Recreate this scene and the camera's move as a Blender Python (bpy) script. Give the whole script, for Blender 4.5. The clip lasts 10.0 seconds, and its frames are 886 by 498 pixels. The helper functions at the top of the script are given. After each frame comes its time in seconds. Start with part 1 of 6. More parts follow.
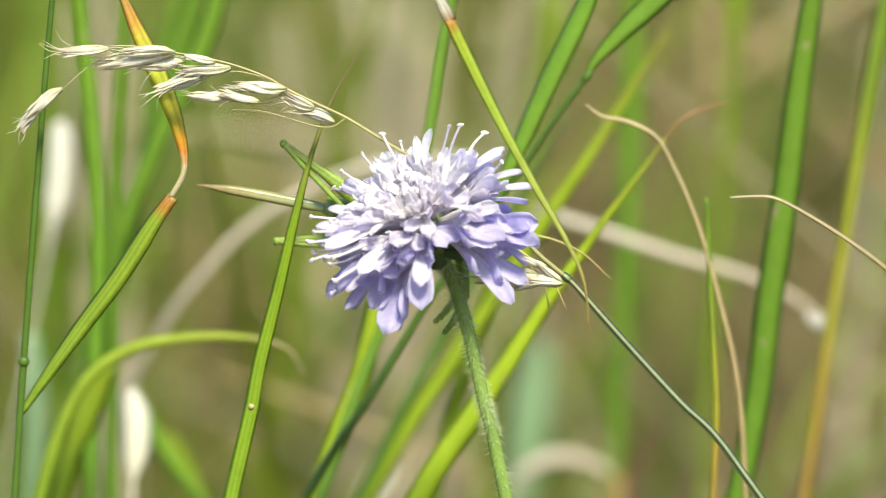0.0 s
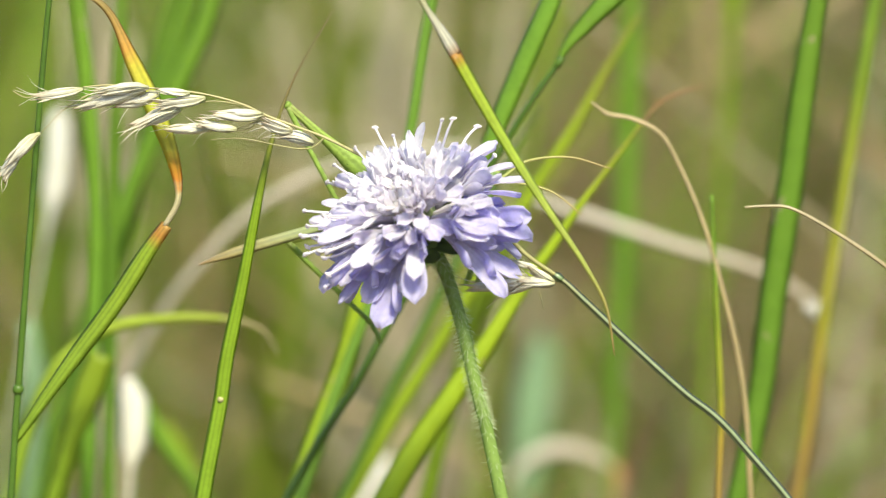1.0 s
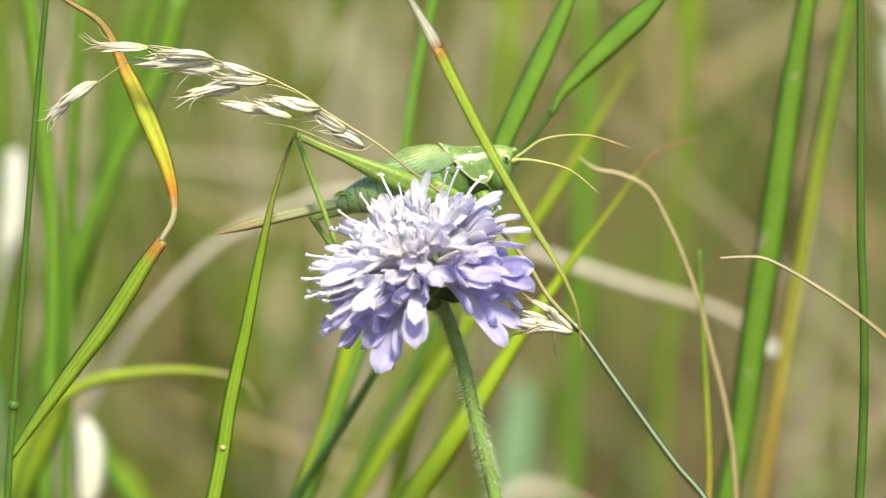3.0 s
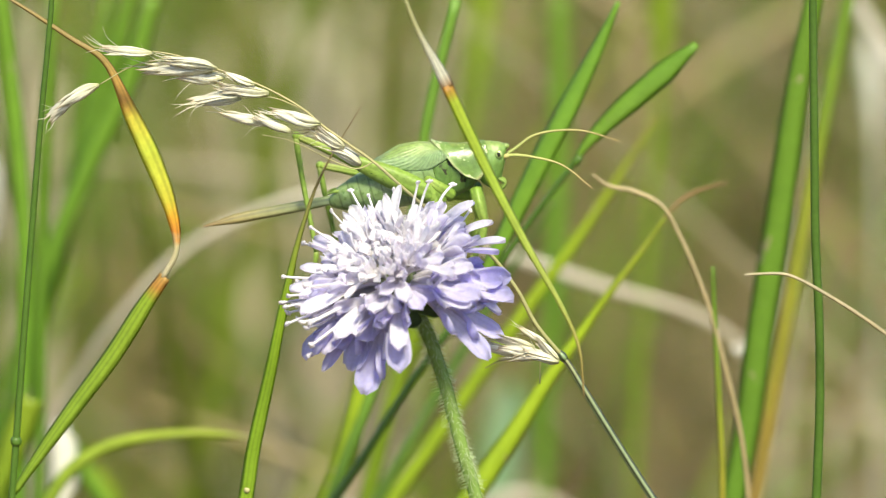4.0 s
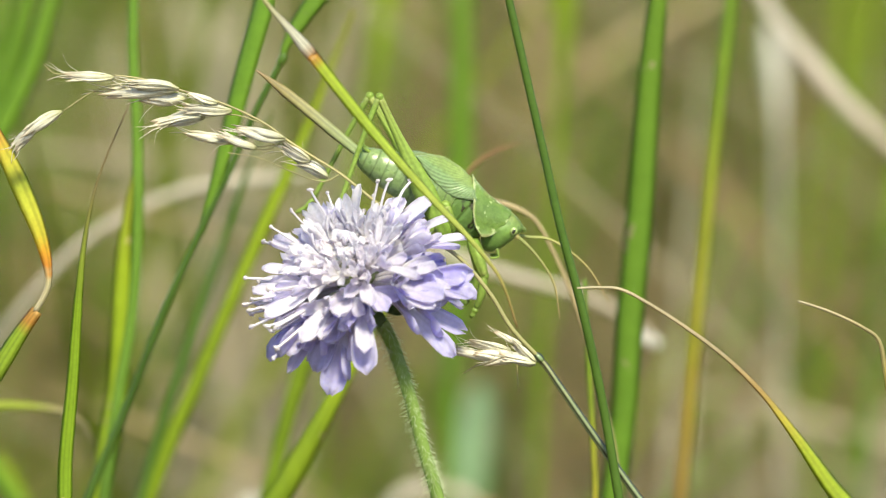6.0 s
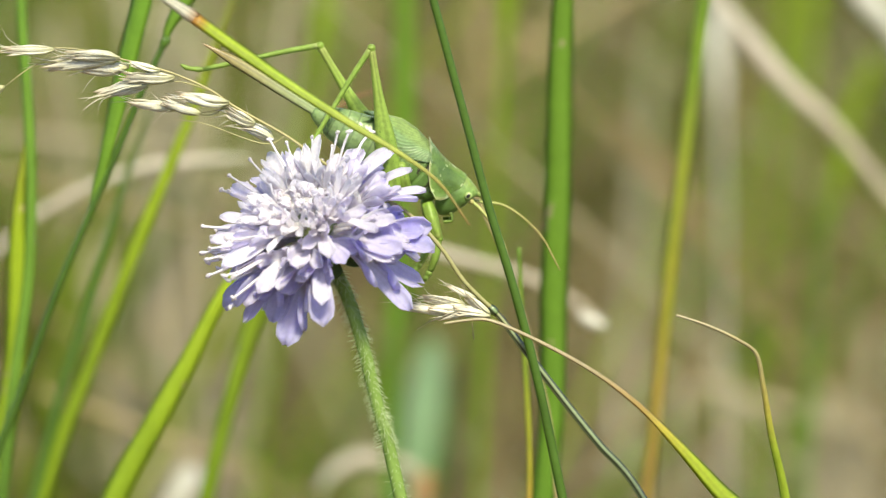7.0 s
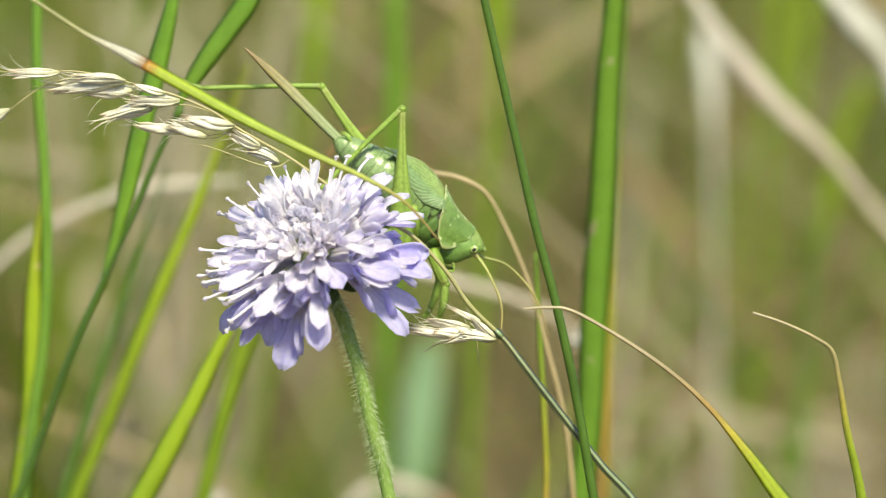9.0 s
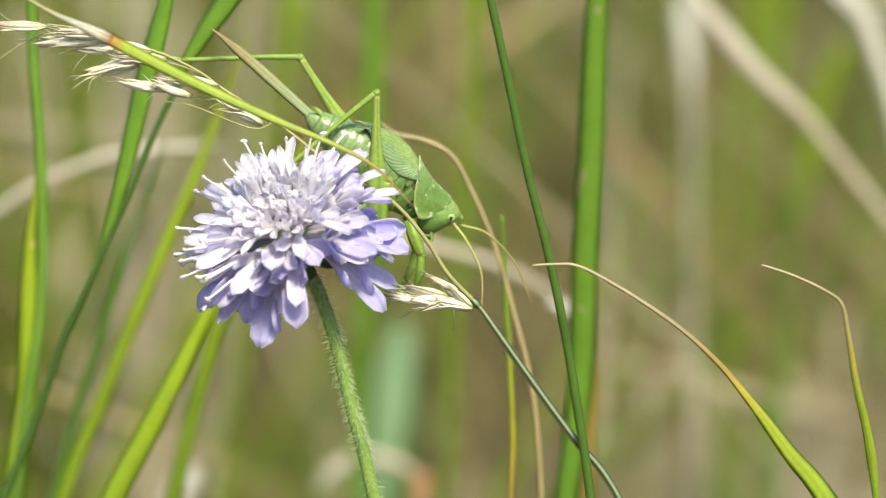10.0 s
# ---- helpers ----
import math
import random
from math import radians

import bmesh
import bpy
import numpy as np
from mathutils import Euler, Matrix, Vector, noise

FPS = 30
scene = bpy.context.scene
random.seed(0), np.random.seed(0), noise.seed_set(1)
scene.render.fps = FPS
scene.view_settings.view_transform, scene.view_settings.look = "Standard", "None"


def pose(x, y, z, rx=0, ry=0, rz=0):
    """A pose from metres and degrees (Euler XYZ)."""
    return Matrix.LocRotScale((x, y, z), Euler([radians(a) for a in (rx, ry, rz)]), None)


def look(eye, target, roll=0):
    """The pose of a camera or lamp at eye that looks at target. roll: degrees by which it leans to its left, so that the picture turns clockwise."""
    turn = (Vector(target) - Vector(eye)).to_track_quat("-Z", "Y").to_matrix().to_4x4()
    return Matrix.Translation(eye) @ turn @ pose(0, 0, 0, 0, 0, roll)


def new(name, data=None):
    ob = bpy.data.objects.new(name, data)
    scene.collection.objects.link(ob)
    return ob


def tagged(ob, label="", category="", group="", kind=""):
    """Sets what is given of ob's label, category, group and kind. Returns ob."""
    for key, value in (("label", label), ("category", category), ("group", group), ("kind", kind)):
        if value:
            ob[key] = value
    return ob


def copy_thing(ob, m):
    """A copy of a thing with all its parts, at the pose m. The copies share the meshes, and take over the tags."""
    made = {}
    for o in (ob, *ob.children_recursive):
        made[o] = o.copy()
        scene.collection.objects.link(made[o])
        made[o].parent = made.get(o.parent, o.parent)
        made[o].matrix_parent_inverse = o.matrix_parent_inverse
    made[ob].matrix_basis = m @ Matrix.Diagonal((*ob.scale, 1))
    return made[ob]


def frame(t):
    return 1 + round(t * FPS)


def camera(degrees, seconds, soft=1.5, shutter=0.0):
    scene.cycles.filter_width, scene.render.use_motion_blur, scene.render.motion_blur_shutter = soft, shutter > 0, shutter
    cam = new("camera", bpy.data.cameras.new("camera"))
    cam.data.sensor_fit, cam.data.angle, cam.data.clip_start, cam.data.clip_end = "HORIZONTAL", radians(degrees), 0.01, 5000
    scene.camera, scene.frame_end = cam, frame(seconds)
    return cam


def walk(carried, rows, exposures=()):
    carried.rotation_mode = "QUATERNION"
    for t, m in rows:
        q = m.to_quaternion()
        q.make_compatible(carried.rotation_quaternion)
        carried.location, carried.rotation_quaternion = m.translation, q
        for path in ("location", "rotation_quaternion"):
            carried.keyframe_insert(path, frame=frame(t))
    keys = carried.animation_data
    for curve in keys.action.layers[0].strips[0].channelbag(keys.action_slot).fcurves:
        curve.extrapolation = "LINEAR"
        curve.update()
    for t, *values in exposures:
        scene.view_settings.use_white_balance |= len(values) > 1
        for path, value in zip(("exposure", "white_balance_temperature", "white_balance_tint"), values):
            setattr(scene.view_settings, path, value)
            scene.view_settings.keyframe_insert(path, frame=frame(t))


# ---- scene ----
# ---- camera: a long lens a metre from the flower, held by hand ----
cam = camera(8.0, 10.0, soft=1.2)
cam.data.dof.use_dof = True
cam.data.dof.focus_distance = 1.004
cam.data.dof.aperture_fstop = 12.5
walk(cam, [(0, pose(0.0000, -0.9848, 0.5736, 79.923, 0, 1.226)), (0.5, pose(0.0000, -0.9848, 0.5736, 79.770, 0, 1.221)), (1, pose(0.0000, -0.9848, 0.5736, 79.821, 0, 1.205)), (1.5, pose(0.0000, -0.9848, 0.5736, 79.923, 0, 1.160)), (2, pose(0.0000, -0.9848, 0.5736, 79.785, 0, 1.180)), (2.5, pose(0.0000, -0.9848, 0.5736, 80.164, 0, 1.000)), (4, pose(0.0000, -0.9848, 0.5736, 80.204, 0, 0.557)), (4.5, pose(0.0000, -0.9848, 0.5736, 80.485, 0, 0.430)), (5, pose(0.0000, -0.9848, 0.5736, 80.409, 0, 0.270)), (6.5, pose(0.0000, -0.9848, 0.5736, 80.000, 0, -0.649)), (7, pose(0.0000, -0.9848, 0.5736, 79.923, 0, -0.860)), (7.5, pose(0.0000, -0.9848, 0.5736, 79.670, 0, -0.930)), (8, pose(0.0000, -0.9848, 0.5736, 79.660, 0, -0.910)), (8.5, pose(0.0000, -0.9848, 0.5736, 80.077, 0, -0.870)), (9, pose(0.0000, -0.9848, 0.5736, 80.128, 0, -0.940)), (9.5, pose(0.0000, -0.9848, 0.5736, 79.840, 0, -1.050)), (10, pose(0.0000, -0.9848, 0.5736, 79.810, 0, -1.140))],
     exposures=[(0, 0.74), (5, 0.66), (7, 0.62), (10, 0.62)])

# ---- world and sun ----
world = bpy.data.worlds.new("sky")
scene.world = world
world.use_nodes = True
SUN_HIGH, SUN_ROUND = radians(51), radians(167)
wn = world.node_tree.nodes
sky = wn.new("ShaderNodeTexSky")
sky.sky_type, sky.sun_disc = "NISHITA", False
sky.sun_elevation, sky.sun_rotation = SUN_HIGH, SUN_ROUND
world.node_tree.links.new(sky.outputs[0], wn["Background"].inputs[0])
wn["Background"].inputs[1].default_value = 0.11
sun_data = bpy.data.lights.new("sun", "SUN")
sun_data.energy, sun_data.angle, sun_data.color = 4.5, radians(12), (0.98, 0.93, 0.65)
sun = new("sun", sun_data)
SUN_WAY = Vector((math.sin(SUN_ROUND) * math.cos(SUN_HIGH), math.cos(SUN_ROUND) * math.cos(SUN_HIGH), math.sin(SUN_HIGH)))
sun.matrix_world = look(SUN_WAY * 5, (0, 0, 0))


# ---- materials ----
def blank(name):
    m = bpy.data.materials.new(name)
    m.use_nodes = True
    return m, m.node_tree.nodes, m.node_tree.links


def ramp_of(nodes, stops):
    r = nodes.new("ShaderNodeValToRGB")
    e = r.color_ramp.elements
    while len(e) > 1:
        e.remove(e[-1])
    e[0].position, e[0].color = stops[0][0], (*stops[0][1], 1)
    for at, c in stops[1:]:
        n = e.new(at)
        n.color = (*c, 1)
    return r


def noise_of(nodes, links, scale, detail=3, coords="Object"):
    co = nodes.new("ShaderNodeTexCoord")
    n = nodes.new("ShaderNodeTexNoise")
    n.inputs["Scale"].default_value, n.inputs["Detail"].default_value = scale, detail
    links.new(co.outputs[coords], n.inputs["Vector"])
    return n


def maths(nodes, links, op, a, b):
    n = nodes.new("ShaderNodeMath")
    n.operation = op
    for i, v in enumerate((a, b)):
        if isinstance(v, (int, float)):
            n.inputs[i].default_value = v
        else:
            links.new(v, n.inputs[i])
    return n.outputs[0]


def mixed(nodes, links, kind, fac, a, b):
    n = nodes.new("ShaderNodeMix")
    n.data_type, n.blend_type = "RGBA", kind
    for i, v in ((0, fac), (6, a), (7, b)):
        if isinstance(v, (int, float)):
            n.inputs[i].default_value = v
        elif isinstance(v, tuple):
            n.inputs[i].default_value = (*v, 1)
        else:
            links.new(v, n.inputs[i])
    return n.outputs[2]


def tissue(name, stops, rough=0.45, glow=0.45, veins=9.0, spots=None, wobble=0.06, vein_depth=0.25, mottle=0.35, coat=0.4, spot_scale=330.0, vein_edge=0.6, soft_mm=0.0, spot_cut=0.68, grain=0.4):
    """Living or dry plant tissue: colour along its length, veins across, mottling, light passing through."""
    m, nodes, links = blank(name)
    along = nodes.new("ShaderNodeAttribute")
    along.attribute_name = "along"
    across = nodes.new("ShaderNodeAttribute")
    across.attribute_name = "across"
    coarse = noise_of(nodes, links, 220.0, 3)
    fine = noise_of(nodes, links, 1400.0, 4)
    shift = maths(nodes, links, "MULTIPLY", maths(nodes, links, "SUBTRACT", coarse.outputs["Fac"], 0.5), wobble)
    where = maths(nodes, links, "ADD", along.outputs["Fac"], shift)
    ramp = ramp_of(nodes, stops)
    links.new(where, ramp.inputs[0])
    col = ramp.outputs[0]
    dark = ramp_of(nodes, [(0.25, (0.62, 0.66, 0.55)), (0.75, (1.25, 1.2, 1.2))])
    links.new(coarse.outputs["Fac"], dark.inputs[0])
    col = mixed(nodes, links, "MULTIPLY", mottle, col, dark.outputs[0])
    speck = ramp_of(nodes, [(0.3, (0.75, 0.75, 0.75)), (0.7, (1.15, 1.15, 1.15))])
    links.new(fine.outputs["Fac"], speck.inputs[0])
    col = mixed(nodes, links, "MULTIPLY", grain, col, speck.outputs[0])
    wave = maths(nodes, links, "SINE", maths(nodes, links, "MULTIPLY", across.outputs["Fac"], veins), 0)
    half = maths(nodes, links, "ADD", maths(nodes, links, "MULTIPLY", wave, 0.5), 0.5)
    if vein_depth:
        ribs = ramp_of(nodes, [(0.0, (1 - vein_depth,) * 3), (vein_edge, (1.0, 1.0, 1.0))])
        links.new(half, ribs.inputs[0])
        col = mixed(nodes, links, "MULTIPLY", 1.0, col, ribs.outputs[0])
    if spots:
        mark = noise_of(nodes, links, spot_scale, 2)
        cut = ramp_of(nodes, [(spot_cut, (0, 0, 0)), (spot_cut + 0.04, (1, 1, 1))])
        links.new(mark.outputs["Fac"], cut.inputs[0])
        col = mixed(nodes, links, "MIX", cut.outputs[0], col, spots)
    info = nodes.new("ShaderNodeObjectInfo")
    vary = nodes.new("ShaderNodeHueSaturation")
    links.new(maths(nodes, links, "ADD", maths(nodes, links, "MULTIPLY", info.outputs["Random"], 0.22), 0.89), vary.inputs["Value"])
    links.new(col, vary.inputs["Color"])
    col = vary.outputs[0]
    b = nodes["Principled BSDF"]
    links.new(col, b.inputs["Base Color"])
    b.inputs["Roughness"].default_value = rough
    b.inputs["Specular IOR Level"].default_value = coat
    if soft_mm:
        b.inputs["Subsurface Weight"].default_value = 0.6
        b.inputs["Subsurface Radius"].default_value = (1.0, 0.9, 0.8)
        b.inputs["Subsurface Scale"].default_value = soft_mm * 0.001
    bump = nodes.new("ShaderNodeBump")
    bump.inputs["Strength"].default_value, bump.inputs["Distance"].default_value = 0.875 * grain, 0.00012
    tall = maths(nodes, links, "ADD", maths(nodes, links, "MULTIPLY", half, 0.6 if vein_depth else 0.0), fine.outputs["Fac"])
    links.new(tall, bump.inputs["Height"])
    links.new(bump.outputs[0], b.inputs["Normal"])
    if glow:
        t = nodes.new("ShaderNodeBsdfTranslucent")
        links.new(col, t.inputs["Color"])
        mix = nodes.new("ShaderNodeMixShader")
        mix.inputs[0].default_value = glow
        links.new(b.outputs[0], mix.inputs[1])
        links.new(t.outputs[0], mix.inputs[2])
        links.new(mix.outputs[0], nodes["Material Output"].inputs[0])
    return m


GREEN = tissue("grass_green", [(0, (0.238, 0.422, 0.044)), (1, (0.211, 0.405, 0.044))], veins=22, vein_depth=0.16, spots=(0.42, 0.4, 0.2))
FRESH = tissue("grass_fresh", [(0, (0.352, 0.475, 0.0352)), (1, (0.317, 0.475, 0.0352))], veins=16, vein_depth=0.18)
DEEP = tissue("stem_deep_green", [(0.0, (0.065, 0.13, 0.018)), (1.0, (0.1, 0.19, 0.025))], glow=0.08, veins=0, vein_depth=0, rough=0.4)
STEMGREEN = tissue("stem_green", [(0.0, (0.17, 0.32, 0.04)), (1.0, (0.14, 0.27, 0.04))], glow=0.15, veins=0, vein_depth=0)
HAIRY = tissue("hairy_stem", [(0.0, (0.3, 0.45, 0.11)), (1.0, (0.27, 0.42, 0.09))], glow=0.35, veins=0, vein_depth=0, rough=0.7)
HAIR = tissue("pale_hair", [(0.0, (0.62, 0.74, 0.4)), (1.0, (0.78, 0.86, 0.62))], glow=0.4, veins=0, vein_depth=0)
BLUISH = tissue("bluish_green", [(0.0, (0.4, 0.58, 0.36)), (1.0, (0.34, 0.52, 0.28))], veins=6, vein_depth=0.1)
STRAW = tissue("straw", [(0, (0.598, 0.528, 0.387)), (1, (0.546, 0.458, 0.299))], rough=0.6, glow=0.25, veins=10, coat=0.3)
BLEACHED = tissue("bleached_straw_leaf", [(0.0, (0.74, 0.69, 0.6)), (0.5, (0.7, 0.62, 0.54)), (1.0, (0.62, 0.54, 0.42))], rough=0.6, glow=0.25, veins=10, coat=0.3)
DRYSTEM = tissue("dry_stem", [(0.0, (0.56, 0.45, 0.27)), (1.0, (0.46, 0.36, 0.18))], rough=0.6, glow=0.25, veins=8, coat=0.3)
LITTER = tissue("brown_straw", [(0, (0.387, 0.299, 0.158)), (1, (0.299, 0.22, 0.106))], rough=0.6, glow=0.25, veins=8, coat=0.3)
HUSK = tissue("husk", [(0.0, (0.64, 0.62, 0.34)), (0.15, (0.86, 0.83, 0.62)), (0.5, (0.95, 0.92, 0.82)), (0.85, (0.9, 0.82, 0.7)), (1.0, (0.7, 0.55, 0.38))], rough=0.45, glow=0.3, veins=12, vein_depth=0.16, mottle=0.35, wobble=0.2, coat=0.5)
# the vein stripes paint the culm's glossy highlight as a pale band beside dark
CULM = tissue("ripe_culm", [(0.0, (0.44, 0.42, 0.22)), (0.015, (0.3, 0.36, 0.2)), (0.35, (0.28, 0.38, 0.22)), (1.0, (0.25, 0.35, 0.14))], glow=0.05, veins=5, vein_depth=0.88, vein_edge=0.95, rough=0.25, coat=0.6)
RACHIS = tissue("rachis", [(0.0, (0.4, 0.38, 0.17)), (1.0, (0.55, 0.48, 0.26))], glow=0.15, veins=0, vein_depth=0)
WHITE = tissue("bleached_head", [(0.0, (0.93, 0.91, 0.87)), (1.0, (0.88, 0.85, 0.76))], glow=0.35, veins=7, vein_depth=0.12)
RUSTY = tissue("rusty_head", [(0.0, (0.62, 0.3, 0.14)), (1.0, (0.5, 0.34, 0.18))], glow=0.2, veins=7, vein_depth=0.12)
TORN = tissue("torn_green", [(0.0, (0.55, 0.26, 0.06)), (0.025, (0.5, 0.34, 0.05)), (0.05, (0.44, 0.54, 0.05)), (0.3, (0.44, 0.57, 0.07)), (0.72, (0.52, 0.57, 0.14)), (0.87, (0.5, 0.42, 0.14)), (1.0, (0.44, 0.29, 0.12))], veins=6, vein_depth=0.22, wobble=0.01)
TORNDRY = tissue("torn_dry", [(0.0, (0.45, 0.25, 0.1)), (0.0012, (0.74, 0.7, 0.6)), (0.006, (0.82, 0.79, 0.7)), (0.013, (0.74, 0.7, 0.56)), (0.02, (0.6, 0.58, 0.3)), (1.0, (0.3, 0.38, 0.06))], veins=9, vein_depth=0.35, rough=0.5, wobble=0.001, glow=0.4)
ORANGE = tissue("orange_tip", [(0.0, (0.74, 0.66, 0.46)), (0.1, (0.66, 0.6, 0.36)), (0.125, (0.7, 0.3, 0.05)), (0.17, (0.75, 0.4, 0.04)), (0.21, (0.62, 0.56, 0.06)), (0.36, (0.56, 0.62, 0.07)), (0.44, (0.66, 0.56, 0.07)), (0.5, (0.64, 0.36, 0.08)), (0.6, (0.42, 0.3, 0.1)), (1.0, (0.4, 0.3, 0.12))], veins=7, vein_depth=0.22, wobble=0.14, glow=0.4)
ORANGELEAF = tissue("orange_base", [(0.0, (0.28, 0.42, 0.04)), (0.9, (0.33, 0.46, 0.04)), (0.96, (0.55, 0.28, 0.06)), (1.0, (0.6, 0.36, 0.1))], veins=12, vein_depth=0.25)
BRIGHT = tissue("bright_blade", [(0.0, (0.42, 0.44, 0.05)), (0.3, (0.42, 0.55, 0.03)), (1.0, (0.38, 0.53, 0.03))], veins=12, vein_depth=0.22, spots=(0.6, 0.54, 0.22), glow=0.35)
BROWNTIP = tissue("brown_tip", [(0.0, (0.4, 0.22, 0.12)), (1.0, (0.38, 0.24, 0.1))], glow=0.15)
CURL = tissue("curled_dry", [(0.0, (0.68, 0.6, 0.42)), (0.4, (0.58, 0.48, 0.3)), (0.55, (0.58, 0.4, 0.14)), (0.64, (0.6, 0.52, 0.08)), (0.74, (0.48, 0.56, 0.05)), (1.0, (0.42, 0.56, 0.05))], veins=7, vein_depth=0.15, wobble=0.03)
CURLTWO = tissue("curled_green", [(0.0, (0.66, 0.58, 0.4)), (0.35, (0.54, 0.46, 0.22)), (0.5, (0.56, 0.48, 0.1)), (0.65, (0.42, 0.52, 0.05)), (1.0, (0.38, 0.52, 0.05))], veins=7, vein_depth=0.15, wobble=0.03)
YELLOW = tissue("yellowing_stem", [(0.0, (0.2, 0.36, 0.04)), (0.3, (0.24, 0.38, 0.04)), (0.5, (0.4, 0.45, 0.05)), (0.75, (0.46, 0.42, 0.05)), (0.85, (0.52, 0.38, 0.07)), (1.0, (0.44, 0.3, 0.08))], glow=0.25, veins=5, vein_depth=0.15, wobble=0.15)
PETAL = tissue("petal_lavender", [(0.0, (0.9, 0.87, 0.98)), (0.4, (0.84, 0.79, 0.985)), (0.75, (0.715, 0.66, 0.99)), (1.0, (0.7, 0.65, 0.99))], glow=0.5, soft_mm=0.5, veins=9, vein_depth=0.08, mottle=0.15, rough=0.6, coat=0.2)
PETALMID = tissue("petal_lilac", [(0.0, (0.94, 0.905, 0.985)), (0.5, (0.92, 0.88, 0.99)), (1.0, (0.83, 0.775, 0.99))], glow=0.5, soft_mm=0.5, veins=7, vein_depth=0.05, mottle=0.12, rough=0.6, coat=0.2)
PETALPALE = tissue("petal_pale", [(0.0, (0.96, 0.93, 0.985)), (0.5, (0.96, 0.925, 0.99)), (1.0, (0.93, 0.89, 0.99))], glow=0.5, soft_mm=0.5, veins=6, vein_depth=0.03, mottle=0.08, rough=0.6, coat=0.2)
STAMEN = tissue("stamen_white", [(0.0, (0.8, 0.76, 0.86)), (0.85, (0.86, 0.82, 0.92)), (1.0, (0.84, 0.78, 0.86))], glow=0.3, veins=0, vein_depth=0, mottle=0.1)
HEADCORE = tissue("chaffy_receptacle", [(0.0, (0.16, 0.26, 0.07)), (0.3, (0.2, 0.3, 0.1)), (0.6, (0.3, 0.36, 0.18)), (1.0, (0.4, 0.44, 0.28))], glow=0.1, veins=60, vein_depth=0.3, rough=0.7, mottle=0.5, coat=0.2)
BRACT = tissue("green_bract", [(0.0, (0.16, 0.26, 0.07)), (1.0, (0.13, 0.2, 0.06))], glow=0.2, veins=5, vein_depth=0.15, rough=0.65)
BODY = tissue("cricket_green", [(0, (0.128, 0.243, 0.053)), (0.6, (0.182, 0.303, 0.080)), (1, (0.291, 0.364, 0.107))], spots=(0.14, 0.24, 0.06), spot_scale=900.0, glow=0.08, veins=0, vein_depth=0, rough=0.42, mottle=0.7, coat=0.5, spot_cut=0.61, soft_mm=0.7, grain=0.85)
BELLY = tissue("cricket_abdomen", [(0, (0.235, 0.35, 0.128)), (1, (0.28, 0.395, 0.168))], spots=(0.14, 0.24, 0.07), spot_scale=1100.0, glow=0.08, veins=6.2832, vein_depth=0.4, vein_edge=0.1, rough=0.3, mottle=0.7, coat=0.7, spot_cut=0.61, soft_mm=0.6, grain=0.85)
# flank darker than the body: shade between saddle and thigh is in its colour
THORAX = tissue("cricket_flank", [(0, (0.117, 0.212, 0.0531)), (1, (0.139, 0.245, 0.0638))], spots=(0.04, 0.04, 0.02), spot_scale=520.0, glow=0.08, veins=0, vein_depth=0, rough=0.42, mottle=0.8, spot_cut=0.61, soft_mm=0.6, grain=0.85)
PRONOTUM = tissue("cricket_saddle", [(0, (0.470, 0.481, 0.255)), (0.03, (0.379, 0.440, 0.204)), (0.07, (0.190, 0.307, 0.073)), (0.6, (0.154, 0.265, 0.056)), (0.85, (0.244, 0.315, 0.073)), (1, (0.398, 0.415, 0.154))], spots=(0.5, 0.58, 0.3), spot_scale=800.0, glow=0.12, veins=0, vein_depth=0, rough=0.28, mottle=0.7, coat=0.7, wobble=0.12, spot_cut=0.61, soft_mm=0.5, grain=0.85)
WINGPAD = tissue("cricket_wing", [(0, (0.307, 0.429, 0.229)), (0.45, (0.250, 0.379, 0.179)), (0.62, (0.279, 0.393, 0.143)), (1, (0.323, 0.429, 0.143))], glow=0.2, veins=60, vein_depth=0.14, rough=0.3, mottle=0.5, wobble=0.03, soft_mm=0.5, grain=0.85)
LEG = tissue("cricket_leg", [(0, (0.267, 0.428, 0.0666)), (0.8, (0.343, 0.476, 0.0952)), (1, (0.399, 0.457, 0.133))], spots=(0.12, 0.22, 0.04), spot_scale=2600.0, spot_cut=0.68, glow=0.25, veins=6, vein_depth=0.25, rough=0.4, grain=0.85)
SHIN = tissue("cricket_shin", [(0, (0.396, 0.455, 0.158)), (0.1, (0.337, 0.495, 0.099)), (1, (0.327, 0.475, 0.099))], glow=0.35, veins=0, vein_depth=0, rough=0.4, grain=0.85)
SABRE = tissue("ovipositor_brown", [(0.0, (0.36, 0.46, 0.22)), (0.35, (0.38, 0.4, 0.2)), (0.7, (0.38, 0.33, 0.15)), (1.0, (0.3, 0.2, 0.09))], glow=0.05, veins=4, vein_depth=0.35, rough=0.28, coat=0.7)
FEELER = tissue("feeler_tan", [(0.0, (0.4, 0.45, 0.14)), (1.0, (0.5, 0.36, 0.16))], glow=0.1, veins=0, vein_depth=0)
EYE = tissue("cricket_eye", [(0.0, (0.32, 0.42, 0.15)), (0.6, (0.28, 0.36, 0.12)), (0.9, (0.05, 0.05, 0.03)), (1.0, (0.02, 0.02, 0.015))], glow=0, veins=0, vein_depth=0, rough=0.2, coat=0.6)


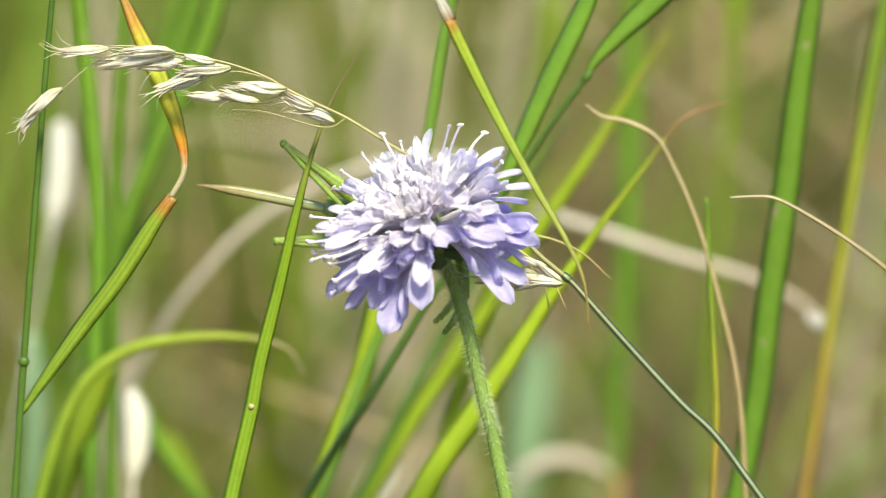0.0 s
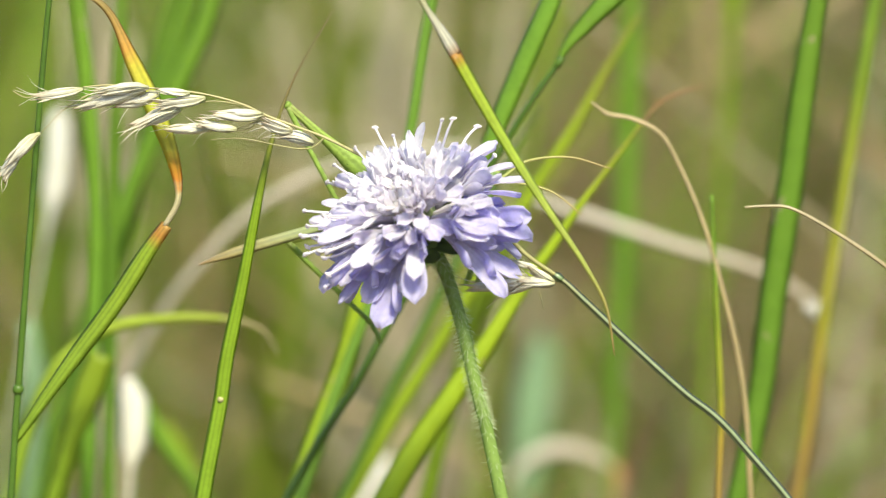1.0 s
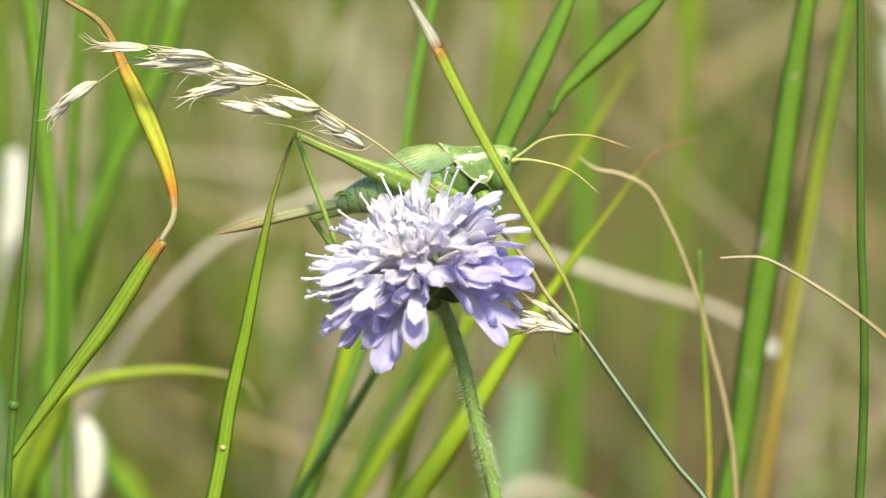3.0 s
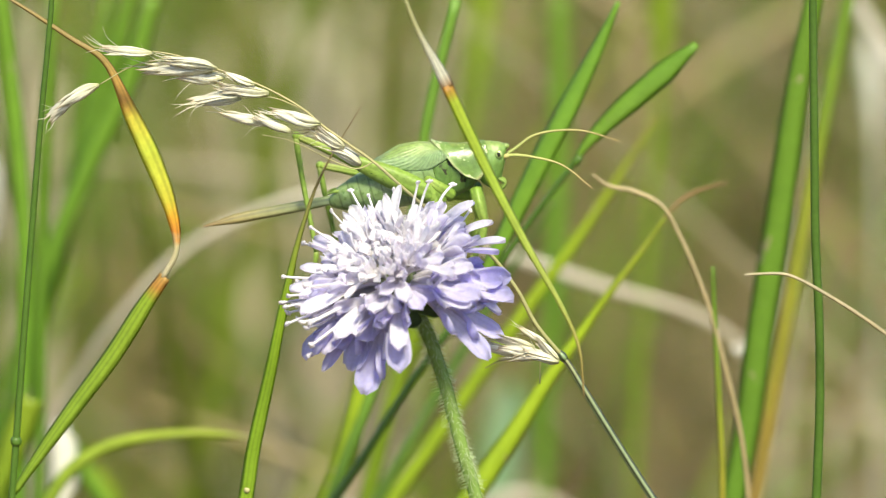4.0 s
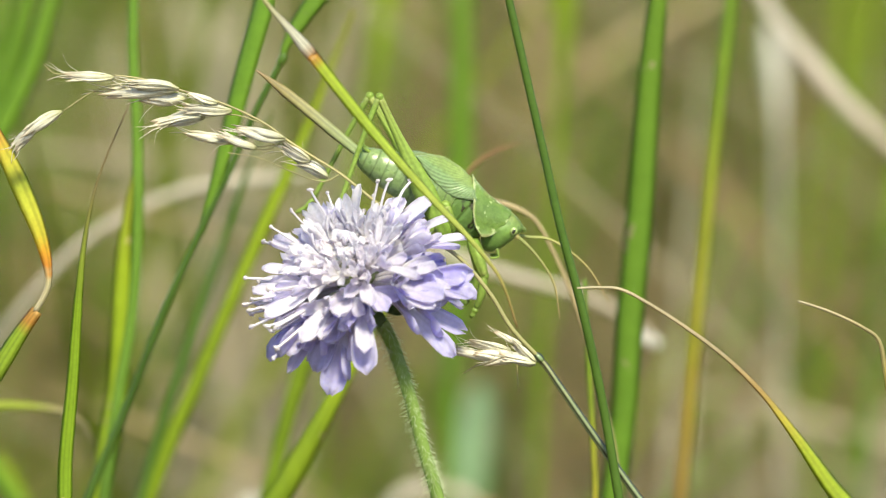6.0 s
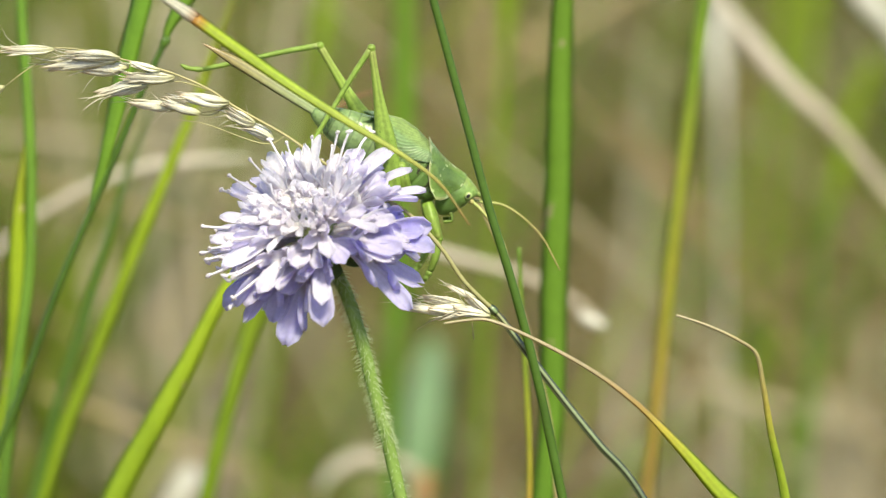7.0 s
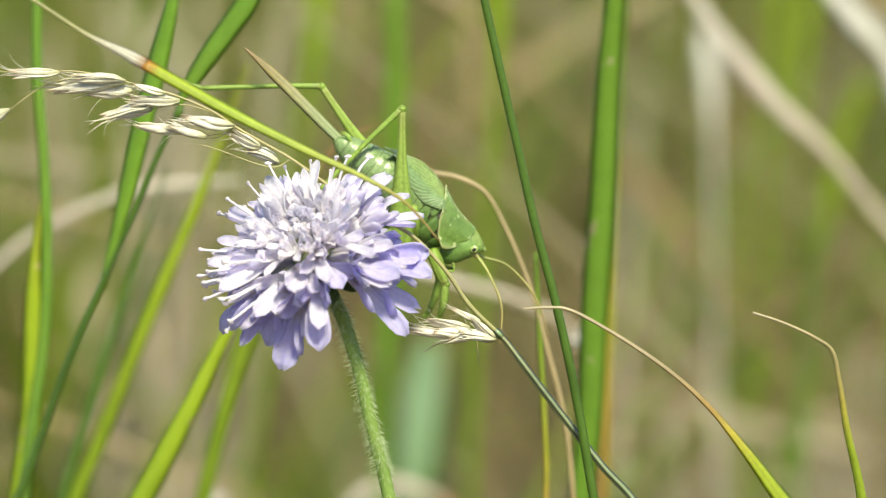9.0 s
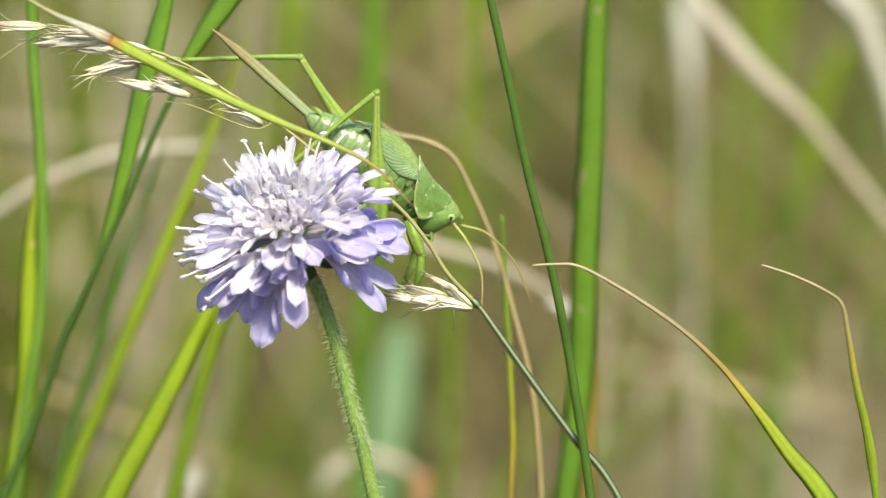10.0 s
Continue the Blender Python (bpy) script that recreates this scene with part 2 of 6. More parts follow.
def meadow_stuff(name, tones, glow):
    m, nodes, links = blank(name)
    geo = nodes.new("ShaderNodeNewGeometry")
    ramp = ramp_of(nodes, tones)
    links.new(geo.outputs["Random Per Island"], ramp.inputs[0])
    n = noise_of(nodes, links, 40.0, 3)
    speck = ramp_of(nodes, [(0.3, (0.7, 0.7, 0.7)), (0.7, (1.2, 1.2, 1.2))])
    links.new(n.outputs["Fac"], speck.inputs[0])
    col = mixed(nodes, links, "MULTIPLY", 0.6, ramp.outputs[0], speck.outputs[0])
    b = nodes["Principled BSDF"]
    links.new(col, b.inputs["Base Color"])
    b.inputs["Roughness"].default_value = 0.55
    t = nodes.new("ShaderNodeBsdfTranslucent")
    links.new(col, t.inputs["Color"])
    mix = nodes.new("ShaderNodeMixShader")
    mix.inputs[0].default_value = glow
    links.new(b.outputs[0], mix.inputs[1])
    links.new(t.outputs[0], mix.inputs[2])
    links.new(mix.outputs[0], nodes["Material Output"].inputs[0])
    return m


MEADOW = meadow_stuff("meadow_green", [(0, (0.112, 0.203, 0.014)), (0.5, (0.192, 0.281, 0.021)), (1, (0.288, 0.328, 0.042))], 0.45)
THATCH = meadow_stuff("meadow_straw", [(0, (0.064, 0.0429, 0.0154)), (0.4, (0.152, 0.109, 0.042)), (0.8, (0.32, 0.246, 0.091)), (1, (0.528, 0.445, 0.252))], 0.25)
PALE = meadow_stuff("meadow_bleached", [(0, (0.528, 0.468, 0.308)), (1, (0.656, 0.624, 0.49))], 0.3)


def soil():
    m, nodes, links = blank("soil_and_litter")
    big = noise_of(nodes, links, 3.0, 5)
    small = noise_of(nodes, links, 60.0, 6)
    r = ramp_of(nodes, [(0.3, (0.08, 0.055, 0.03)), (0.5, (0.15, 0.11, 0.055)), (0.7, (0.13, 0.13, 0.05))])
    links.new(big.outputs["Fac"], r.inputs[0])
    s = ramp_of(nodes, [(0.3, (0.5, 0.5, 0.5)), (0.7, (1.4, 1.35, 1.25))])
    links.new(small.outputs["Fac"], s.inputs[0])
    links.new(mixed(nodes, links, "MULTIPLY", 1.0, r.outputs[0], s.outputs[0]), nodes["Principled BSDF"].inputs["Base Color"])
    nodes["Principled BSDF"].inputs["Roughness"].default_value = 0.9
    bump = nodes.new("ShaderNodeBump")
    bump.inputs["Distance"].default_value = 0.01
    links.new(small.outputs["Fac"], bump.inputs["Height"])
    links.new(bump.outputs[0], nodes["Principled BSDF"].inputs["Normal"])
    return m


# ---- mesh helpers; lengths of small things in millimetres ----
MM = 0.001


def spline(pts, steps):
    """A smooth line through the points, with no overshoot where they lie unevenly."""
    p = np.array([(a[0], 0.0, a[1]) if len(a) == 2 else a for a in pts], float)
    q = np.vstack([2 * p[0] - p[1], p, 2 * p[-1] - p[-2]])
    out = []
    for i in range(1, len(q) - 2):
        a, b, c, d = q[i - 1], q[i], q[i + 1], q[i + 2]
        da, db, dc = (max(1e-6, np.linalg.norm(y - x)) ** 0.5 for x, y in ((a, b), (b, c), (c, d)))
        mb = (c - b) + db * ((b - a) / da - (c - a) / (da + db))
        mc = (c - b) + db * ((d - c) / dc - (d - b) / (db + dc))
        for k in range(steps):
            t = k / steps
            out.append((2 * t ** 3 - 3 * t * t + 1) * b + (t ** 3 - 2 * t * t + t) * mb + (3 * t * t - 2 * t ** 3) * c + (t ** 3 - t * t) * mc)
    out.append(q[-2])
    return np.array(out)


def build(name, verts, faces, along, across, material, smooth=True, scale=MM):
    mesh = bpy.data.meshes.new(name)
    mesh.from_pydata([tuple(float(c) * scale for c in v) for v in verts], [], [tuple(f) for f in faces])
    for key, values in (("along", along), ("across", across)):
        at = mesh.attributes.new(key, "FLOAT", "POINT")
        at.data.foreach_set("value", np.array(values, np.float32))
    mesh.materials.append(material)
    bm = bmesh.new()
    bm.from_mesh(mesh)
    bmesh.ops.recalc_face_normals(bm, faces=bm.faces)
    bm.to_mesh(mesh)
    bm.free()
    if smooth:
        mesh.polygons.foreach_set("use_smooth", [True] * len(mesh.polygons))
    return mesh


def lengths(line):
    d = np.concatenate([[0], np.cumsum(np.linalg.norm(np.diff(line, axis=0), axis=1))])
    return d / d[-1]


def along_value(values, v):
    """Values spread evenly from 0 to 1, or (place, value) pairs."""
    if isinstance(values[0], tuple):
        return np.interp(v, [a for a, _ in values], [b for _, b in values])
    return np.interp(v, np.linspace(0, 1, len(values)), values)


def blade_data(line, widths, turn=(0, 0), fold=0.3, thick=0.16, ripple=0.0, upto=1.0):
    """A grass blade: a folded strip with thickness. turn: degrees by which it faces away, from its first to its last point."""
    v = lengths(line) / upto
    w = along_value(widths, v) / 2
    tang = np.gradient(line, axis=0)
    tang /= np.linalg.norm(tang, axis=1)[:, None] + 1e-9
    verts, along, across, faces = [], [], [], []
    us = [(-1, 0), (-0.5, 0), (0, 0), (0.5, 0), (1, 0), (0.5, 1), (0, 1), (-0.5, 1)]
    n = len(us)
    for i, p in enumerate(line):
        side = np.cross(tang[i], (0.0, 1.0, 0.0))
        side /= np.linalg.norm(side) + 1e-9
        face = np.cross(side, tang[i])
        a = radians(along_value(turn, v[i])) + ripple * math.sin(23 * v[i])
        s = side * math.cos(a) + face * math.sin(a)
        f = -side * math.sin(a) + face * math.cos(a)
        for u, back in us:
            verts.append(p + s * u * w[i] + f * (abs(u) * fold * w[i] - back * min(thick, 0.5 * w[i])))
            along.append(v[i])
            across.append(u)
    for i in range(len(line) - 1):
        for k in range(n):
            faces.append((i * n + k, i * n + (k + 1) % n, (i + 1) * n + (k + 1) % n, (i + 1) * n + k))
    faces += [tuple(range(n)), tuple(range((len(line) - 1) * n, len(line) * n))]
    return verts, faces, along, across


def tube_data(line, radii, sides=8, squash=1.0):
    v = lengths(line)
    r = along_value(radii, v)
    tang = np.gradient(line, axis=0)
    tang /= np.linalg.norm(tang, axis=1)[:, None] + 1e-9
    verts, along, across, faces = [], [], [], []
    for i, p in enumerate(line):
        ref = np.array((0.0, 1.0, 0.0)) if abs(tang[i][1]) < 0.9 else np.array((1.0, 0.0, 0.0))
        side = np.cross(tang[i], ref)
        side /= np.linalg.norm(side)
        face = np.cross(side, tang[i])
        for k in range(sides):
            a = 2 * math.pi * k / sides
            verts.append(p + r[i] * (side * math.cos(a) + face * math.sin(a) * squash))
            along.append(v[i])
            across.append(math.cos(a))
    for i in range(len(line) - 1):
        for k in range(sides):
            faces.append((i * sides + k, i * sides + (k + 1) % sides, (i + 1) * sides + (k + 1) % sides, (i + 1) * sides + k))
    faces += [tuple(range(sides)), tuple(range((len(line) - 1) * sides, len(line) * sides))]
    return verts, faces, along, across


def joined(*pieces):
    verts, faces, along, across = [], [], [], []
    for v, f, a, c in pieces:
        base = len(verts)
        verts += list(v)
        faces += [tuple(i + base for i in q) for q in f]
        along += list(a)
        across += list(c)
    return verts, faces, along, across


def part(name, mesh, parent, label="", at=None):
    ob = new(name, mesh)
    ob.parent = parent
    if at is not None:
        ob.matrix_basis = at
    return tagged(ob, label)


def thing(name, at, label, category, mesh=None, group=""):
    ob = new(name, mesh)
    ob.location = at
    return tagged(ob, label, category, group)


def blade(pts, widths, material, name="blade", steps=7, **more):
    return build(name, *blade_data(spline(pts, steps), widths, **more), material)


def rooted(p, pts, widths, material, name="leaf_blade", label="", steps=7, **more):
    """A leaf blade whose last two points lead to the ground; lengths count to the third last. Below it a stalk."""
    line = spline(pts, steps)
    v = lengths(line)
    upto = v[(len(pts) - 3) * steps]
    cut = (len(pts) - 2) * steps
    part(name, build(name, *blade_data(line[:cut + 1], widths, upto=upto / v[cut], **more), material), p, label)
    r = along_value(widths, 5.0) / 2
    part("stalk", build("stalk", *tube_data(line[cut - 1:], [r * 0.7, r * 0.8], 7), material), p)
    return p


def tube(pts, radii, material, name="stem", steps=7, sides=8, **more):
    return build(name, *tube_data(spline(pts, steps), radii, sides, **more), material)


def knot(line, at, long, thick):
    """A swollen ring round a stem: a node."""
    i = int(at * (len(line) - 1))
    p, q = line[i], line[min(i + 1, len(line) - 1)]
    d = (q - p) / (np.linalg.norm(q - p) + 1e-9)
    return tube_data(np.array([p + d * long * k for k in (-0.5, -0.25, 0, 0.25, 0.5)]), [thick * 0.8, thick, thick * 1.08, thick, thick * 0.8], 10)


# ---- ground ----
def make_ground():
    verts, faces = [], []
    rings = [0, 0.5, 1, 1.6, 2.5, 4, 7, 12, 25, 60, 150, 500, 2000]
    turns = 48
    verts.append((0, 1.0, 0))
    for r in rings[1:]:
        for k in range(turns):
            a = 2 * math.pi * k / turns
            x, y = r * math.cos(a), 1.0 + r * math.sin(a)
            h = 0.012 * noise.noise((x * 1.7, y * 1.7, 3.0)) if r < 10 else 0.0
            verts.append((x, y, h))
    for k in range(turns):
        faces.append((0, 1 + k, 1 + (k + 1) % turns))
    for i in range(len(rings) - 2):
        for k in range(turns):
            a, b = 1 + i * turns + k, 1 + i * turns + (k + 1) % turns
            faces.append((a, a + turns, b + turns, b))
    mesh = build("ground", verts, faces, [0] * len(verts), [0] * len(verts), soil(), scale=1.0)
    return tagged(new("ground", mesh), "brown soil with dry plant litter under the meadow", "ground", kind="structure")


make_ground()


def make_sward(name, label, material, count, seed, tall, wide, lean, crowd, near=0.3, wide_area=False):
    """Countless blades behind the flower, standing on the ground, each a folded strip."""
    rng = random.Random(seed)
    verts, faces = [], []
    while count > 0:
        if wide_area:
            r, a = 5.0 * math.sqrt(rng.random()), rng.uniform(0, 2 * math.pi)
            x, y = r * math.cos(a), 1.0 + r * math.sin(a)
            if abs(x) < 0.3 + 0.13 * max(0.0, y + 1) and -1.4 < y < 4.3:
                continue
        else:
            y = near + (rng.random() ** 0.8) * 3.9
            x = rng.uniform(-1, 1) * (0.3 + 0.14 * (y + 1))
        if rng.random() > crowd(x, y):
            continue
        count -= 1
        h, w = rng.uniform(*tall), rng.uniform(*wide) / 2
        a, bend = rng.uniform(0, 2 * math.pi), rng.uniform(*lean)
        face = rng.uniform(0, math.pi)
        sx, sy = math.cos(face), math.sin(face)
        base = len(verts)
        for k in range(5):
            t = k / 4
            px, py = x + math.cos(a) * bend * h * t * t, y + math.sin(a) * bend * h * t * t
            pz = -0.02 + (h + 0.02) * (t - 0.35 * min(bend, 1.2) * t * t)
            ww = w * (1 - 0.88 * t * t)
            verts += [(px - sx * ww, py - sy * ww, pz), (px - sy * ww * 0.35, py + sx * ww * 0.35, pz), (px + sx * ww, py + sy * ww, pz), (px + sy * ww * 0.2, py - sx * ww * 0.2, pz)]
        for k in range(4):
            for j in range(4):
                faces.append((base + k * 4 + j, base + k * 4 + (j + 1) % 4, base + k * 4 + 4 + (j + 1) % 4, base + k * 4 + 4 + j))
    mesh = bpy.data.meshes.new(name)
    mesh.from_pydata(verts, [], faces)
    mesh.materials.append(material)
    return tagged(new(name, mesh), label, "grass", kind="stuff")


def patches(x, y, seed, big=9.0):
    return noise.noise((x * big, y * big * 0.45, seed)) + 0.5 * noise.noise((x * big * 2.3, y * big, seed + 7.0))


def green_crowd(x, y):
    side = 0.22 if x < -0.02 * (1 + y) else -0.3
    return 0.32 + side + 1.0 * patches(x, y, 2.0)


make_sward("meadow_grass", "green meadow grass standing among straw", MEADOW, 3300, 5, (0.12, 0.5), (0.003, 0.008), (0.05, 0.6), green_crowd)
make_sward("dry_grass", "bleached dry grass and straw litter", THATCH, 9500, 8, (0.05, 0.4), (0.002, 0.006), (0.2, 1.6), lambda x, y: 0.4 + 1.1 * patches(x, y, 5.0))
make_sward("bleached_straw", "nearly white bleached straw in loose tufts", PALE, 510, 11, (0.1, 0.42), (0.002, 0.006), (0.2, 1.2), lambda x, y: 1.8 * patches(x, y, 9.0) - 0.1)
make_sward("outer_meadow", "mixed green and dry grass all round the flower", MEADOW, 20000, 13, (0.12, 0.5), (0.004, 0.01), (0.1, 0.9), lambda x, y: 0.7, wide_area=True)
make_sward("outer_straw", "dry straw among the grass all round", THATCH, 18000, 14, (0.06, 0.42), (0.003, 0.008), (0.2, 1.4), lambda x, y: 0.7, wide_area=True)

# ---- loose straws and blades between the flower and the far sward ----
def make_loose():
    rng = random.Random(21)

    def stalk(kind, material, tall, wide, bend, ear):
        p = thing("straw_plant" if kind == "straw" else "grass_plant", (0, 0, 0),
                  "dry bleached straw stalk standing in the meadow" if kind == "straw" else "narrow green grass leaf standing in the meadow", "grass",
                  group="loose straws" if kind == "straw" else "loose grass leaves")
        pts = [(bend * tall * 0.9, tall), (bend * tall * 0.45, tall * 0.72), (bend * tall * 0.12, tall * 0.36), (0, 0), (-1, -30)]
        part("stalk", blade(pts, [wide * 0.3, wide * 0.8, wide, wide, wide * 0.8], material, "stalk", steps=6, fold=0.5), p)
        if ear:
            top = [(bend * tall * 1.02, tall * 1.06), (bend * tall * 0.96, tall * 1.03), (bend * tall * 0.9, tall), (bend * tall * 0.8, tall * 0.94)]
            part("ear", tube(top, [0.3, 1.6, 2.2, 1.6, 0.5], DRYSTEM, "ear", steps=4, sides=7, squash=0.7), p, "pale drooping ear")
        return p

    kinds = [stalk("straw", LITTER, 330, 2.0, 0.35, False), stalk("straw", LITTER, 390, 1.6, 0.8, True), stalk("straw", LITTER, 300, 2.6, 1.2, False), stalk("straw", LITTER, 360, 1.8, 0.15, True),
             stalk("grass", GREEN, 360, 3.0, 0.25, False), stalk("grass", FRESH, 320, 3.6, 0.5, False), stalk("grass", GREEN, 410, 2.4, 0.12, False)]
    for k in range(96):
        straw = rng.random() < 0.5
        base = kinds[rng.randrange(4)] if straw else kinds[4 + rng.randrange(3)]
        y = rng.uniform(0.3, 1.1)
        x = rng.uniform(-1, 1) * (0.12 + 0.1 * (y + 1))
        if not straw and rng.random() < 0.6:
            x = -abs(x)
        m = pose(x, y, 0, rng.uniform(-6, 6), rng.uniform(-10, 10), rng.choice((0, 180)) + rng.uniform(-60, 60))
        if k < 7:
            kinds[k].matrix_basis = m
        else:
            copy_thing(base, m)
    # thin straws leaning one way beside the flower
    tilted = [stalk("straw", STRAW, 400, 1.3, 0.85, False), stalk("straw", LITTER, 380, 1.4, 0.6, False), stalk("straw", LITTER, 420, 1.2, 0.5, True)]
    for k in range(9):
        m = pose(rng.uniform(0.1, 0.36), rng.uniform(0.26, 0.6), 0, rng.uniform(-5, 5), rng.uniform(-8, 8), 180 + rng.uniform(-35, 35))
        if k < 3:
            tilted[k].matrix_basis = m
        else:
            copy_thing(tilted[rng.randrange(3)], m)



make_loose()

# ---- grasses that stand out of focus behind the flower ----
def far_blade(at, pts, widths, material, label, name="grass_plant", root=True, **more):
    p = thing(name, at, label, "grass")
    if root:
        return rooted(p, pts, widths, material, **more)
    part("stalk", blade(pts, widths, material, "stalk", **more), p)
    return p


far_blade((-0.0081, 0.2000, 0.3706), [(0.0, 0.0), (11.3, -3.5), (27.4, -8.9), (41.4, -12.9), (48.9, -16.5), (56.7, -22.2)], [1.6, 2.2, 2.2, 2.0, 1.8, 1.0], BLEACHED, "bleached dry grass blade lying aslant between stems", "straw_plant", root=False)
far_blade((0.0423, 0.1600, 0.3579), [(0.0, 0.0), (2.1, -1.3), (4.7, -2.3)], [1.4, 2.4, 1.6], WHITE, "pale bleached seed head on fallen straw", "seed_head", root=False)
far_blade((-0.0331, 0.4200, 0.3453), [(0.0, 0.0), (-20.3, 2.5), (-39.4, 4.4), (-54.6, 5.3), (-73.7, 6.2), (-89.0, 2.9)], [1.6, 2.0, 2.2, 2.0, 1.6, 1.2], STRAW, "thin dry stalk lying across the meadow", "straw_plant", root=False)
far_blade((-0.0978, 0.2000, 0.3874), [(0.0, 0.0), (-0.3, -9.2), (-1.9, -20.1), (-4.4, -33.2), (-7.3, -46.4), (-32.0, -198.8), (-44.4, -427.4)], [(0, 1.5), (0.06, 4.6), (0.32, 5.2), (0.42, 1.6), (0.55, 0.7), (1, 0.6)], WHITE, "whitish ripe seed head on a dry stalk", "seed_head")
far_blade((-0.0806, 0.1400, 0.3476), [(0.0, 0.0), (0.8, -7.3), (0.2, -16.8), (-6.8, -165.1), (-10.3, -387.6)], [(0, 1.5), (0.25, 5.2), (0.75, 5.4), (0.95, 1.2), (1.1, 0.6), (2, 0.6)], WHITE, "short white fluffy seed head on its stalk", "seed_head")


def straw_tuft(at, high, seed, count=13, spread=0.016):
    """A bunch of bleached straws whose tops reach up to high."""
    rng = random.Random(seed)
    p = thing("straw_tuft", at, "loose tuft of bleached cream-coloured straw", "grass", group="bleached tufts")
    for k in range(count):
        x0, x1 = rng.gauss(0, spread) * 700, rng.gauss(0, spread) * 1000
        top = high * 1000 + rng.uniform(-14, 12)
        y = rng.uniform(-20, 20)
        pts = [(x1, y, top), (x1 * 0.8, y, top * 0.86), (x0 * 0.6 + x1 * 0.3, y, top * 0.5), (x0, y, -15)]
        part("stalk", blade(pts, [rng.uniform(1, 3), rng.uniform(3, 5.5), 2.2, 1.5], STRAW, "stalk", steps=5, fold=0.3), p)
    return p


straw_tuft((-0.0395, 0.6200, 0.0), 0.3524, 3)
straw_tuft((-0.1113, 0.5000, 0.0), 0.3639, 4, 7, 0.008)
straw_tuft((0.1279, 0.6000, 0.0), 0.2610, 5, 16, 0.03)
straw_tuft((0.0969, 0.5000, 0.0), 0.2642, 6, 10, 0.025)
far_blade((0.0815, 0.4200, 0.3791), [(0.0, 0.0), (0.8, -7.7), (1.8, -16.0), (2.4, -29.5), (4.0, -185.4), (4.0, -419.1)], [(0, 2.0), (0.25, 4.6), (0.5, 3.6), (0.8, 1.2), (2, 0.8)], WHITE, "pale seed head out in the meadow", "seed_head")
far_blade((0.1209, 0.4000, 0.3856), [(0.0, 0.0), (5.7, -6.3), (13.9, -15.2), (87.8, -179.3), (124.8, -425.6)], [4, 5.5, 4], WHITE, "white dry leaf out in the meadow", "straw_plant")
far_blade((0.0111, 0.2800, 0.4068), [(0.0, 0.0), (0.1, -18.4), (-0.4, -41.5), (-1.4, -64.7), (-2.9, -99.8), (-7.5, -238.6), (-9.8, -446.8)], [4.0, 4.5, 5.0, 4.5, 4.0, 3, 3], GREEN, "broad bluish-green upright grass blade")
far_blade((0.0330, 0.3000, 0.4169), [(0.0, 0.0), (-0.5, -13.9), (-1.0, -30.3), (-2.1, -45.5), (-10.8, -210.1), (-15.1, -456.9)], [4.5, 5.5, 5.5, 3.0, 2, 2], FRESH, "broad fresh green blade out of focus")
far_blade((-0.0037, 0.4000, 0.4003), [(0.0, 0.0), (-1.3, -15.0), (-3.2, -28.9), (-6.3, -47.8), (-26.0, -204.8), (-35.8, -440.3)], [5.5, 6.5, 5.0, 3.0, 2, 2], FRESH, "fresh green blade high in the meadow")
far_blade((-0.0110, 0.1200, 0.3800), [(0.0, 0.0), (-7.1, -19.3), (-14.2, -46.2), (-44.1, -195.7), (-59.0, -420.0)], [1.0, 3.2, 3.2, 3.0, 3], FRESH, "soft fresh green blade leaning behind the flower")
far_blade((-0.0887, 0.1200, 0.4296), [(0.0, 0.0), (1.8, -18.1), (3.2, -34.2), (4.0, -53.5), (2.7, -79.1), (-3.0, -235.3), (-5.9, -469.6)], [2.5, 3.0, 3.2, 3.0, 3, 3], GREEN, "upright green grass blade among others")
far_blade((-0.0800, 0.1300, 0.4263), [(0.0, 0.0), (-1.1, -16.2), (-2.3, -36.6), (-3.1, -67.4), (-6.2, -227.0), (-7.7, -466.3)], [2.0, 2.4, 2.4, 2.4, 2.4], GREEN, "narrow upright green grass blade")
far_blade((-0.0635, 0.1500, 0.4237), [(0.0, 0.0), (-4.2, -14.4), (-11.5, -30.0), (-18.8, -47.7), (-24.2, -68.7), (-54.4, -226.7), (-69.5, -463.7)], [3.0, 4.0, 4.0, 3.6, 3.2, 3], GREEN, "leaning broad green grass blade")
far_blade((-0.0748, 0.2000, 0.4171), [(0.0, 0.0), (-2.2, -12.9), (-7.8, -38.9), (-13.3, -55.3), (-54.0, -216.0), (-74.3, -457.1)], [2.2, 2.8, 3.0, 3.0, 3.0], GREEN, "leaning green grass blade behind others")
far_blade((-0.0824, 0.1000, 0.3596), [(0.0, 0.0), (-3.6, -9.1), (-7.6, -21.2), (-45.8, -172.6), (-64.9, -399.6)], [4.5, 5.5, 5.0, 3, 3], FRESH, "short yellow-green blade low in the sward")
far_blade((-0.0812, 0.1600, 0.3425), [(0.0, 0.0), (5.1, -10.6), (12.4, -21.3), (77.4, -165.8), (109.9, -382.5)], [1.5, 3.0, 3.0, 2, 2], GREEN, "low slanting green grass blade")
far_blade((-0.0678, 0.1600, 0.4242), [(0.0, 0.0), (-3.2, -12.5), (-6.4, -22.9), (-10.8, -37.5), (-48.5, -208.2), (-67.3, -464.2)], [3, 3.5, 3.5, 3.0, 3], GREEN, "green grass blade at the edge of the tuft")
far_blade((-0.0849, 0.1300, 0.3527), [(0.0, 0.0), (-4.2, -10.4), (-8.9, -26.2), (-41.9, -172.8), (-58.4, -392.7)], [2.5, 5.5, 6.0, 5, 4], FRESH, "broad fresh yellow-green blade low in the tuft")
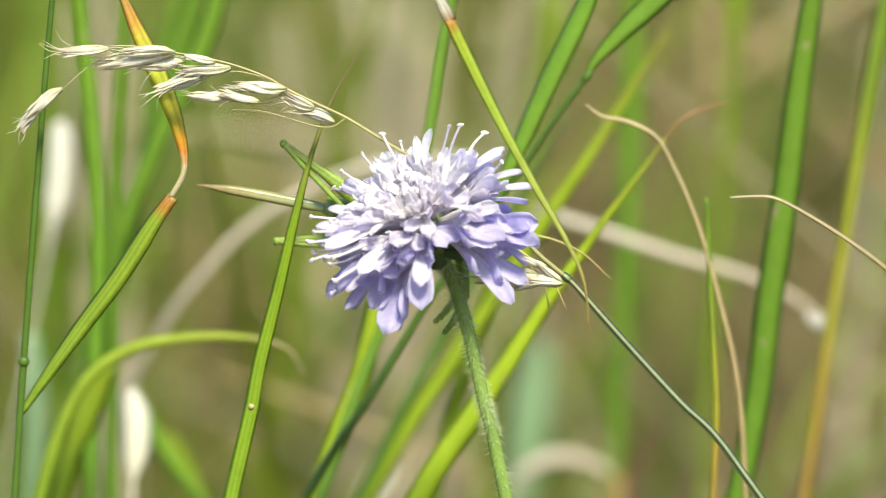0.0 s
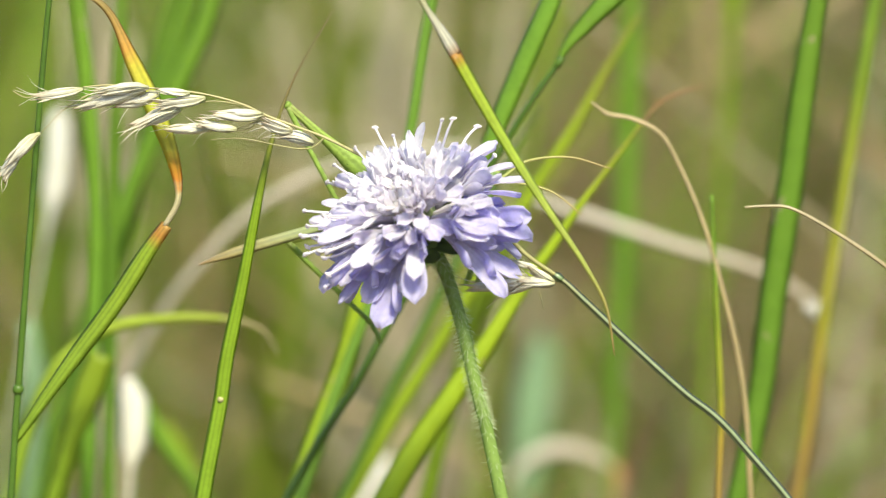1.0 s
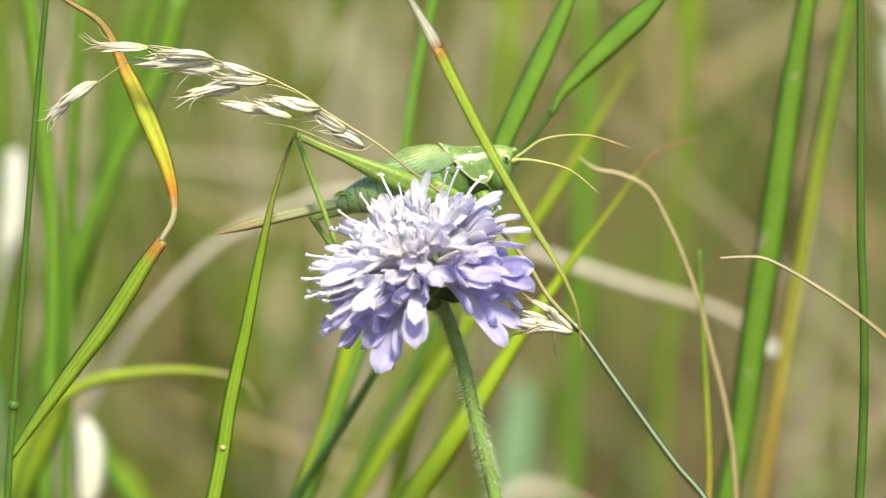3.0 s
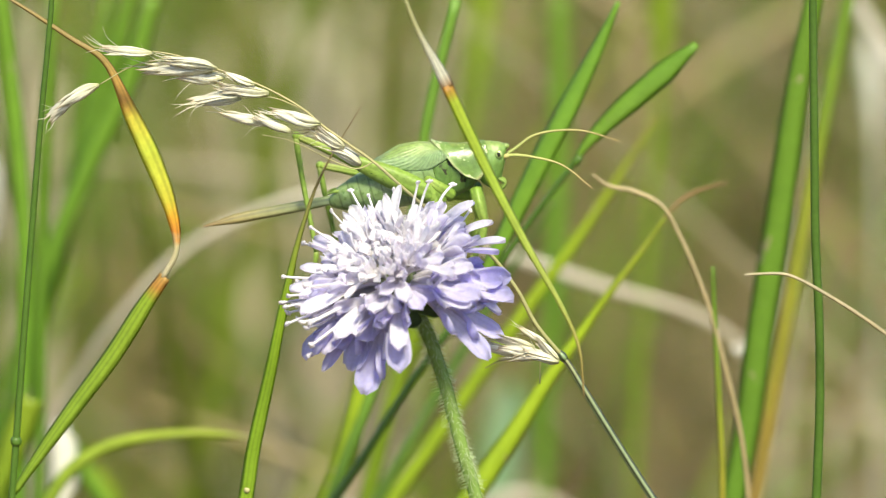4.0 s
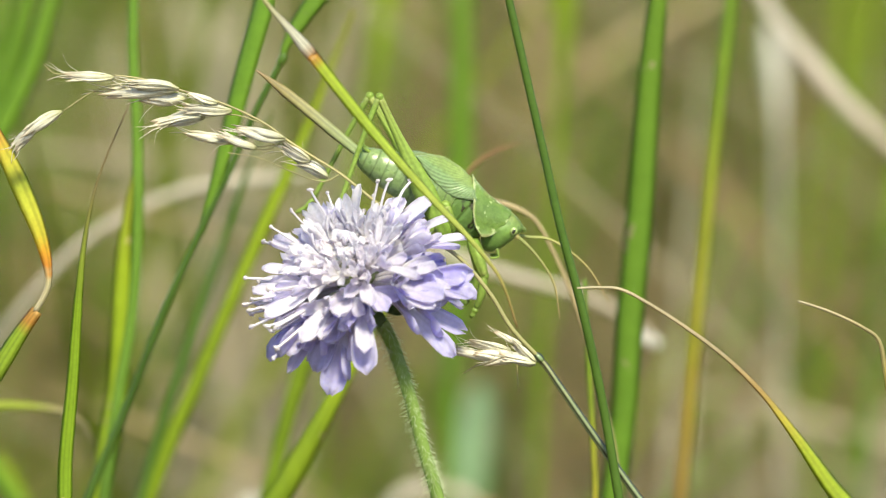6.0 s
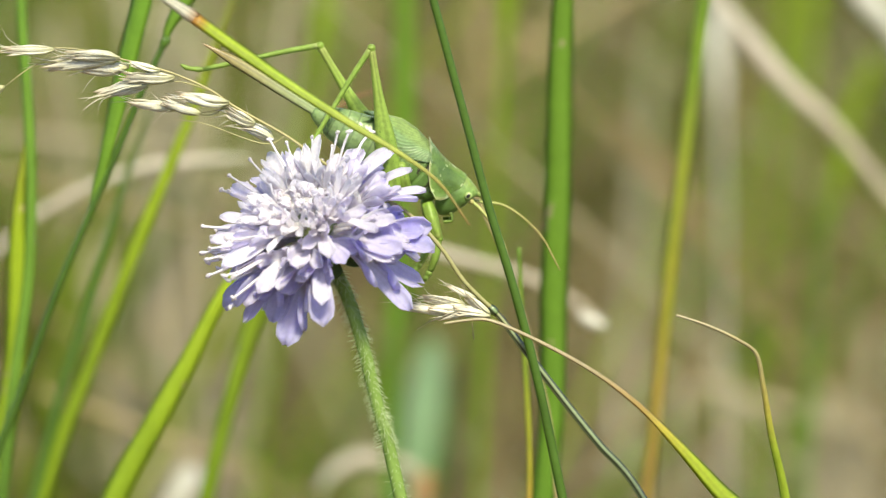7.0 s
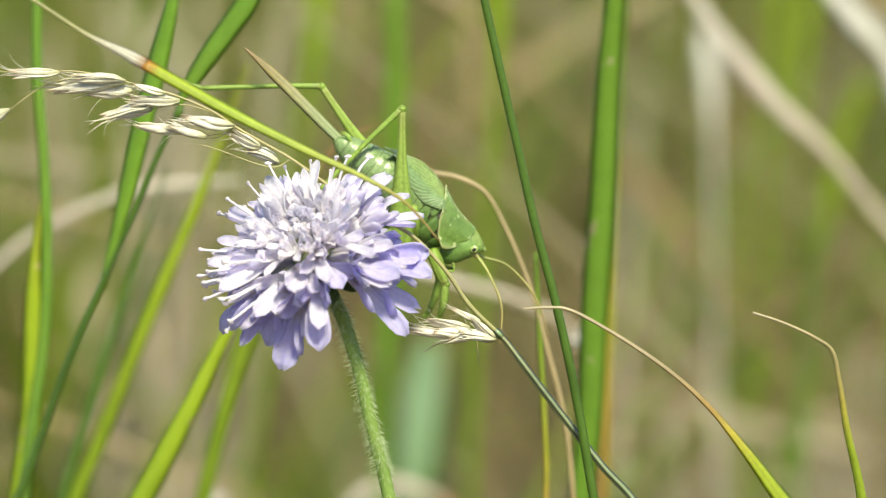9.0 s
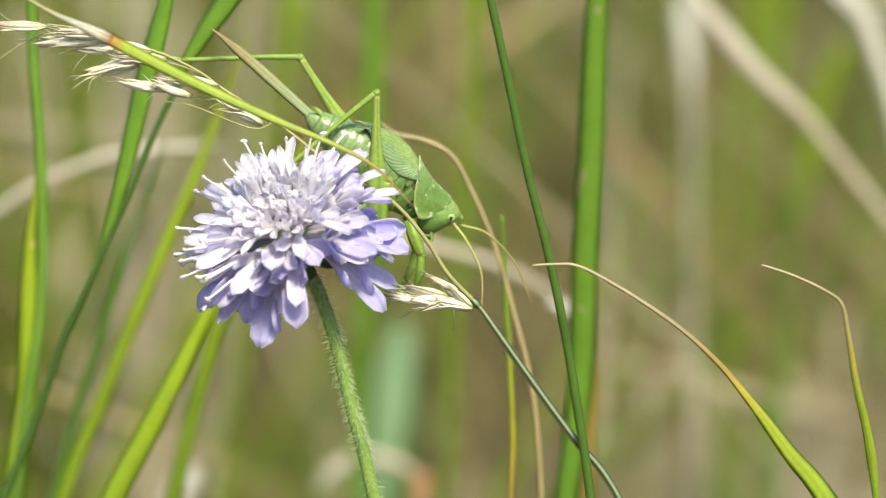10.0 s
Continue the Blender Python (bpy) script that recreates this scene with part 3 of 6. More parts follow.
far_blade((-0.1042, 0.2000, 0.3464), [(0.0, 0.0), (0.9, -15.4), (-0.4, -35.5), (-7.3, -175.9), (-10.7, -386.4)], [3, 5, 5, 4, 4], BLUISH, "bluish-green broad leaf low in the tuft")
far_blade((-0.0784, 0.2000, 0.3267), [(0.0, 0.0), (4.8, -9.9), (8.5, -17.7), (59.2, -157.3), (84.5, -366.7)], [2, 4, 4, 3, 3], FRESH, "short fresh green blade beside dry straw")
far_blade((0.1042, 0.5000, 0.3796), [(0.0, 0.0), (-1.1, -18.9), (-2.3, -35.1), (-4.7, -62.3), (-14.1, -205.2), (-18.9, -419.6)], [4.5, 5.5, 4.0, 2.0, 2, 2], FRESH, "yellow-green blade out in the meadow")
far_blade((0.1121, 0.5000, 0.3850), [(0.0, 0.0), (-2.4, -21.5), (-4.8, -47.3), (-7.3, -67.7), (-20.2, -210.6), (-26.6, -425.0)], [4.0, 5.0, 4.0, 2.0, 2, 2], FRESH, "yellow-green blade beside another in the meadow")

far_blade((0.0700, 0.2700, 0.4079), [(0.0, 0.0), (3.4, -6.3), (10.9, -16.0), (18.9, -25.2), (29.2, -34.9), (180.0, -244.7), (300.0, -417.9)], [(0, 2), (0.1, 3.2), (0.5, 4.2), (0.8, 3.8), (1, 2.6), (3, 1.5)], BLEACHED, "broad bleached straw leaning across the meadow", "straw_plant")
far_blade((0.0988, 0.3000, 0.4050), [(0.0, 0.0), (8.2, -9.3), (14.1, -16.4), (63.0, -243.0), (90, -415.0)], [3.0, 5.5, 4.0], WHITE, "white dry leaf hanging aslant", "straw_plant")
far_blade((0.0636, 0.5000, 0.3411), [(0.0, 0.0), (14.9, -19.1), (32.5, -38.3), (174.0, -204.6), (290.0, -351.1)], [3.0, 5.0, 4.0, 2.0], LITTER, "dull dry stalk leaning in the sward", "straw_plant")
far_blade((0.0982, 0.3000, 0.3546), [(0.0, 0.0), (-2.1, -24.9), (-4.1, -59.5), (-14.0, -212.8), (-20, -364.6)], [1.2, 2.0, 2.2, 2.0], GREEN, "soft green upright blade", "grass_plant")
far_blade((0.1203, 0.4500, 0.3632), [(0.0, 0.0), (-5.6, -17.0), (-10.6, -38.1), (-13.0, -56.6), (-21.0, -217.9), (-30, -373.2)], [4.0, 6.0, 5.0, 3.0], FRESH, "yellow-green blade far out in the meadow", "grass_plant")
far_blade((-0.0190, 0.2000, 0.3807), [(0.0, 0.0), (-11.7, -0.9), (-20.4, -1.9), (-28.9, -5.0), (-38.1, -9.6), (-45.6, -15.5), (-52.1, -22.7), (-58.5, -30.8), (-72.0, -58.0), (-92.0, -150.0), (-110.0, -388.7)], [(0, 0.8), (0.05, 1.4), (0.12, 1.9), (0.25, 1.7), (1, 1.6)], BLEACHED, "arching bleached straw leaf", "straw_plant")
far_blade((-0.0283, 0.3400, 0.3421), [(0.0, 0.0), (-15.5, 4.3), (-31.1, 8.6), (-48.9, 13.5)], [1.0, 1.8, 1.8, 1.4], DRYSTEM, "thin pinkish dry stalk lying across the grass", "straw_plant", root=False)
far_blade((-0.0219, 0.3000, 0.2979), [(0.0, 0.0), (-21.0, 9.6), (-38.4, 16.2), (-53.5, 21.6)], [1.0, 1.8, 1.8, 1.4], DRYSTEM, "thin dry stalk fallen through the low grass", "straw_plant", root=False)
far_blade((0.1259, 0.4500, 0.2746), [(0.0, 0.0), (-23.6, 5.4), (-49.8, 13.5), (-65.5, 14.9)], [1.5, 2.6, 2.6, 1.4], STRAW, "pale fallen straw low among the grass", "straw_plant", root=False)

# ---- things that sway ----
swaying = {}
broad = thing("dock_plant", (-0.0084, 0.2600, 0.3238), "soft bluish-green rounded leaf on a low stalk", "leaf")
swaying["blur"] = rooted(broad, [(0.8, 11.5), (1.1, 8.1), (0.0, 0.0), (-1.1, -9.3), (-2.2, -18.5), (-3.3, -26.7), (-17.2, -161.5), (-24.2, -363.8)], [(0, 1.5), (0.1, 6.5), (0.35, 10.0), (0.7, 10), (1, 7), (1.5, 3)], BLUISH)
pale = thing("seed_head", (-0.0033, 0.2800, 0.3034), "drooping pale seed heads with one rusty tip", "seed head")
part("pale_plume", blade([(-9.8, -4.8), (-6.9, -0.6), (-0.6, 2.1), (5.8, 1.2), (11.0, -1.4)], [1.2, 3.0, 3.6, 3.0, 1.6], BLEACHED, "pale_plume"), pale)
rooted(pale, [(11.0, -1.4), (11.5, -2.5), (11.1, -6.4), (-0.4, -141.2), (-6.1, -343.4)], [(0, 2), (0.3, 4.5), (1, 4.5), (1.5, 2), (3, 1)], RUSTY, "rusty_plume", "rusty orange tip")
rooted(pale, [(-34.6, 0.1), (-37.1, -3.5), (-39.2, -7.3), (-94.8, -141.7), (-122.5, -343.4)], [(0, 2), (0.3, 5.5), (1, 5), (1.6, 1.5), (3, 1)], WHITE, "white_plume")
swaying["pale"] = pale


def make_wide():
    p = thing("grass_plant", (0.0471, 0.0750, 0.3950), "broad bright green upright grass leaf", "grass")
    return rooted(p, [(3.8, 53.0), (1.9, 37.7), (1.1, 28.1), (0.6, 16.5), (0.0, -1.0), (-0.9, -18.5), (-1.3, -34.2), (-2.5, -48.0), (-3.9, -58.1), (-19.8, -208.9), (-27.7, -435.0)], [1.0, 3.2, 4.2, 4.6, 4.8, 4.8, 4.6, 4.4, 4.0], GREEN, turn=(-12, -6), fold=0.36)


def make_yellow():
    p = thing("grass_plant", (0.0472, 0.1300, 0.3741), "green grass stem turning yellow and orange below", "grass")
    return rooted(p, [(4.8, 73.1), (3.9, 53.9), (2.5, 37.8), (0.7, 15.4), (-0.5, -1.0), (-1.7, -18.5), (-2.6, -34.0), (-3.3, -42.6), (-13.3, -191.2), (-18.3, -414.1)], [1.4, 2.4, 2.8, 2.8, 2.6, 2.4, 2.4, 2.4], YELLOW, "stem", fold=0.6)


def make_dark():
    p = thing("rush", (0.0351, 0.0040, 0.3987), "smooth dark green upright rush stem", "grass")
    line = spline([(-13.0, 65.8), (-9.9, 48.8), (-6.9, 34.5), (-4.0, 21.0), (-0.9, 6.5), (2.1, -5.4), (5.0, -19.1), (7.3, -32.9), (9.2, -46.0), (25.9, -203.1), (29.2, -438.7)], 7)
    part("stem", build("stem", *tube_data(line, [0.6, 0.75, 0.82, 0.84, 0.85, 0.9], 12), DEEP), p)
    part("sheath", build("sheath", *tube_data(line[-10:], [1.3, 1.6], 10), STRAW), p, "pale sheath at the foot")
    return p


def make_curl():
    p = thing("grass_plant", (0.0346, -0.0060, 0.3925), "arching grass leaf with a curled dry tip", "grass")
    return rooted(p, [(0.0, 0.0), (3.7, 0.2), (6.8, -0.0), (13.1, -3.2), (22.9, -9.8), (29.2, -15.5), (35.5, -23.0), (40.9, -30.2), (47.3, -38.4), (118.2, -196.1), (153.7, -432.5)], [(0, 0.45), (0.15, 0.7), (0.45, 0.9), (0.58, 1.2), (0.68, 1.9), (0.8, 2.8), (1, 4.0), (1.5, 3.5)], CURL, turn=(50, 32), fold=0.35)


def make_curltwo():
    p = thing("grass_plant", (0.0712, 0.0020, 0.3911), "narrow bent grass leaf with a dry tip", "grass")
    return rooted(p, [(0.0, -0.2), (4.7, -1.8), (10.1, -4.4), (12.6, -6.3), (13.8, -11.3), (15.2, -19.5), (17.1, -27.8), (18.6, -38.2), (35.5, -195.4), (43.9, -431.1)], [(0, 0.5), (0.3, 0.75), (0.45, 1.0), (0.75, 1.6), (0.85, 1.9), (1, 1.3), (2, 1.8)], CURLTWO, turn=(-25, -35), fold=0.15)


def make_thin():
    p = thing("straw_plant", (0.0015, 0.0450, 0.4148), "thin dry arching grass leaf, straw-coloured", "grass")
    rooted(p, [(0.0, 0.0), (2.6, -1.9), (6.8, -2.8), (11.5, -5.3), (14.7, -10.8), (17.6, -17.4), (19.9, -24.0), (21.9, -31.6), (24.3, -41.1), (25.8, -50.6), (26.8, -66.1), (34.8, -221.6), (38.8, -454.8)], [(0, 0.3), (0.05, 0.8), (0.12, 0.9), (0.2, 0.7), (0.5, 0.9), (0.8, 1.0), (1, 1.1)], DRYSTEM, "leaf", turn=(40, 10))
    rooted(p, [(19.9, -15.5), (20.4, -25.9), (21.2, -39.2), (21.8, -52.5), (21.4, -66.1), (17.4, -221.6), (15.5, -454.8)], [0.6, 0.9, 1.1, 1.1, 1.2], YELLOW, "second_leaf", "thin yellowing leaf")
    return p


def make_sheath():
    p = thing("grass_plant", (-0.0349, 0.0500, 0.4271), "green grass stem with two upright leaf blades", "grass")
    line = spline([(0.0, 0.0), (-3.3, -7.3), (-7.6, -18.2), (-12.4, -29.6), (-17.6, -42.4), (-23.4, -59.6), (-29.8, -76.9), (-72.5, -233.0), (-93.8, -467.1)], 7)
    part("stem", build("stem", *joined(tube_data(line, [0.5, 0.75, 0.8, 0.8, 0.9, 0.9, 1.0, 1.0], 8), knot(line, 0.002, 2.0, 0.7)), DEEP), p, "dark green stem")
    part("leaf_blade", blade([(-12.4, -29.8), (-11.1, -24.3), (-9.0, -14.9), (-6.5, -2.6), (-4.1, 7.7), (-1.3, 19.9), (0.2, 27.3)], [1.6, 2.6, 3.9, 4.4, 4.4, 3.0, 1.0], GREEN, "leaf_blade", turn=(38, 38), fold=0.32), p)
    part("leaf_blade", blade([(-0.3, -0.4), (0.5, 2.5), (2.8, 6.8), (7.1, 13.3), (14.5, 23.6)], [0.9, 3.0, 4.0, 4.2, 1.5], GREEN, "leaf_blade", turn=(30, 20)), p)
    return p


def make_mid():
    p = thing("grass_plant", (-0.0469, 0.0400, 0.3623), "upright green grass stem with a flecked broad leaf", "grass")
    line = spline([(1.9, 80.9), (1.4, 60.4), (2.4, 43.6), (2.7, 28.6), (2.0, 13.5), (0.0, 0.0), (-2.1, -17.2), (-16.0, -171.2), (-23.0, -402.3)], 7)
    part("stem", build("stem", *joined(tube_data(line, [0.9, 1.0, 1.1, 1.1, 1.1, 1.0, 1.0, 1.0], 8), knot(line, 0.2, 1.6, 0.45)), STEMGREEN), p)
    return rooted(p, [(1.9, 38.0), (0.5, 26.7), (-0.0, 13.5), (-0.4, 0.2), (-3.0, -17.2), (-20.5, -171.2), (-29.3, -402.3)], [(0, 0.4), (0.12, 1.6), (0.35, 3.4), (0.6, 4.0), (0.8, 4.2), (1, 4.0), (2, 2.5)], BRIGHT, "leaf_blade", "broad bright green leaf with pale flecks", turn=(-14, -6), fold=0.32)


def make_bright():
    p = thing("grass_plant", (-0.0069, 0.0300, 0.3813), "long bright green leaning grass leaf with a dry tip", "grass")
    rooted(p, [(21.9, 31.3), (16.9, 24.3), (11.4, 16.9), (6.9, 10.3), (1.4, 2.3), (-4.1, -6.6), (-10.6, -16.5), (-18.9, -29.5), (-89.4, -186.2), (-124.7, -421.3)], [(0, 0.5), (0.25, 1.4), (0.4, 2.2), (0.55, 3.0), (0.75, 4.0), (1, 4.4), (2, 3.0)], BRIGHT, turn=(-18, -6), fold=0.32)
    part("leaf_tip", blade([(32.2, 37.3), (27.8, 36.0), (24.4, 34.1), (21.9, 31.2)], [0.2, 0.5, 0.7, 0.55], BROWNTIP, "leaf_tip"), p, "withered reddish-brown tip")
    return p


def make_lean():
    p = thing("grass_tuft", (-0.0133, 0.0550, 0.4119), "leaning green grass leaves with yellowed flecks", "grass")
    rooted(p, [(2.9, 8.5), (-0.9, -1.4), (-5.7, -14.2), (-11.9, -28.6), (-18.7, -44.9), (-24.0, -58.3), (-28.9, -70.1), (-76.0, -222.9), (-99.5, -451.9)], [(0, 0.6), (0.2, 1.6), (0.5, 2.6), (1, 3.0), (2, 2.4)], BRIGHT, "leaf_blade", turn=(-18, -6), fold=0.32)
    rooted(p, [(-11.3, -9.5), (-16.6, -23.8), (-21.0, -37.2), (-25.8, -52.5), (-31.2, -70.1), (-66.3, -222.8), (-83.9, -451.9)], [(0, 0.4), (0.3, 1.4), (0.6, 2.0), (1, 2.0)], DEEP, "narrow_leaf", "dark green narrow leaf", turn=(-30, -20))
    return p


def make_curved():
    p = thing("grass_plant", (-0.0471, 0.0850, 0.3618), "small arched green grass leaf with a withered tip", "grass")
    return rooted(p, [(0.2, -0.2), (-1.9, 3.5), (-5.3, 5.3), (-13.1, 6.2), (-19.9, 5.9), (-27.7, 4.6), (-33.6, 1.8), (-38.5, -3.1), (-43.0, -13.1), (-45.6, -22.3), (-77.1, -174.1), (-92.9, -401.8)], [(0, 0.25), (0.06, 0.6), (0.14, 0.9), (0.25, 1.6), (0.5, 2.3), (1, 2.6)], CURVED, turn=(-14, -8), fold=0.32)


CURVED = tissue("arched_leaf", [(0.0, (0.5, 0.42, 0.26)), (0.13, (0.5, 0.44, 0.22)), (0.2, (0.42, 0.5, 0.06)), (1.0, (0.36, 0.52, 0.05))], veins=9, vein_depth=0.2, wobble=0.04)


def make_lstem():
    p = thing("grass_plant", (-0.0555, 0.0120, 0.3699), "narrow upright grass leaf with a dry pointed tip", "grass")
    rooted(p, [(18.2, 63.1), (11.6, 51.3), (8.4, 42.1), (6.1, 32.1), (3.6, 19.2), (0.9, 6.3), (0.0, 0.0), (-1.4, -7.6), (-3.0, -16.2), (-25.1, -173.7), (-36.2, -409.9)], [(0, 0.15), (0.15, 0.35), (0.3, 0.9), (0.45, 1.7), (0.65, 2.3), (0.8, 2.5), (1, 2.6)], LSTEM, fold=0.15, turn=(-18, -8))
    part("node", build("node", *knot(spline([(-0.6, -2), (-0.3, -1), (0, 0), (0.3, 1), (0.6, 2)], 3), 0.5, 0.8, 0.5), RACHIS), p, "pale leaf joint")
    return p


LSTEM = tissue("upright_leaf", [(0.0, (0.34, 0.26, 0.15)), (0.18, (0.34, 0.28, 0.12)), (0.28, (0.34, 0.38, 0.07)), (0.42, (0.32, 0.48, 0.03)), (1.0, (0.32, 0.5, 0.04))], veins=10, vein_depth=0.2, wobble=0.02)


def make_orange():
    p = thing("grass_plant", (-0.0551, 0.0120, 0.4029), "thin green grass stem with an orange-tipped bent leaf", "grass")
    line = spline([(-16.4, 70.6), (-16.8, 52.6), (-17.3, 43.6), (-19.3, 23.7), (-21.4, -0.0), (-23.5, -24.9), (-24.5, -37.1), (-35.0, -199.4), (-40.2, -442.9)], 7)
    part("stem", build("stem", *joined(tube_data(line, [0.4, 0.55, 0.7, 0.8, 0.85, 0.9, 0.95], 8), knot(line, 0.655, 1.4, 0.85)), DEEP), p, "thin dark green stem")
    leaf = part("leaf_base", blade([(-24.2, -35.2), (-20.4, -29.5), (-14.8, -21.6), (-8.4, -12.9), (-2.5, -3.7), (0.3, 0.2)], [1.2, 2.2, 2.9, 3.2, 3.2, 2.2], ORANGELEAF, "leaf_base", turn=(25, 25)), p)
    part("leaf_tip", blade([(0.2, 0.0), (2.2, 3.7), (2.4, 6.4), (1.3, 11.9), (-1.4, 19.2), (-4.9, 26.9), (-8.9, 35.0), (-14.2, 38.6), (-21.8, 43.6), (-29.4, 48.1)], [(0, 1.0), (0.09, 1.1), (0.15, 2.0), (0.25, 3.0), (0.35, 3.4), (0.45, 2.7), (0.55, 1.5), (0.65, 1.0), (1, 0.35)], ORANGE, "leaf_tip", turn=(-30, -20), fold=0.08), p, "dying leaf tip mottled orange and yellow")
    return p


def make_torn():
    p = thing("grass_leaf", (-0.0274, -0.0200, 0.4349), "bent grass leaf with a papery torn sheath", "grass")
    part("leaf_blade", blade([(0.0, 0.0), (6.5, -3.8), (16.0, -9.1), (26.4, -14.4), (34.3, -18.2), (40.4, -22.0), (45.8, -28.2)], [(0, 2.2), (0.2, 2.1), (0.5, 1.5), (0.75, 0.8), (1, 0.25)], TORN, "leaf_blade", turn=(35, 35), fold=0.2), p, "tapering yellow-green leaf")
    part("dry_sheath", blade([(0.3, -0.2), (-3.5, 1.8), (-9.1, 4.6), (-15.9, 9.1), (-23.7, 13.8), (-34.0, 18.2), (-47.8, 17.8), (-59.3, 6.5), (-65.8, -16.3), (-105.0, -199.7), (-112.8, -474.9)], [(0, 2.1), (0.003, 2.2), (0.009, 1.5), (0.016, 0.9), (0.03, 0.6), (1, 1.2)], TORNDRY, "dry_sheath", turn=(-25, -25), fold=0.1), p, "papery whitish dry sheath")
    return p


# ---- the ripe panicle that crosses behind the flower ----
def spikelet_mesh(seed):
    """Two long husks that clasp narrower scales, with fine bristles; 1 mm wide and 10 mm long, tip up."""
    rng = random.Random(seed)
    body = spline([(0, 0, 0.2), (0.1, 0, 3.0), (rng.uniform(-0.15, 0.15), 0, 6.0), (rng.uniform(-0.3, 0.3), 0, 9.0)], 5)
    pieces = [tube_data(body, [0.1, 0.34, 0.42, 0.28, 0.04], 9, 0.8)]
    for k in range(8):
        long = (10.0, 9.3, 8.6, 8.0, 7.2, 9.0, 9.6, 8.8)[k]
        side = (-1, 1, -0.5, 0.5, 0.0, 0.2, 0.7, -0.8)[k]
        wide = (0.95, 0.95, 0.8, 0.75, 0.7, 0.4, 0.3, 0.3)[k]
        y = (0.1, -0.1, -0.32, 0.3, -0.2, -0.45, -0.35, -0.4)[k]
        out = side * rng.uniform(0.2, 0.5)
        tip = side * rng.uniform(0.1, 0.75)
        line = spline([(0, y * 0.2, 0), (out * 0.6, y, long * 0.3), (out, y, long * 0.65), (tip, y * 0.6, long)], 5)
        pieces.append(blade_data(line, [(0, 0.3), (0.2, wide), (0.5, wide * 0.95), (0.8, 0.35), (1, 0.05)], turn=(side * 30, side * 50), fold=-0.5, thick=0.12))
    for k in range(3):
        a = rng.uniform(-0.6, 0.6)
        pieces.append(tube_data(spline([(a * 0.5, -0.2, 7), (a * 1.2, -0.3, 9.5), (a * 2.4 + rng.uniform(-0.6, 0.6), -0.3, 11.5 + rng.uniform(0, 1.5))], 4), [0.06, 0.04, 0.02], 4))
    for k in range(2):
        a = rng.uniform(-1, 1)
        pieces.append(tube_data(spline([(a * 0.3, -0.3, 4 + 2 * k), (a * 1.4, -0.6, 6.5 + 2 * k), (a * 2.6, -0.5, 7.5 + 2 * k + rng.uniform(-0.8, 0.8))], 4), [0.045, 0.03, 0.015], 4))
    return build("spikelet", *joined(*pieces), HUSK)


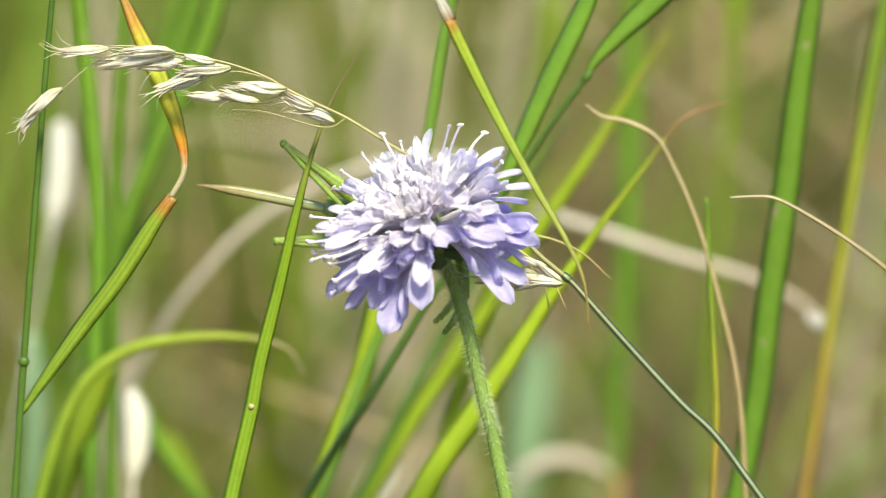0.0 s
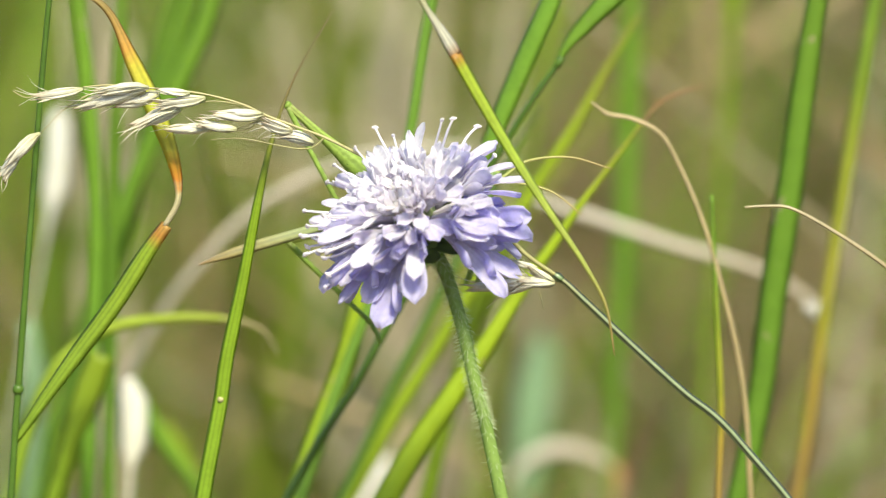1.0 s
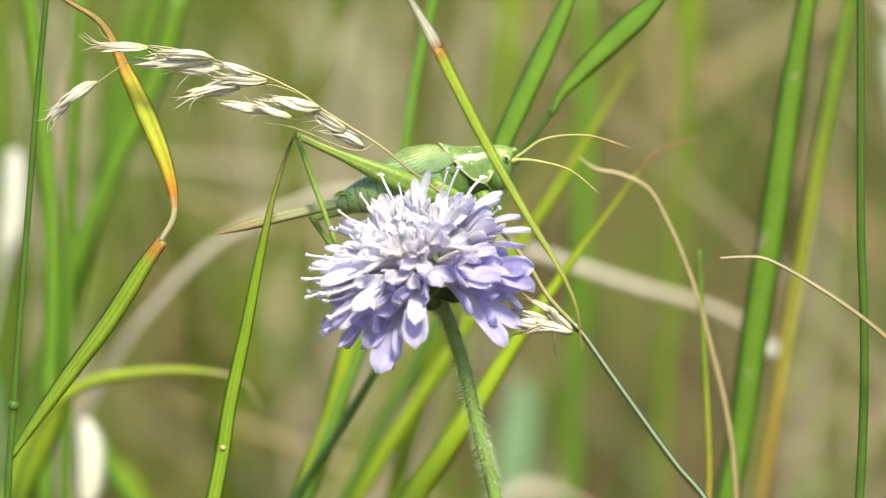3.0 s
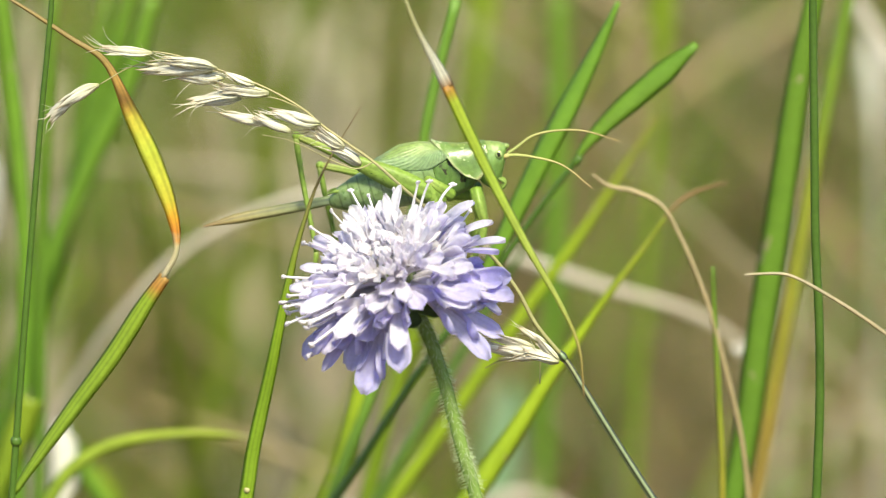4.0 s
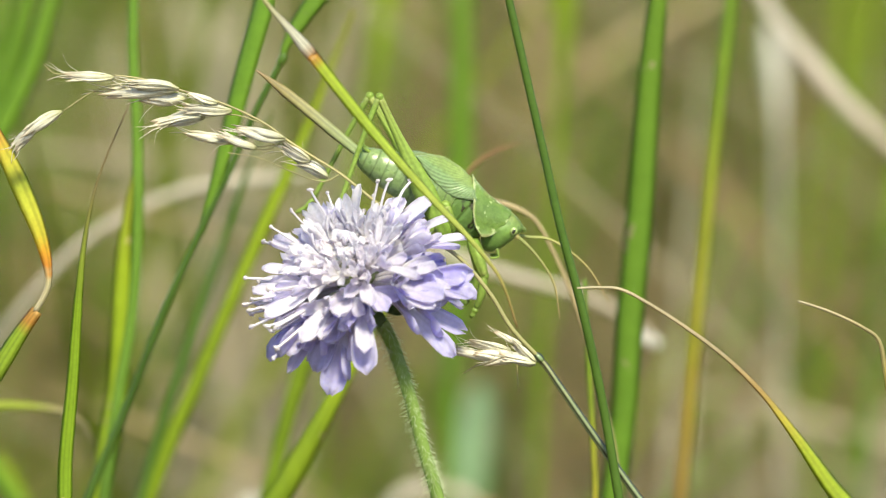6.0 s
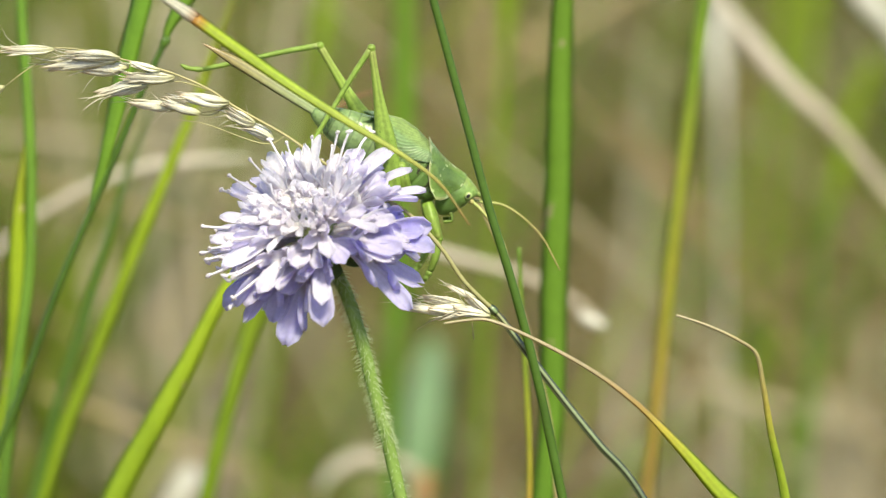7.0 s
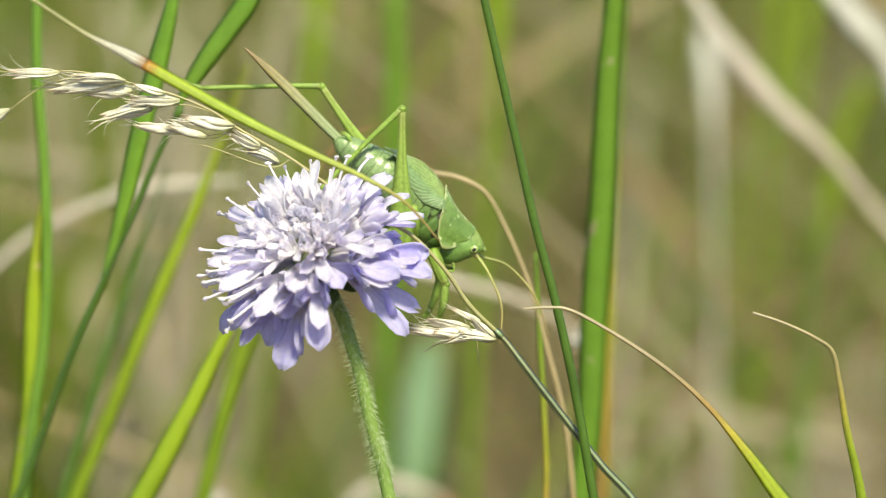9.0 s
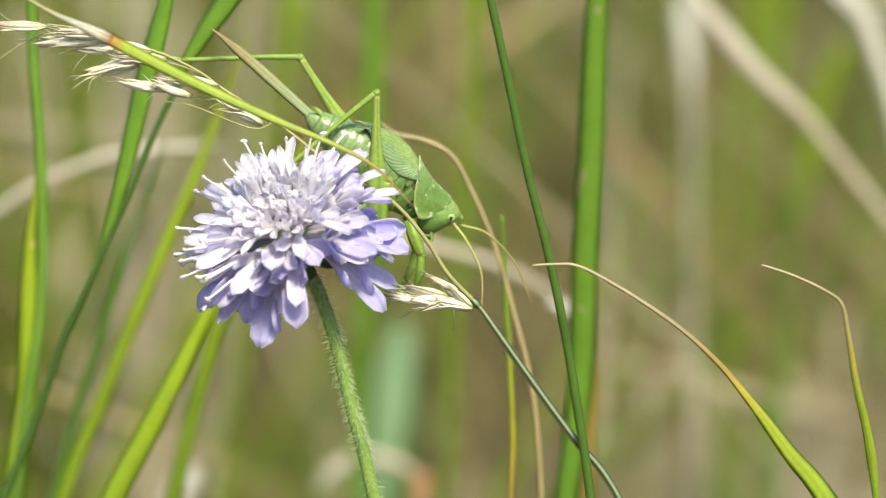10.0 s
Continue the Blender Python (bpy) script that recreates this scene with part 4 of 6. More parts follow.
def make_panicle():
    p = thing("oat_grass", (0.0083, 0.0060, 0.3914), "ripe oat grass with a drooping straw-pale panicle", "grass")
    line = spline([(0.0, 0.0), (1.2, -1.3), (3.3, -4.2), (9.1, -12.2), (16.4, -21.9), (22.8, -29.8), (95.1, -190.5), (131.2, -431.4)], 8)
    part("culm", build("culm", *joined(tube_data(line, [(0, 0.5), (0.02, 0.6), (0.1, 0.64), (0.3, 0.66), (1, 0.75)], 10), knot(line, 0.02, 1.6, 0.68)), CULM), p, "striped green ripe culm with its glossy highlight painted pale")
    part("rachis", tube([(0.0, 0.0), (-4.4, 4.6), (-8.0, 10.1), (-13.4, 16.0), (-20.6, 20.1), (-26.0, 23.9), (-32.2, 28.6), (-36.7, 31.3), (-41.1, 34.0), (-43.8, 36.0), (-50.1, 39.0), (-58.1, 41.4), (-64.3, 43.0), (-68.4, 43.4)], [0.36, 0.32, 0.26, 0.2, 0.15, 0.1], RACHIS, "rachis", sides=6), p)
    for pts in [[(-36.7, 31.3), (-40.3, 33.1), (-45.6, 32.5)], [(-32.2, 28.6), (-34.9, 27.3), (-45.6, 30.9), (-50.1, 31.5)], [(-41.1, 34.0), (-43.8, 32.2), (-49.5, 32.9)], [(-43.8, 36.0), (-49.2, 37.6), (-53.9, 37.0)], [(-64.3, 43.0), (-71.5, 40.7), (-76.4, 37.4)], [(-75.5, 43.4), (-77.7, 43.4), (-79.5, 44.8)], [(0.0, 0.0), (-2.6, 1.0), (-4.4, 1.4)], [(-4.4, -0.4), (-9.8, -1.8), (-12.0, -3.1)], [(-3.0, -4.9), (-3.2, -2.2), (-3.5, 1.0)]]:
        part("branch", tube(pts, [0.14, 0.1, 0.07], RACHIS, "branch", sides=5), p)
    meshes = [spikelet_mesh(k) for k in range(4)]
    for k, (base, tip, wide) in enumerate([((-68.4, 43.2), (-76.7, 43.3), 1.2), ((-58.1, 41.4), (-67.0, 42.1), 1.5), ((-58.8, 41.0), (-70.4, 40.1), 1.7), ((-56.8, 40.1), (-64.4, 39.6), 1.5), ((-51.8, 39.6), (-57.0, 41.2), 1.2), ((-49.6, 38.3), (-58.1, 38.7), 1.4), ((-53.9, 37.0), (-62.4, 35.1), 1.7), ((-49.5, 32.9), (-57.2, 34.0), 1.4), ((-45.6, 32.5), (-51.9, 34.7), 1.2), ((-41.0, 34.2), (-49.4, 35.8), 1.9), ((-37.0, 30.6), (-42.0, 33.1), 1.4), ((-34.2, 27.8), (-39.7, 30.5), 1.5), ((-76.4, 37.4), (-82.8, 33.0), 1.5), ((-80.5, 35.3), (-84.3, 30.8), 1.4), ((-3.5, 1.0), (-10.6, 1.2), 1.5), ((-4.4, 1.4), (-11.5, 3.0), 1.2), ((-0.4, -0.4), (-6.4, 0.6), 1.5), ((-1.3, 0.7), (-8.4, -1.0), 1.4), ((-4.4, -0.4), (-14.8, 1.6), 1.2), ((-2.6, 2.4), (-7.2, 4.6), 0.8), ((-0.4, -0.0), (-4.4, 3.4), 1.0)]):
        b, t = Vector((base[0], 0, base[1])), Vector((tip[0], 0, tip[1]))
        d = t - b
        ang = math.degrees(math.atan2(d.x, d.z))
        at = pose(b.x * MM, ((-0.8 if k < 14 else -4.0) + 0.5 * (k % 4)) * MM, b.z * MM, 0, ang, 0) @ pose(0, 0, 0, 0, 0, 70 * k) @ Matrix.Diagonal((wide * 1.3, wide * 1.1, d.length / 9.6, 1))
        part("spikelet", meshes[k % 4], p, at=at)
    return p


# ---- the scabious ----
def lobe_data(length, width, cup, droop, notch=0.12, wave=0.0):
    """A strap-shaped petal lobe along +z with a rounded end, its face towards -y, a little thick."""
    rows, cols = 9, 7
    verts, along, across, faces = [], [], [], []
    for back in (0, 1):
        for i in range(rows):
            t = i / (rows - 1)
            t = t ** 0.9
            w = width / 2 * (0.42 + 0.58 * math.sin(min(1.0, t * 1.3) * math.pi / 2))
            if t > 0.78:
                w *= math.sqrt(max(0.0, 1 - ((t - 0.78) / 0.224) ** 2))
            for j in range(cols):
                u = j / (cols - 1) * 2 - 1
                z = length * t + notch * length * 0.2 * (abs(u) - 0.5) * t ** 6
                y = -cup * width * (0.4 - u * u) * math.sin(t * math.pi * 0.85) + droop * length * t * t + wave * width * math.sin(5 * t + 2.5 * u)
                verts.append((u * w, y + back * 0.09, z))
                along.append(0.25 + 0.75 * t)
                across.append(u)
    n = rows * cols
    for back in (0, 1):
        for i in range(rows - 1):
            for j in range(cols - 1):
                a = back * n + i * cols + j
                faces.append((a, a + 1, a + cols + 1, a + cols))
    rim = [j for j in range(cols)] + [i * cols + cols - 1 for i in range(1, rows)] + [(rows - 1) * cols + j for j in range(cols - 2, -1, -1)] + [i * cols for i in range(rows - 2, 0, -1)]
    for a, b in zip(rim, rim[1:] + rim[:1]):
        faces.append((a, b, n + b, n + a))
    return verts, faces, along, across


def moved(data, m):
    v, f, a, c = data
    return [tuple(m @ Vector(q)) for q in v], f, a, c


def floret_mesh(kind, seed):
    """A tube along +z that opens into lobes; its outer side is -y."""
    rng = random.Random(seed)
    tall = {"bud": 3.4, "inner": 4.6, "middle": 5.4, "outer": 4.6}[kind]
    line = spline([(0, 0, 0), (0, 0.1, tall * 0.5), (0, -0.2, tall)], 3)
    v, f, a, c = tube_data(line, [0.45, 0.5, 0.75, 1.0], 7)
    pieces = [(v, f, [x * 0.25 for x in a], c)]
    if kind == "outer":
        plan = [(-74, 8.4, 3.1, 34), (-4, 10.6, 4.0, 24), (66, 8.6, 3.3, 34), (160, 3.6, 1.9, 24)]
    elif kind == "middle":
        plan = [(-66, 6.6, 2.3, 24), (-6, 9.0, 3.0, 16), (62, 7.0, 2.3, 24), (170, 4.4, 1.8, 20)]
    elif kind == "inner":
        plan = [(34, 6.6, 1.6, 14), (110, 5.0, 1.4, 22), (-110, 5.0, 1.4, 22), (-34, 6.8, 1.7, 14), (180, 3.8, 1.3, 18)]
    else:
        plan = [(k * 90 + 20, 2.1, 1.6, -20) for k in range(4)]
    for turn, long, wide, open_by in plan:
        long *= rng.uniform(0.72, 1.2)
        wide *= rng.uniform(0.75, 1.2)
        loose = 5 if kind == "bud" else 17
        data = lobe_data(long, wide, rng.uniform(0.05, 0.34), rng.uniform(-0.24, 0.1), rng.uniform(0, 0.6), rng.uniform(0.03, 0.15))
        m = Matrix.Translation((0, -0.2, tall - 0.3)) @ pose(0, 0, 0, 0, 0, turn + rng.uniform(-10, 10)) @ pose(0, 0, 0, open_by + rng.uniform(-loose, loose), 0, 0) @ Matrix.Translation((0, -0.4, 0))
        pieces.append(moved(data, m))
    return build("floret", *joined(*pieces), {"outer": PETAL, "middle": PETALMID, "inner": PETALPALE, "bud": PETALPALE}[kind])


def stamen_mesh(seed):
    rng = random.Random(seed)
    line = spline([(0, 0, 5), (0.1, 0.05, 8), (0.2 + rng.uniform(-0.2, 0.2), 0.1, 10.5), (0.25 + rng.uniform(-0.4, 0.4), 0.12, 12.4)], 4)
    tip = line[-1]
    side = np.array((0.5, 0.1, 0.25))
    anther = tube_data(np.array([tip - side, tip - side * 0.8, tip, tip + side * 0.8, tip + side]), [0.08, 0.28, 0.34, 0.28, 0.08], 7)
    v, f, a, c = tube_data(line, [0.24, 0.2, 0.17], 6)
    return build("stamen", *joined((v, f, [x * 0.8 for x in a], c), (anther[0], anther[1], [1.0] * len(anther[2]), anther[3])), STAMEN)


def make_flower():
    p = thing("scabious", (-0.0156, 0.0000, 0.3982), "lavender-blue scabious flower head on a hairy green stem", "flower")
    line = spline([(-1.6, 2.8), (0.0, 0.0), (2.0, -3.1), (5.1, -11.2), (8.2, -22.2), (10.5, -29.7), (47.2, -193.1), (65.5, -438.2)], 10)
    part("stem", tube([(-1.6, 2.8), (0.0, 0.0), (2.0, -3.1), (5.1, -11.2), (8.2, -22.2), (10.5, -29.7), (47.2, -193.1), (65.5, -438.2)], [(0, 1.2), (0.02, 1.05), (0.1, 1.05), (0.3, 1.15), (1, 1.5)], HAIRY, "stem", steps=10, sides=12), p, "ribbed green stem")
    rng = random.Random(4)
    hairs = []
    for k in range(1900):
        i = rng.uniform(10, 52) if k % 10 else rng.uniform(52, len(line) * 0.85)
        q = line[int(i)] + (line[int(i) + 1] - line[int(i)]) * (i % 1)
        a = rng.uniform(0, 2 * math.pi)
        out = np.array((math.cos(a), math.sin(a), rng.uniform(-0.5, 0.15)))
        long = rng.uniform(0.4, 1.5)
        bent = np.array((rng.uniform(-0.25, 0.25), 0, -rng.uniform(0.0, 0.5)))
        hairs.append(tube_data(np.array([q + out * 0.85, q + out * (0.9 + long * 0.5) + bent * 0.3, q + out * (0.9 + long) + bent]), [0.04, 0.03, 0.012], 3))
    part("hairs", build("hairs", *joined(*hairs), HAIR), p, "short whitish bristles")
    verts = tube_data(spline([(0, 0, -0.8), (0, 0, 1.0), (0, 0, 4), (0, 0, 7.5), (0, 0, 10.2), (0, 0, 11.4)], 4), [1.0, 2.2, 3.4, 3.6, 2.8, 0.6], 18)
    head = part("flower_head", build("flower_head", *verts, HEADCORE), p, "domed head of many florets")
    core = Vector((0, 0, 4.6))
    bract = build("bract", *lobe_data(6.4, 2.8, 0.1, -0.1, 0.0), BRACT)
    for k in range(9):
        part("bract", bract, head, "narrow green bract" if k == 0 else "", pose(0, 0, -0.4 * MM, 0, 0, 40 * k + 7) @ pose(0, -1.2 * MM, 0.2 * MM, 78 + 8 * (k % 3), 0, 0))
    kinds = {n: [floret_mesh(n, 10 + k) for k in range(5)] for n in ("bud", "inner", "middle", "outer")}
    # kind, how many, degrees from the pole, size, half the gap that shows the stem and bracts on one side
    rings = [("bud", 3, 6, 1.0, 0), ("bud", 6, 18, 1.05, 0), ("bud", 8, 30, 0.95, 0), ("inner", 10, 36, 0.9, 0), ("inner", 13, 48, 1.0, 0), ("middle", 15, 60, 0.95, 0), ("middle", 16, 73, 0.98, 8), ("outer", 12, 86, 0.92, 20), ("outer", 14, 101, 0.95, 33), ("outer", 15, 114, 0.9, 45)]
    for kind, count, polar, size, gap in rings:
        for k in range(count):
            azim = 360 * (k + rng.uniform(-0.22, 0.22)) / count + polar * 3
            off = (azim + 180) % 360 - 180 - 16
            tilt = polar + rng.uniform(-11, 11)
            if abs(off) < gap or (polar > 110 and not -150 < off < 0):
                continue
            m = Matrix.Scale(1.01, 4) @ Matrix.Translation(core * MM) @ pose(0, 0, 0, 0, 0, azim) @ pose(0, 0, 0, tilt, 0, 0) @ Matrix.Translation((0, 0, 3.6 * MM)) @ pose(0, 0, 0, 0, 0, rng.uniform(-22, 22)) @ Matrix.Scale(size * rng.uniform(0.88, 1.1), 4)
            part("floret", kinds["middle" if kind == "outer" and abs(off) > 112 else kind][rng.randrange(5)], head, at=m)
    # broad florets at the edges of the gap
    for azim, tilt, size in ((44, 76, 1.02), (66, 94, 1.0), (14, 68, 0.74), (-14, 70, 0.7), (38, 100, 1.04), (60, 112, 1.0), (88, 108, 0.94)):
        m = Matrix.Scale(1.01, 4) @ Matrix.Translation(core * MM) @ pose(0, 0, 0, 0, 0, azim) @ pose(0, 0, 0, tilt, 0, 0) @ Matrix.Translation((0, 0, 3.8 * MM)) @ Matrix.Scale(size, 4)
        part("floret", kinds["outer"][abs(azim) % 5], head, at=m)
    stamens = [stamen_mesh(k) for k in range(4)]
    for k in range(44):
        azim, tilt = (rng.uniform(120, 320), 30 + 62 * math.sqrt(rng.random())) if k < 28 else (rng.uniform(235, 315), rng.uniform(66, 98))
        m = Matrix.Scale(1.01, 4) @ Matrix.Translation(core * MM) @ pose(0, 0, 0, 0, 0, azim) @ pose(0, 0, 0, tilt, 0, 0) @ Matrix.Translation((0, 0, 3.6 * MM)) @ pose(0, 0, 0, 0, 0, rng.uniform(0, 360)) @ Matrix.Scale(rng.uniform(0.95, 1.22), 4)
        part("stamen", stamens[k % 4], head, at=m)
    return p, head


# ---- the bush-cricket ----
def loft(sections, sides=20):
    """Rings along -x: (x, z of the middle, half width, half height up, half height down)."""
    verts, along, across, faces = [], [], [], []
    for i, (x, z, w, up, down) in enumerate(sections):
        for k in range(sides):
            a = 2 * math.pi * k / sides
            c, s = math.cos(a), math.sin(a)
            verts.append((x, w * c, z + (up if s > 0 else down) * s))
            along.append(i / (len(sections) - 1))
            across.append(s)
    for i in range(len(sections) - 1):
        for k in range(sides):
            faces.append((i * sides + k, i * sides + (k + 1) % sides, (i + 1) * sides + (k + 1) % sides, (i + 1) * sides + k))
    faces += [tuple(range(sides)), tuple(range((len(sections) - 1) * sides, len(sections) * sides))]
    return verts, faces, along, across


def ball_data(at, rx, ry, rz, n=10):
    return loft([(at[0] + rx * math.cos(math.pi * i / n), at[2], 0.02 + ry * math.sin(math.pi * i / n), 0.02 + rz * math.sin(math.pi * i / n), 0.02 + rz * math.sin(math.pi * i / n)) for i in range(n + 1)], 14)


def shifted(data, y):
    v, f, a, c = data
    return [(q[0], q[1] + y, q[2]) for q in v], f, a, c


def stacked(sections, sides=20):
    """Rings over one another: (z, front x, rear x, half width), with the greatest width behind the middle."""
    verts, along, across, faces = [], [], [], []
    for i, (z, front, rear, w) in enumerate(sections):
        mid = (front + rear) / 2
        for k in range(sides):
            a = 2 * math.pi * k / sides
            c, sn = math.cos(a), math.sin(a)
            verts.append((mid + (front - mid) * c, w * math.copysign(abs(sn) ** 0.8, sn), z))
            along.append(i / (len(sections) - 1))
            across.append(c)
    for i in range(len(sections) - 1):
        for k in range(sides):
            faces.append((i * sides + k, i * sides + (k + 1) % sides, (i + 1) * sides + (k + 1) % sides, (i + 1) * sides + k))
    faces += [tuple(range(sides)), tuple(range((len(sections) - 1) * sides, len(sections) * sides))]
    return verts, faces, along, across


def shell(place, rows, cols, inward):
    """A thin sheet over the body: place(u, v) gives (x, y, z, along, across) for u, v in 0..1."""
    verts, along, across, faces = [], [], [], []
    for back in (0, 1):
        for i in range(rows):
            for j in range(cols):
                x, y, z, al, ac = place(i / (rows - 1), j / (cols - 1))
                f = 1 - back * inward
                verts.append((x, y * f, z - back * inward * 2.5))
                along.append(al)
                across.append(ac)
    n = rows * cols
    for back in (0, 1):
        for i in range(rows - 1):
            for j in range(cols - 1):
                k = back * n + i * cols + j
                faces.append((k, k + 1, k + cols + 1, k + cols))
    rim = [j for j in range(cols)] + [i * cols + cols - 1 for i in range(1, rows)] + [(rows - 1) * cols + j for j in range(cols - 2, -1, -1)] + [i * cols for i in range(rows - 2, 0, -1)]
    for k, q in zip(rim, rim[1:] + rim[:1]):
        faces.append((k, q, n + q, n + k))
    return verts, faces, along, across


def saddle_point(u, v):
    """u runs from the front edge to the rear edge, v from one side lobe over the back to the other."""
    w = abs(v * 2 - 1)
    front = (np.interp(w, [0, 0.3, 0.7, 1], [-1.9, -1.7, -1.9, -2.6]), np.interp(w, [0, 0.3, 0.6, 1], [2.75, 2.2, 0.8, -1.1]))
    rear = (np.interp(w, [0, 0.2, 0.45, 0.7, 0.88, 1], [-10.0, -9.5, -8.5, -7.6, -6.4, -4.6]), np.interp(w, [0, 0.2, 0.45, 0.7, 0.88, 1], [5.2, 4.4, 2.7, 0.4, -1.5, -2.7]))
    x = front[0] + (rear[0] - front[0]) * u
    z = front[1] + (rear[1] - front[1]) * u
    z -= 0.5 * math.sin(math.pi * u) * (1 - w) + 0.35 * math.sin(math.pi * u) * w
    half = 2.0 + 0.9 * u
    y = half * math.sin(min(1.0, w * 1.25) * math.pi / 2) ** 0.75 + 0.25 * math.sin(math.pi * u) * w
    edge = min(1 - u, (1 - w) * 1.6, u * 1.5 + 0.1)
    y += 0.16 * math.exp(-(edge / 0.05) ** 2)
    z += 0.2 * math.exp(-((1 - u) / 0.05) ** 2) * (1 - w)
    tone = edge * 0.9 if edge < 0.3 else 0.3 + 0.6 * (1 - w) ** 2
    return x, math.copysign(y, v - 0.5), z, tone, v


def wing_point(u, v):
    """u runs backwards, v from the ridge of the back down the flank."""
    x = -9.6 - 10.0 * u + 0.6 * v * (0.5 - u) * 6
    low = 1.2 + 4.2 * abs(u - 0.28) ** 1.6 * 1.9
    top = np.interp(u, [0, 0.25, 0.55, 0.8, 1], [4.7, 5.6, 6.0, 5.4, 4.2])
    low = min(low, top - 0.5)
    z = top + (low - top) * v
    y = np.interp(u, [0, 0.5, 1], [2.9, 3.35, 3.3]) * math.sin((0.03 + 0.97 * min(1, v * 1.1)) * math.pi / 2) ** 0.8 * (1 - 0.1 * v)
    fan = math.atan2(v * 5.0, u * 10.0 + 1.0)
    return x, y, z, 1 - v, fan * 1.3


def make_cricket():
    keyed = {}
    p = thing("bush_cricket", (0, 0.016, 0.42), "green bush-cricket with a long ovipositor on the flower", "cricket")
    # abdomen with its rings
    sections = []
    for i in range(109):
        t = i / 108
        x = -11.0 - 17.5 * t
        top = np.interp(t, [0, 0.2, 0.4, 0.55, 0.72, 0.88, 0.96, 1.0], [4.2, 4.7, 4.4, 3.8, 3.2, 2.3, 1.5, 0.9])
        low = np.interp(t, [0, 0.2, 0.5, 0.72, 0.88, 0.96, 1.0], [-4.2, -4.2, -3.4, -2.6, -1.7, -0.9, -0.3])
        wide = np.interp(t, [0, 0.2, 0.5, 0.72, 0.88, 1.0], [2.6, 3.1, 3.1, 2.6, 1.8, 0.7])
        ring = (t * 10.0) % 1.0
        swell = 1.0 + 0.03 * ring - 0.035 * max(0.0, (ring - 0.8) / 0.2) ** 2
        mid = (top + low) / 2
        sections.append((x, mid, wide * swell, (top - mid) * swell, (mid - low) * swell))
    belly = loft(sections, 24)
    belly = (belly[0], belly[1], belly[2], [a * 10.0 - 0.15 for a in belly[2]])
    part("abdomen", build("abdomen", *belly, BELLY), p, "ringed pale green abdomen")
    # flank plates under the wings, parted by slanting grooves
    thorax = []
    for i in range(49):
        x = -3.0 - 12.0 * i / 48
        top = np.interp(-x, [3, 6, 9, 12, 15], [1.6, 2.8, 3.9, 4.3, 4.0])
        low = np.interp(-x, [3, 5, 8, 12, 15], [-2.4, -4.2, -4.8, -4.6, -4.0])
        wide = np.interp(-x, [3, 5, 9, 13, 15], [1.6, 2.2, 2.6, 2.7, 2.4])
        groove = 1 - 0.13 * max(0.0, math.cos((x + 1.0) * 2 * math.pi / 2.6)) ** 8
        mid = (top + low) / 2
        thorax.append((x, mid, wide * groove, top - mid, mid - low))
    flank = loft(thorax, 24)
    flank = ([(q[0] + 0.28 * (q[2] + 1.0), q[1], q[2]) for q in flank[0]],) + flank[1:]
    part("thorax", build("thorax", *flank, THORAX), p)
    part("pronotum", build("pronotum", *shell(saddle_point, 40, 41, 0.07), PRONOTUM), p, "green saddle with a pale rim behind the head")
    skull = stacked([(-5.0, -2.3, -3.0, 0.3), (-4.6, -1.6, -3.6, 1.0), (-3.8, -0.9, -4.2, 1.55), (-2.8, -0.3, -4.6, 1.95), (-1.7, 0.3, -4.8, 2.2), (-0.7, 0.7, -4.8, 2.25), (0.1, 1.0, -4.6, 2.05), (0.7, 1.3, -4.4, 1.75), (1.2, 1.05, -4.2, 1.5), (1.7, 0.3, -4.0, 1.35), (2.2, -0.8, -3.8, 0.95), (2.5, -1.8, -3.6, 0.4)], 22)
    beak = ball_data((1.0, 0, 0.7), 0.75, 0.55, 0.5)
    head = part("head", build("head", *joined(skull, (beak[0], beak[1], [0.9] * len(beak[2]), beak[3])), BODY), p, "slant-faced green head")
    for s in (-1, 1):
        eye = ball_data((-0.2, 0, 0.05), 0.62, 0.42, 0.66)
        dark = [1.0 if q[1] * s > 0.37 and abs(q[0] + 0.15) < 0.3 else 0.0 for q in eye[0]]
        part("eye", build("eye", *shifted((eye[0], eye[1], dark, eye[3]), s * 1.95), EYE), head, "small pale eye with a dark middle")
        ends = [(0.8, s * 0.7, -0.7), (2.4, s * 1.0, -0.3), (6.0, s * 1.6, 0.8), (13.0, s * 2.0, -0.6), (19.0, s * 2.4, -4.5)] if s > 0 else [(0.8, s * 0.7, -0.7), (2.2, s * 1.0, -1.0), (4.8, s * 1.6, -2.0), (9.0, s * 2.2, -4.6), (12.5, s * 3.0, -9.5)]
        scape = ball_data((0.75, 0, -0.75), 0.6, 0.42, 0.42)
        part("antenna", build("antenna", *joined(shifted(scape, s * 0.8), tube_data(spline(ends, 7), [0.3, 0.2, 0.15, 0.08], 6)), FEELER), head, "long thread-like feeler")
        for k in range(2):
            part("palp", tube([(-1.4, s * (0.7 + 0.5 * k), -3.8), (-0.6, s * (0.9 + 0.6 * k), -4.8), (-1.2 - 0.5 * k, s * (0.9 + 0.6 * k), -5.6)], [0.25, 0.2, 0.25], SHIN, "palp", sides=6), head)
        pad = shell(lambda u, v: wing_point(u, v), 24, 18, 0.06)
        pad = ([(q[0], q[1] * s, q[2]) for q in pad[0]],) + pad[1:]
        part("wing", build("wing", *pad, WINGPAD), p, "short rounded wing pad with fine veins")
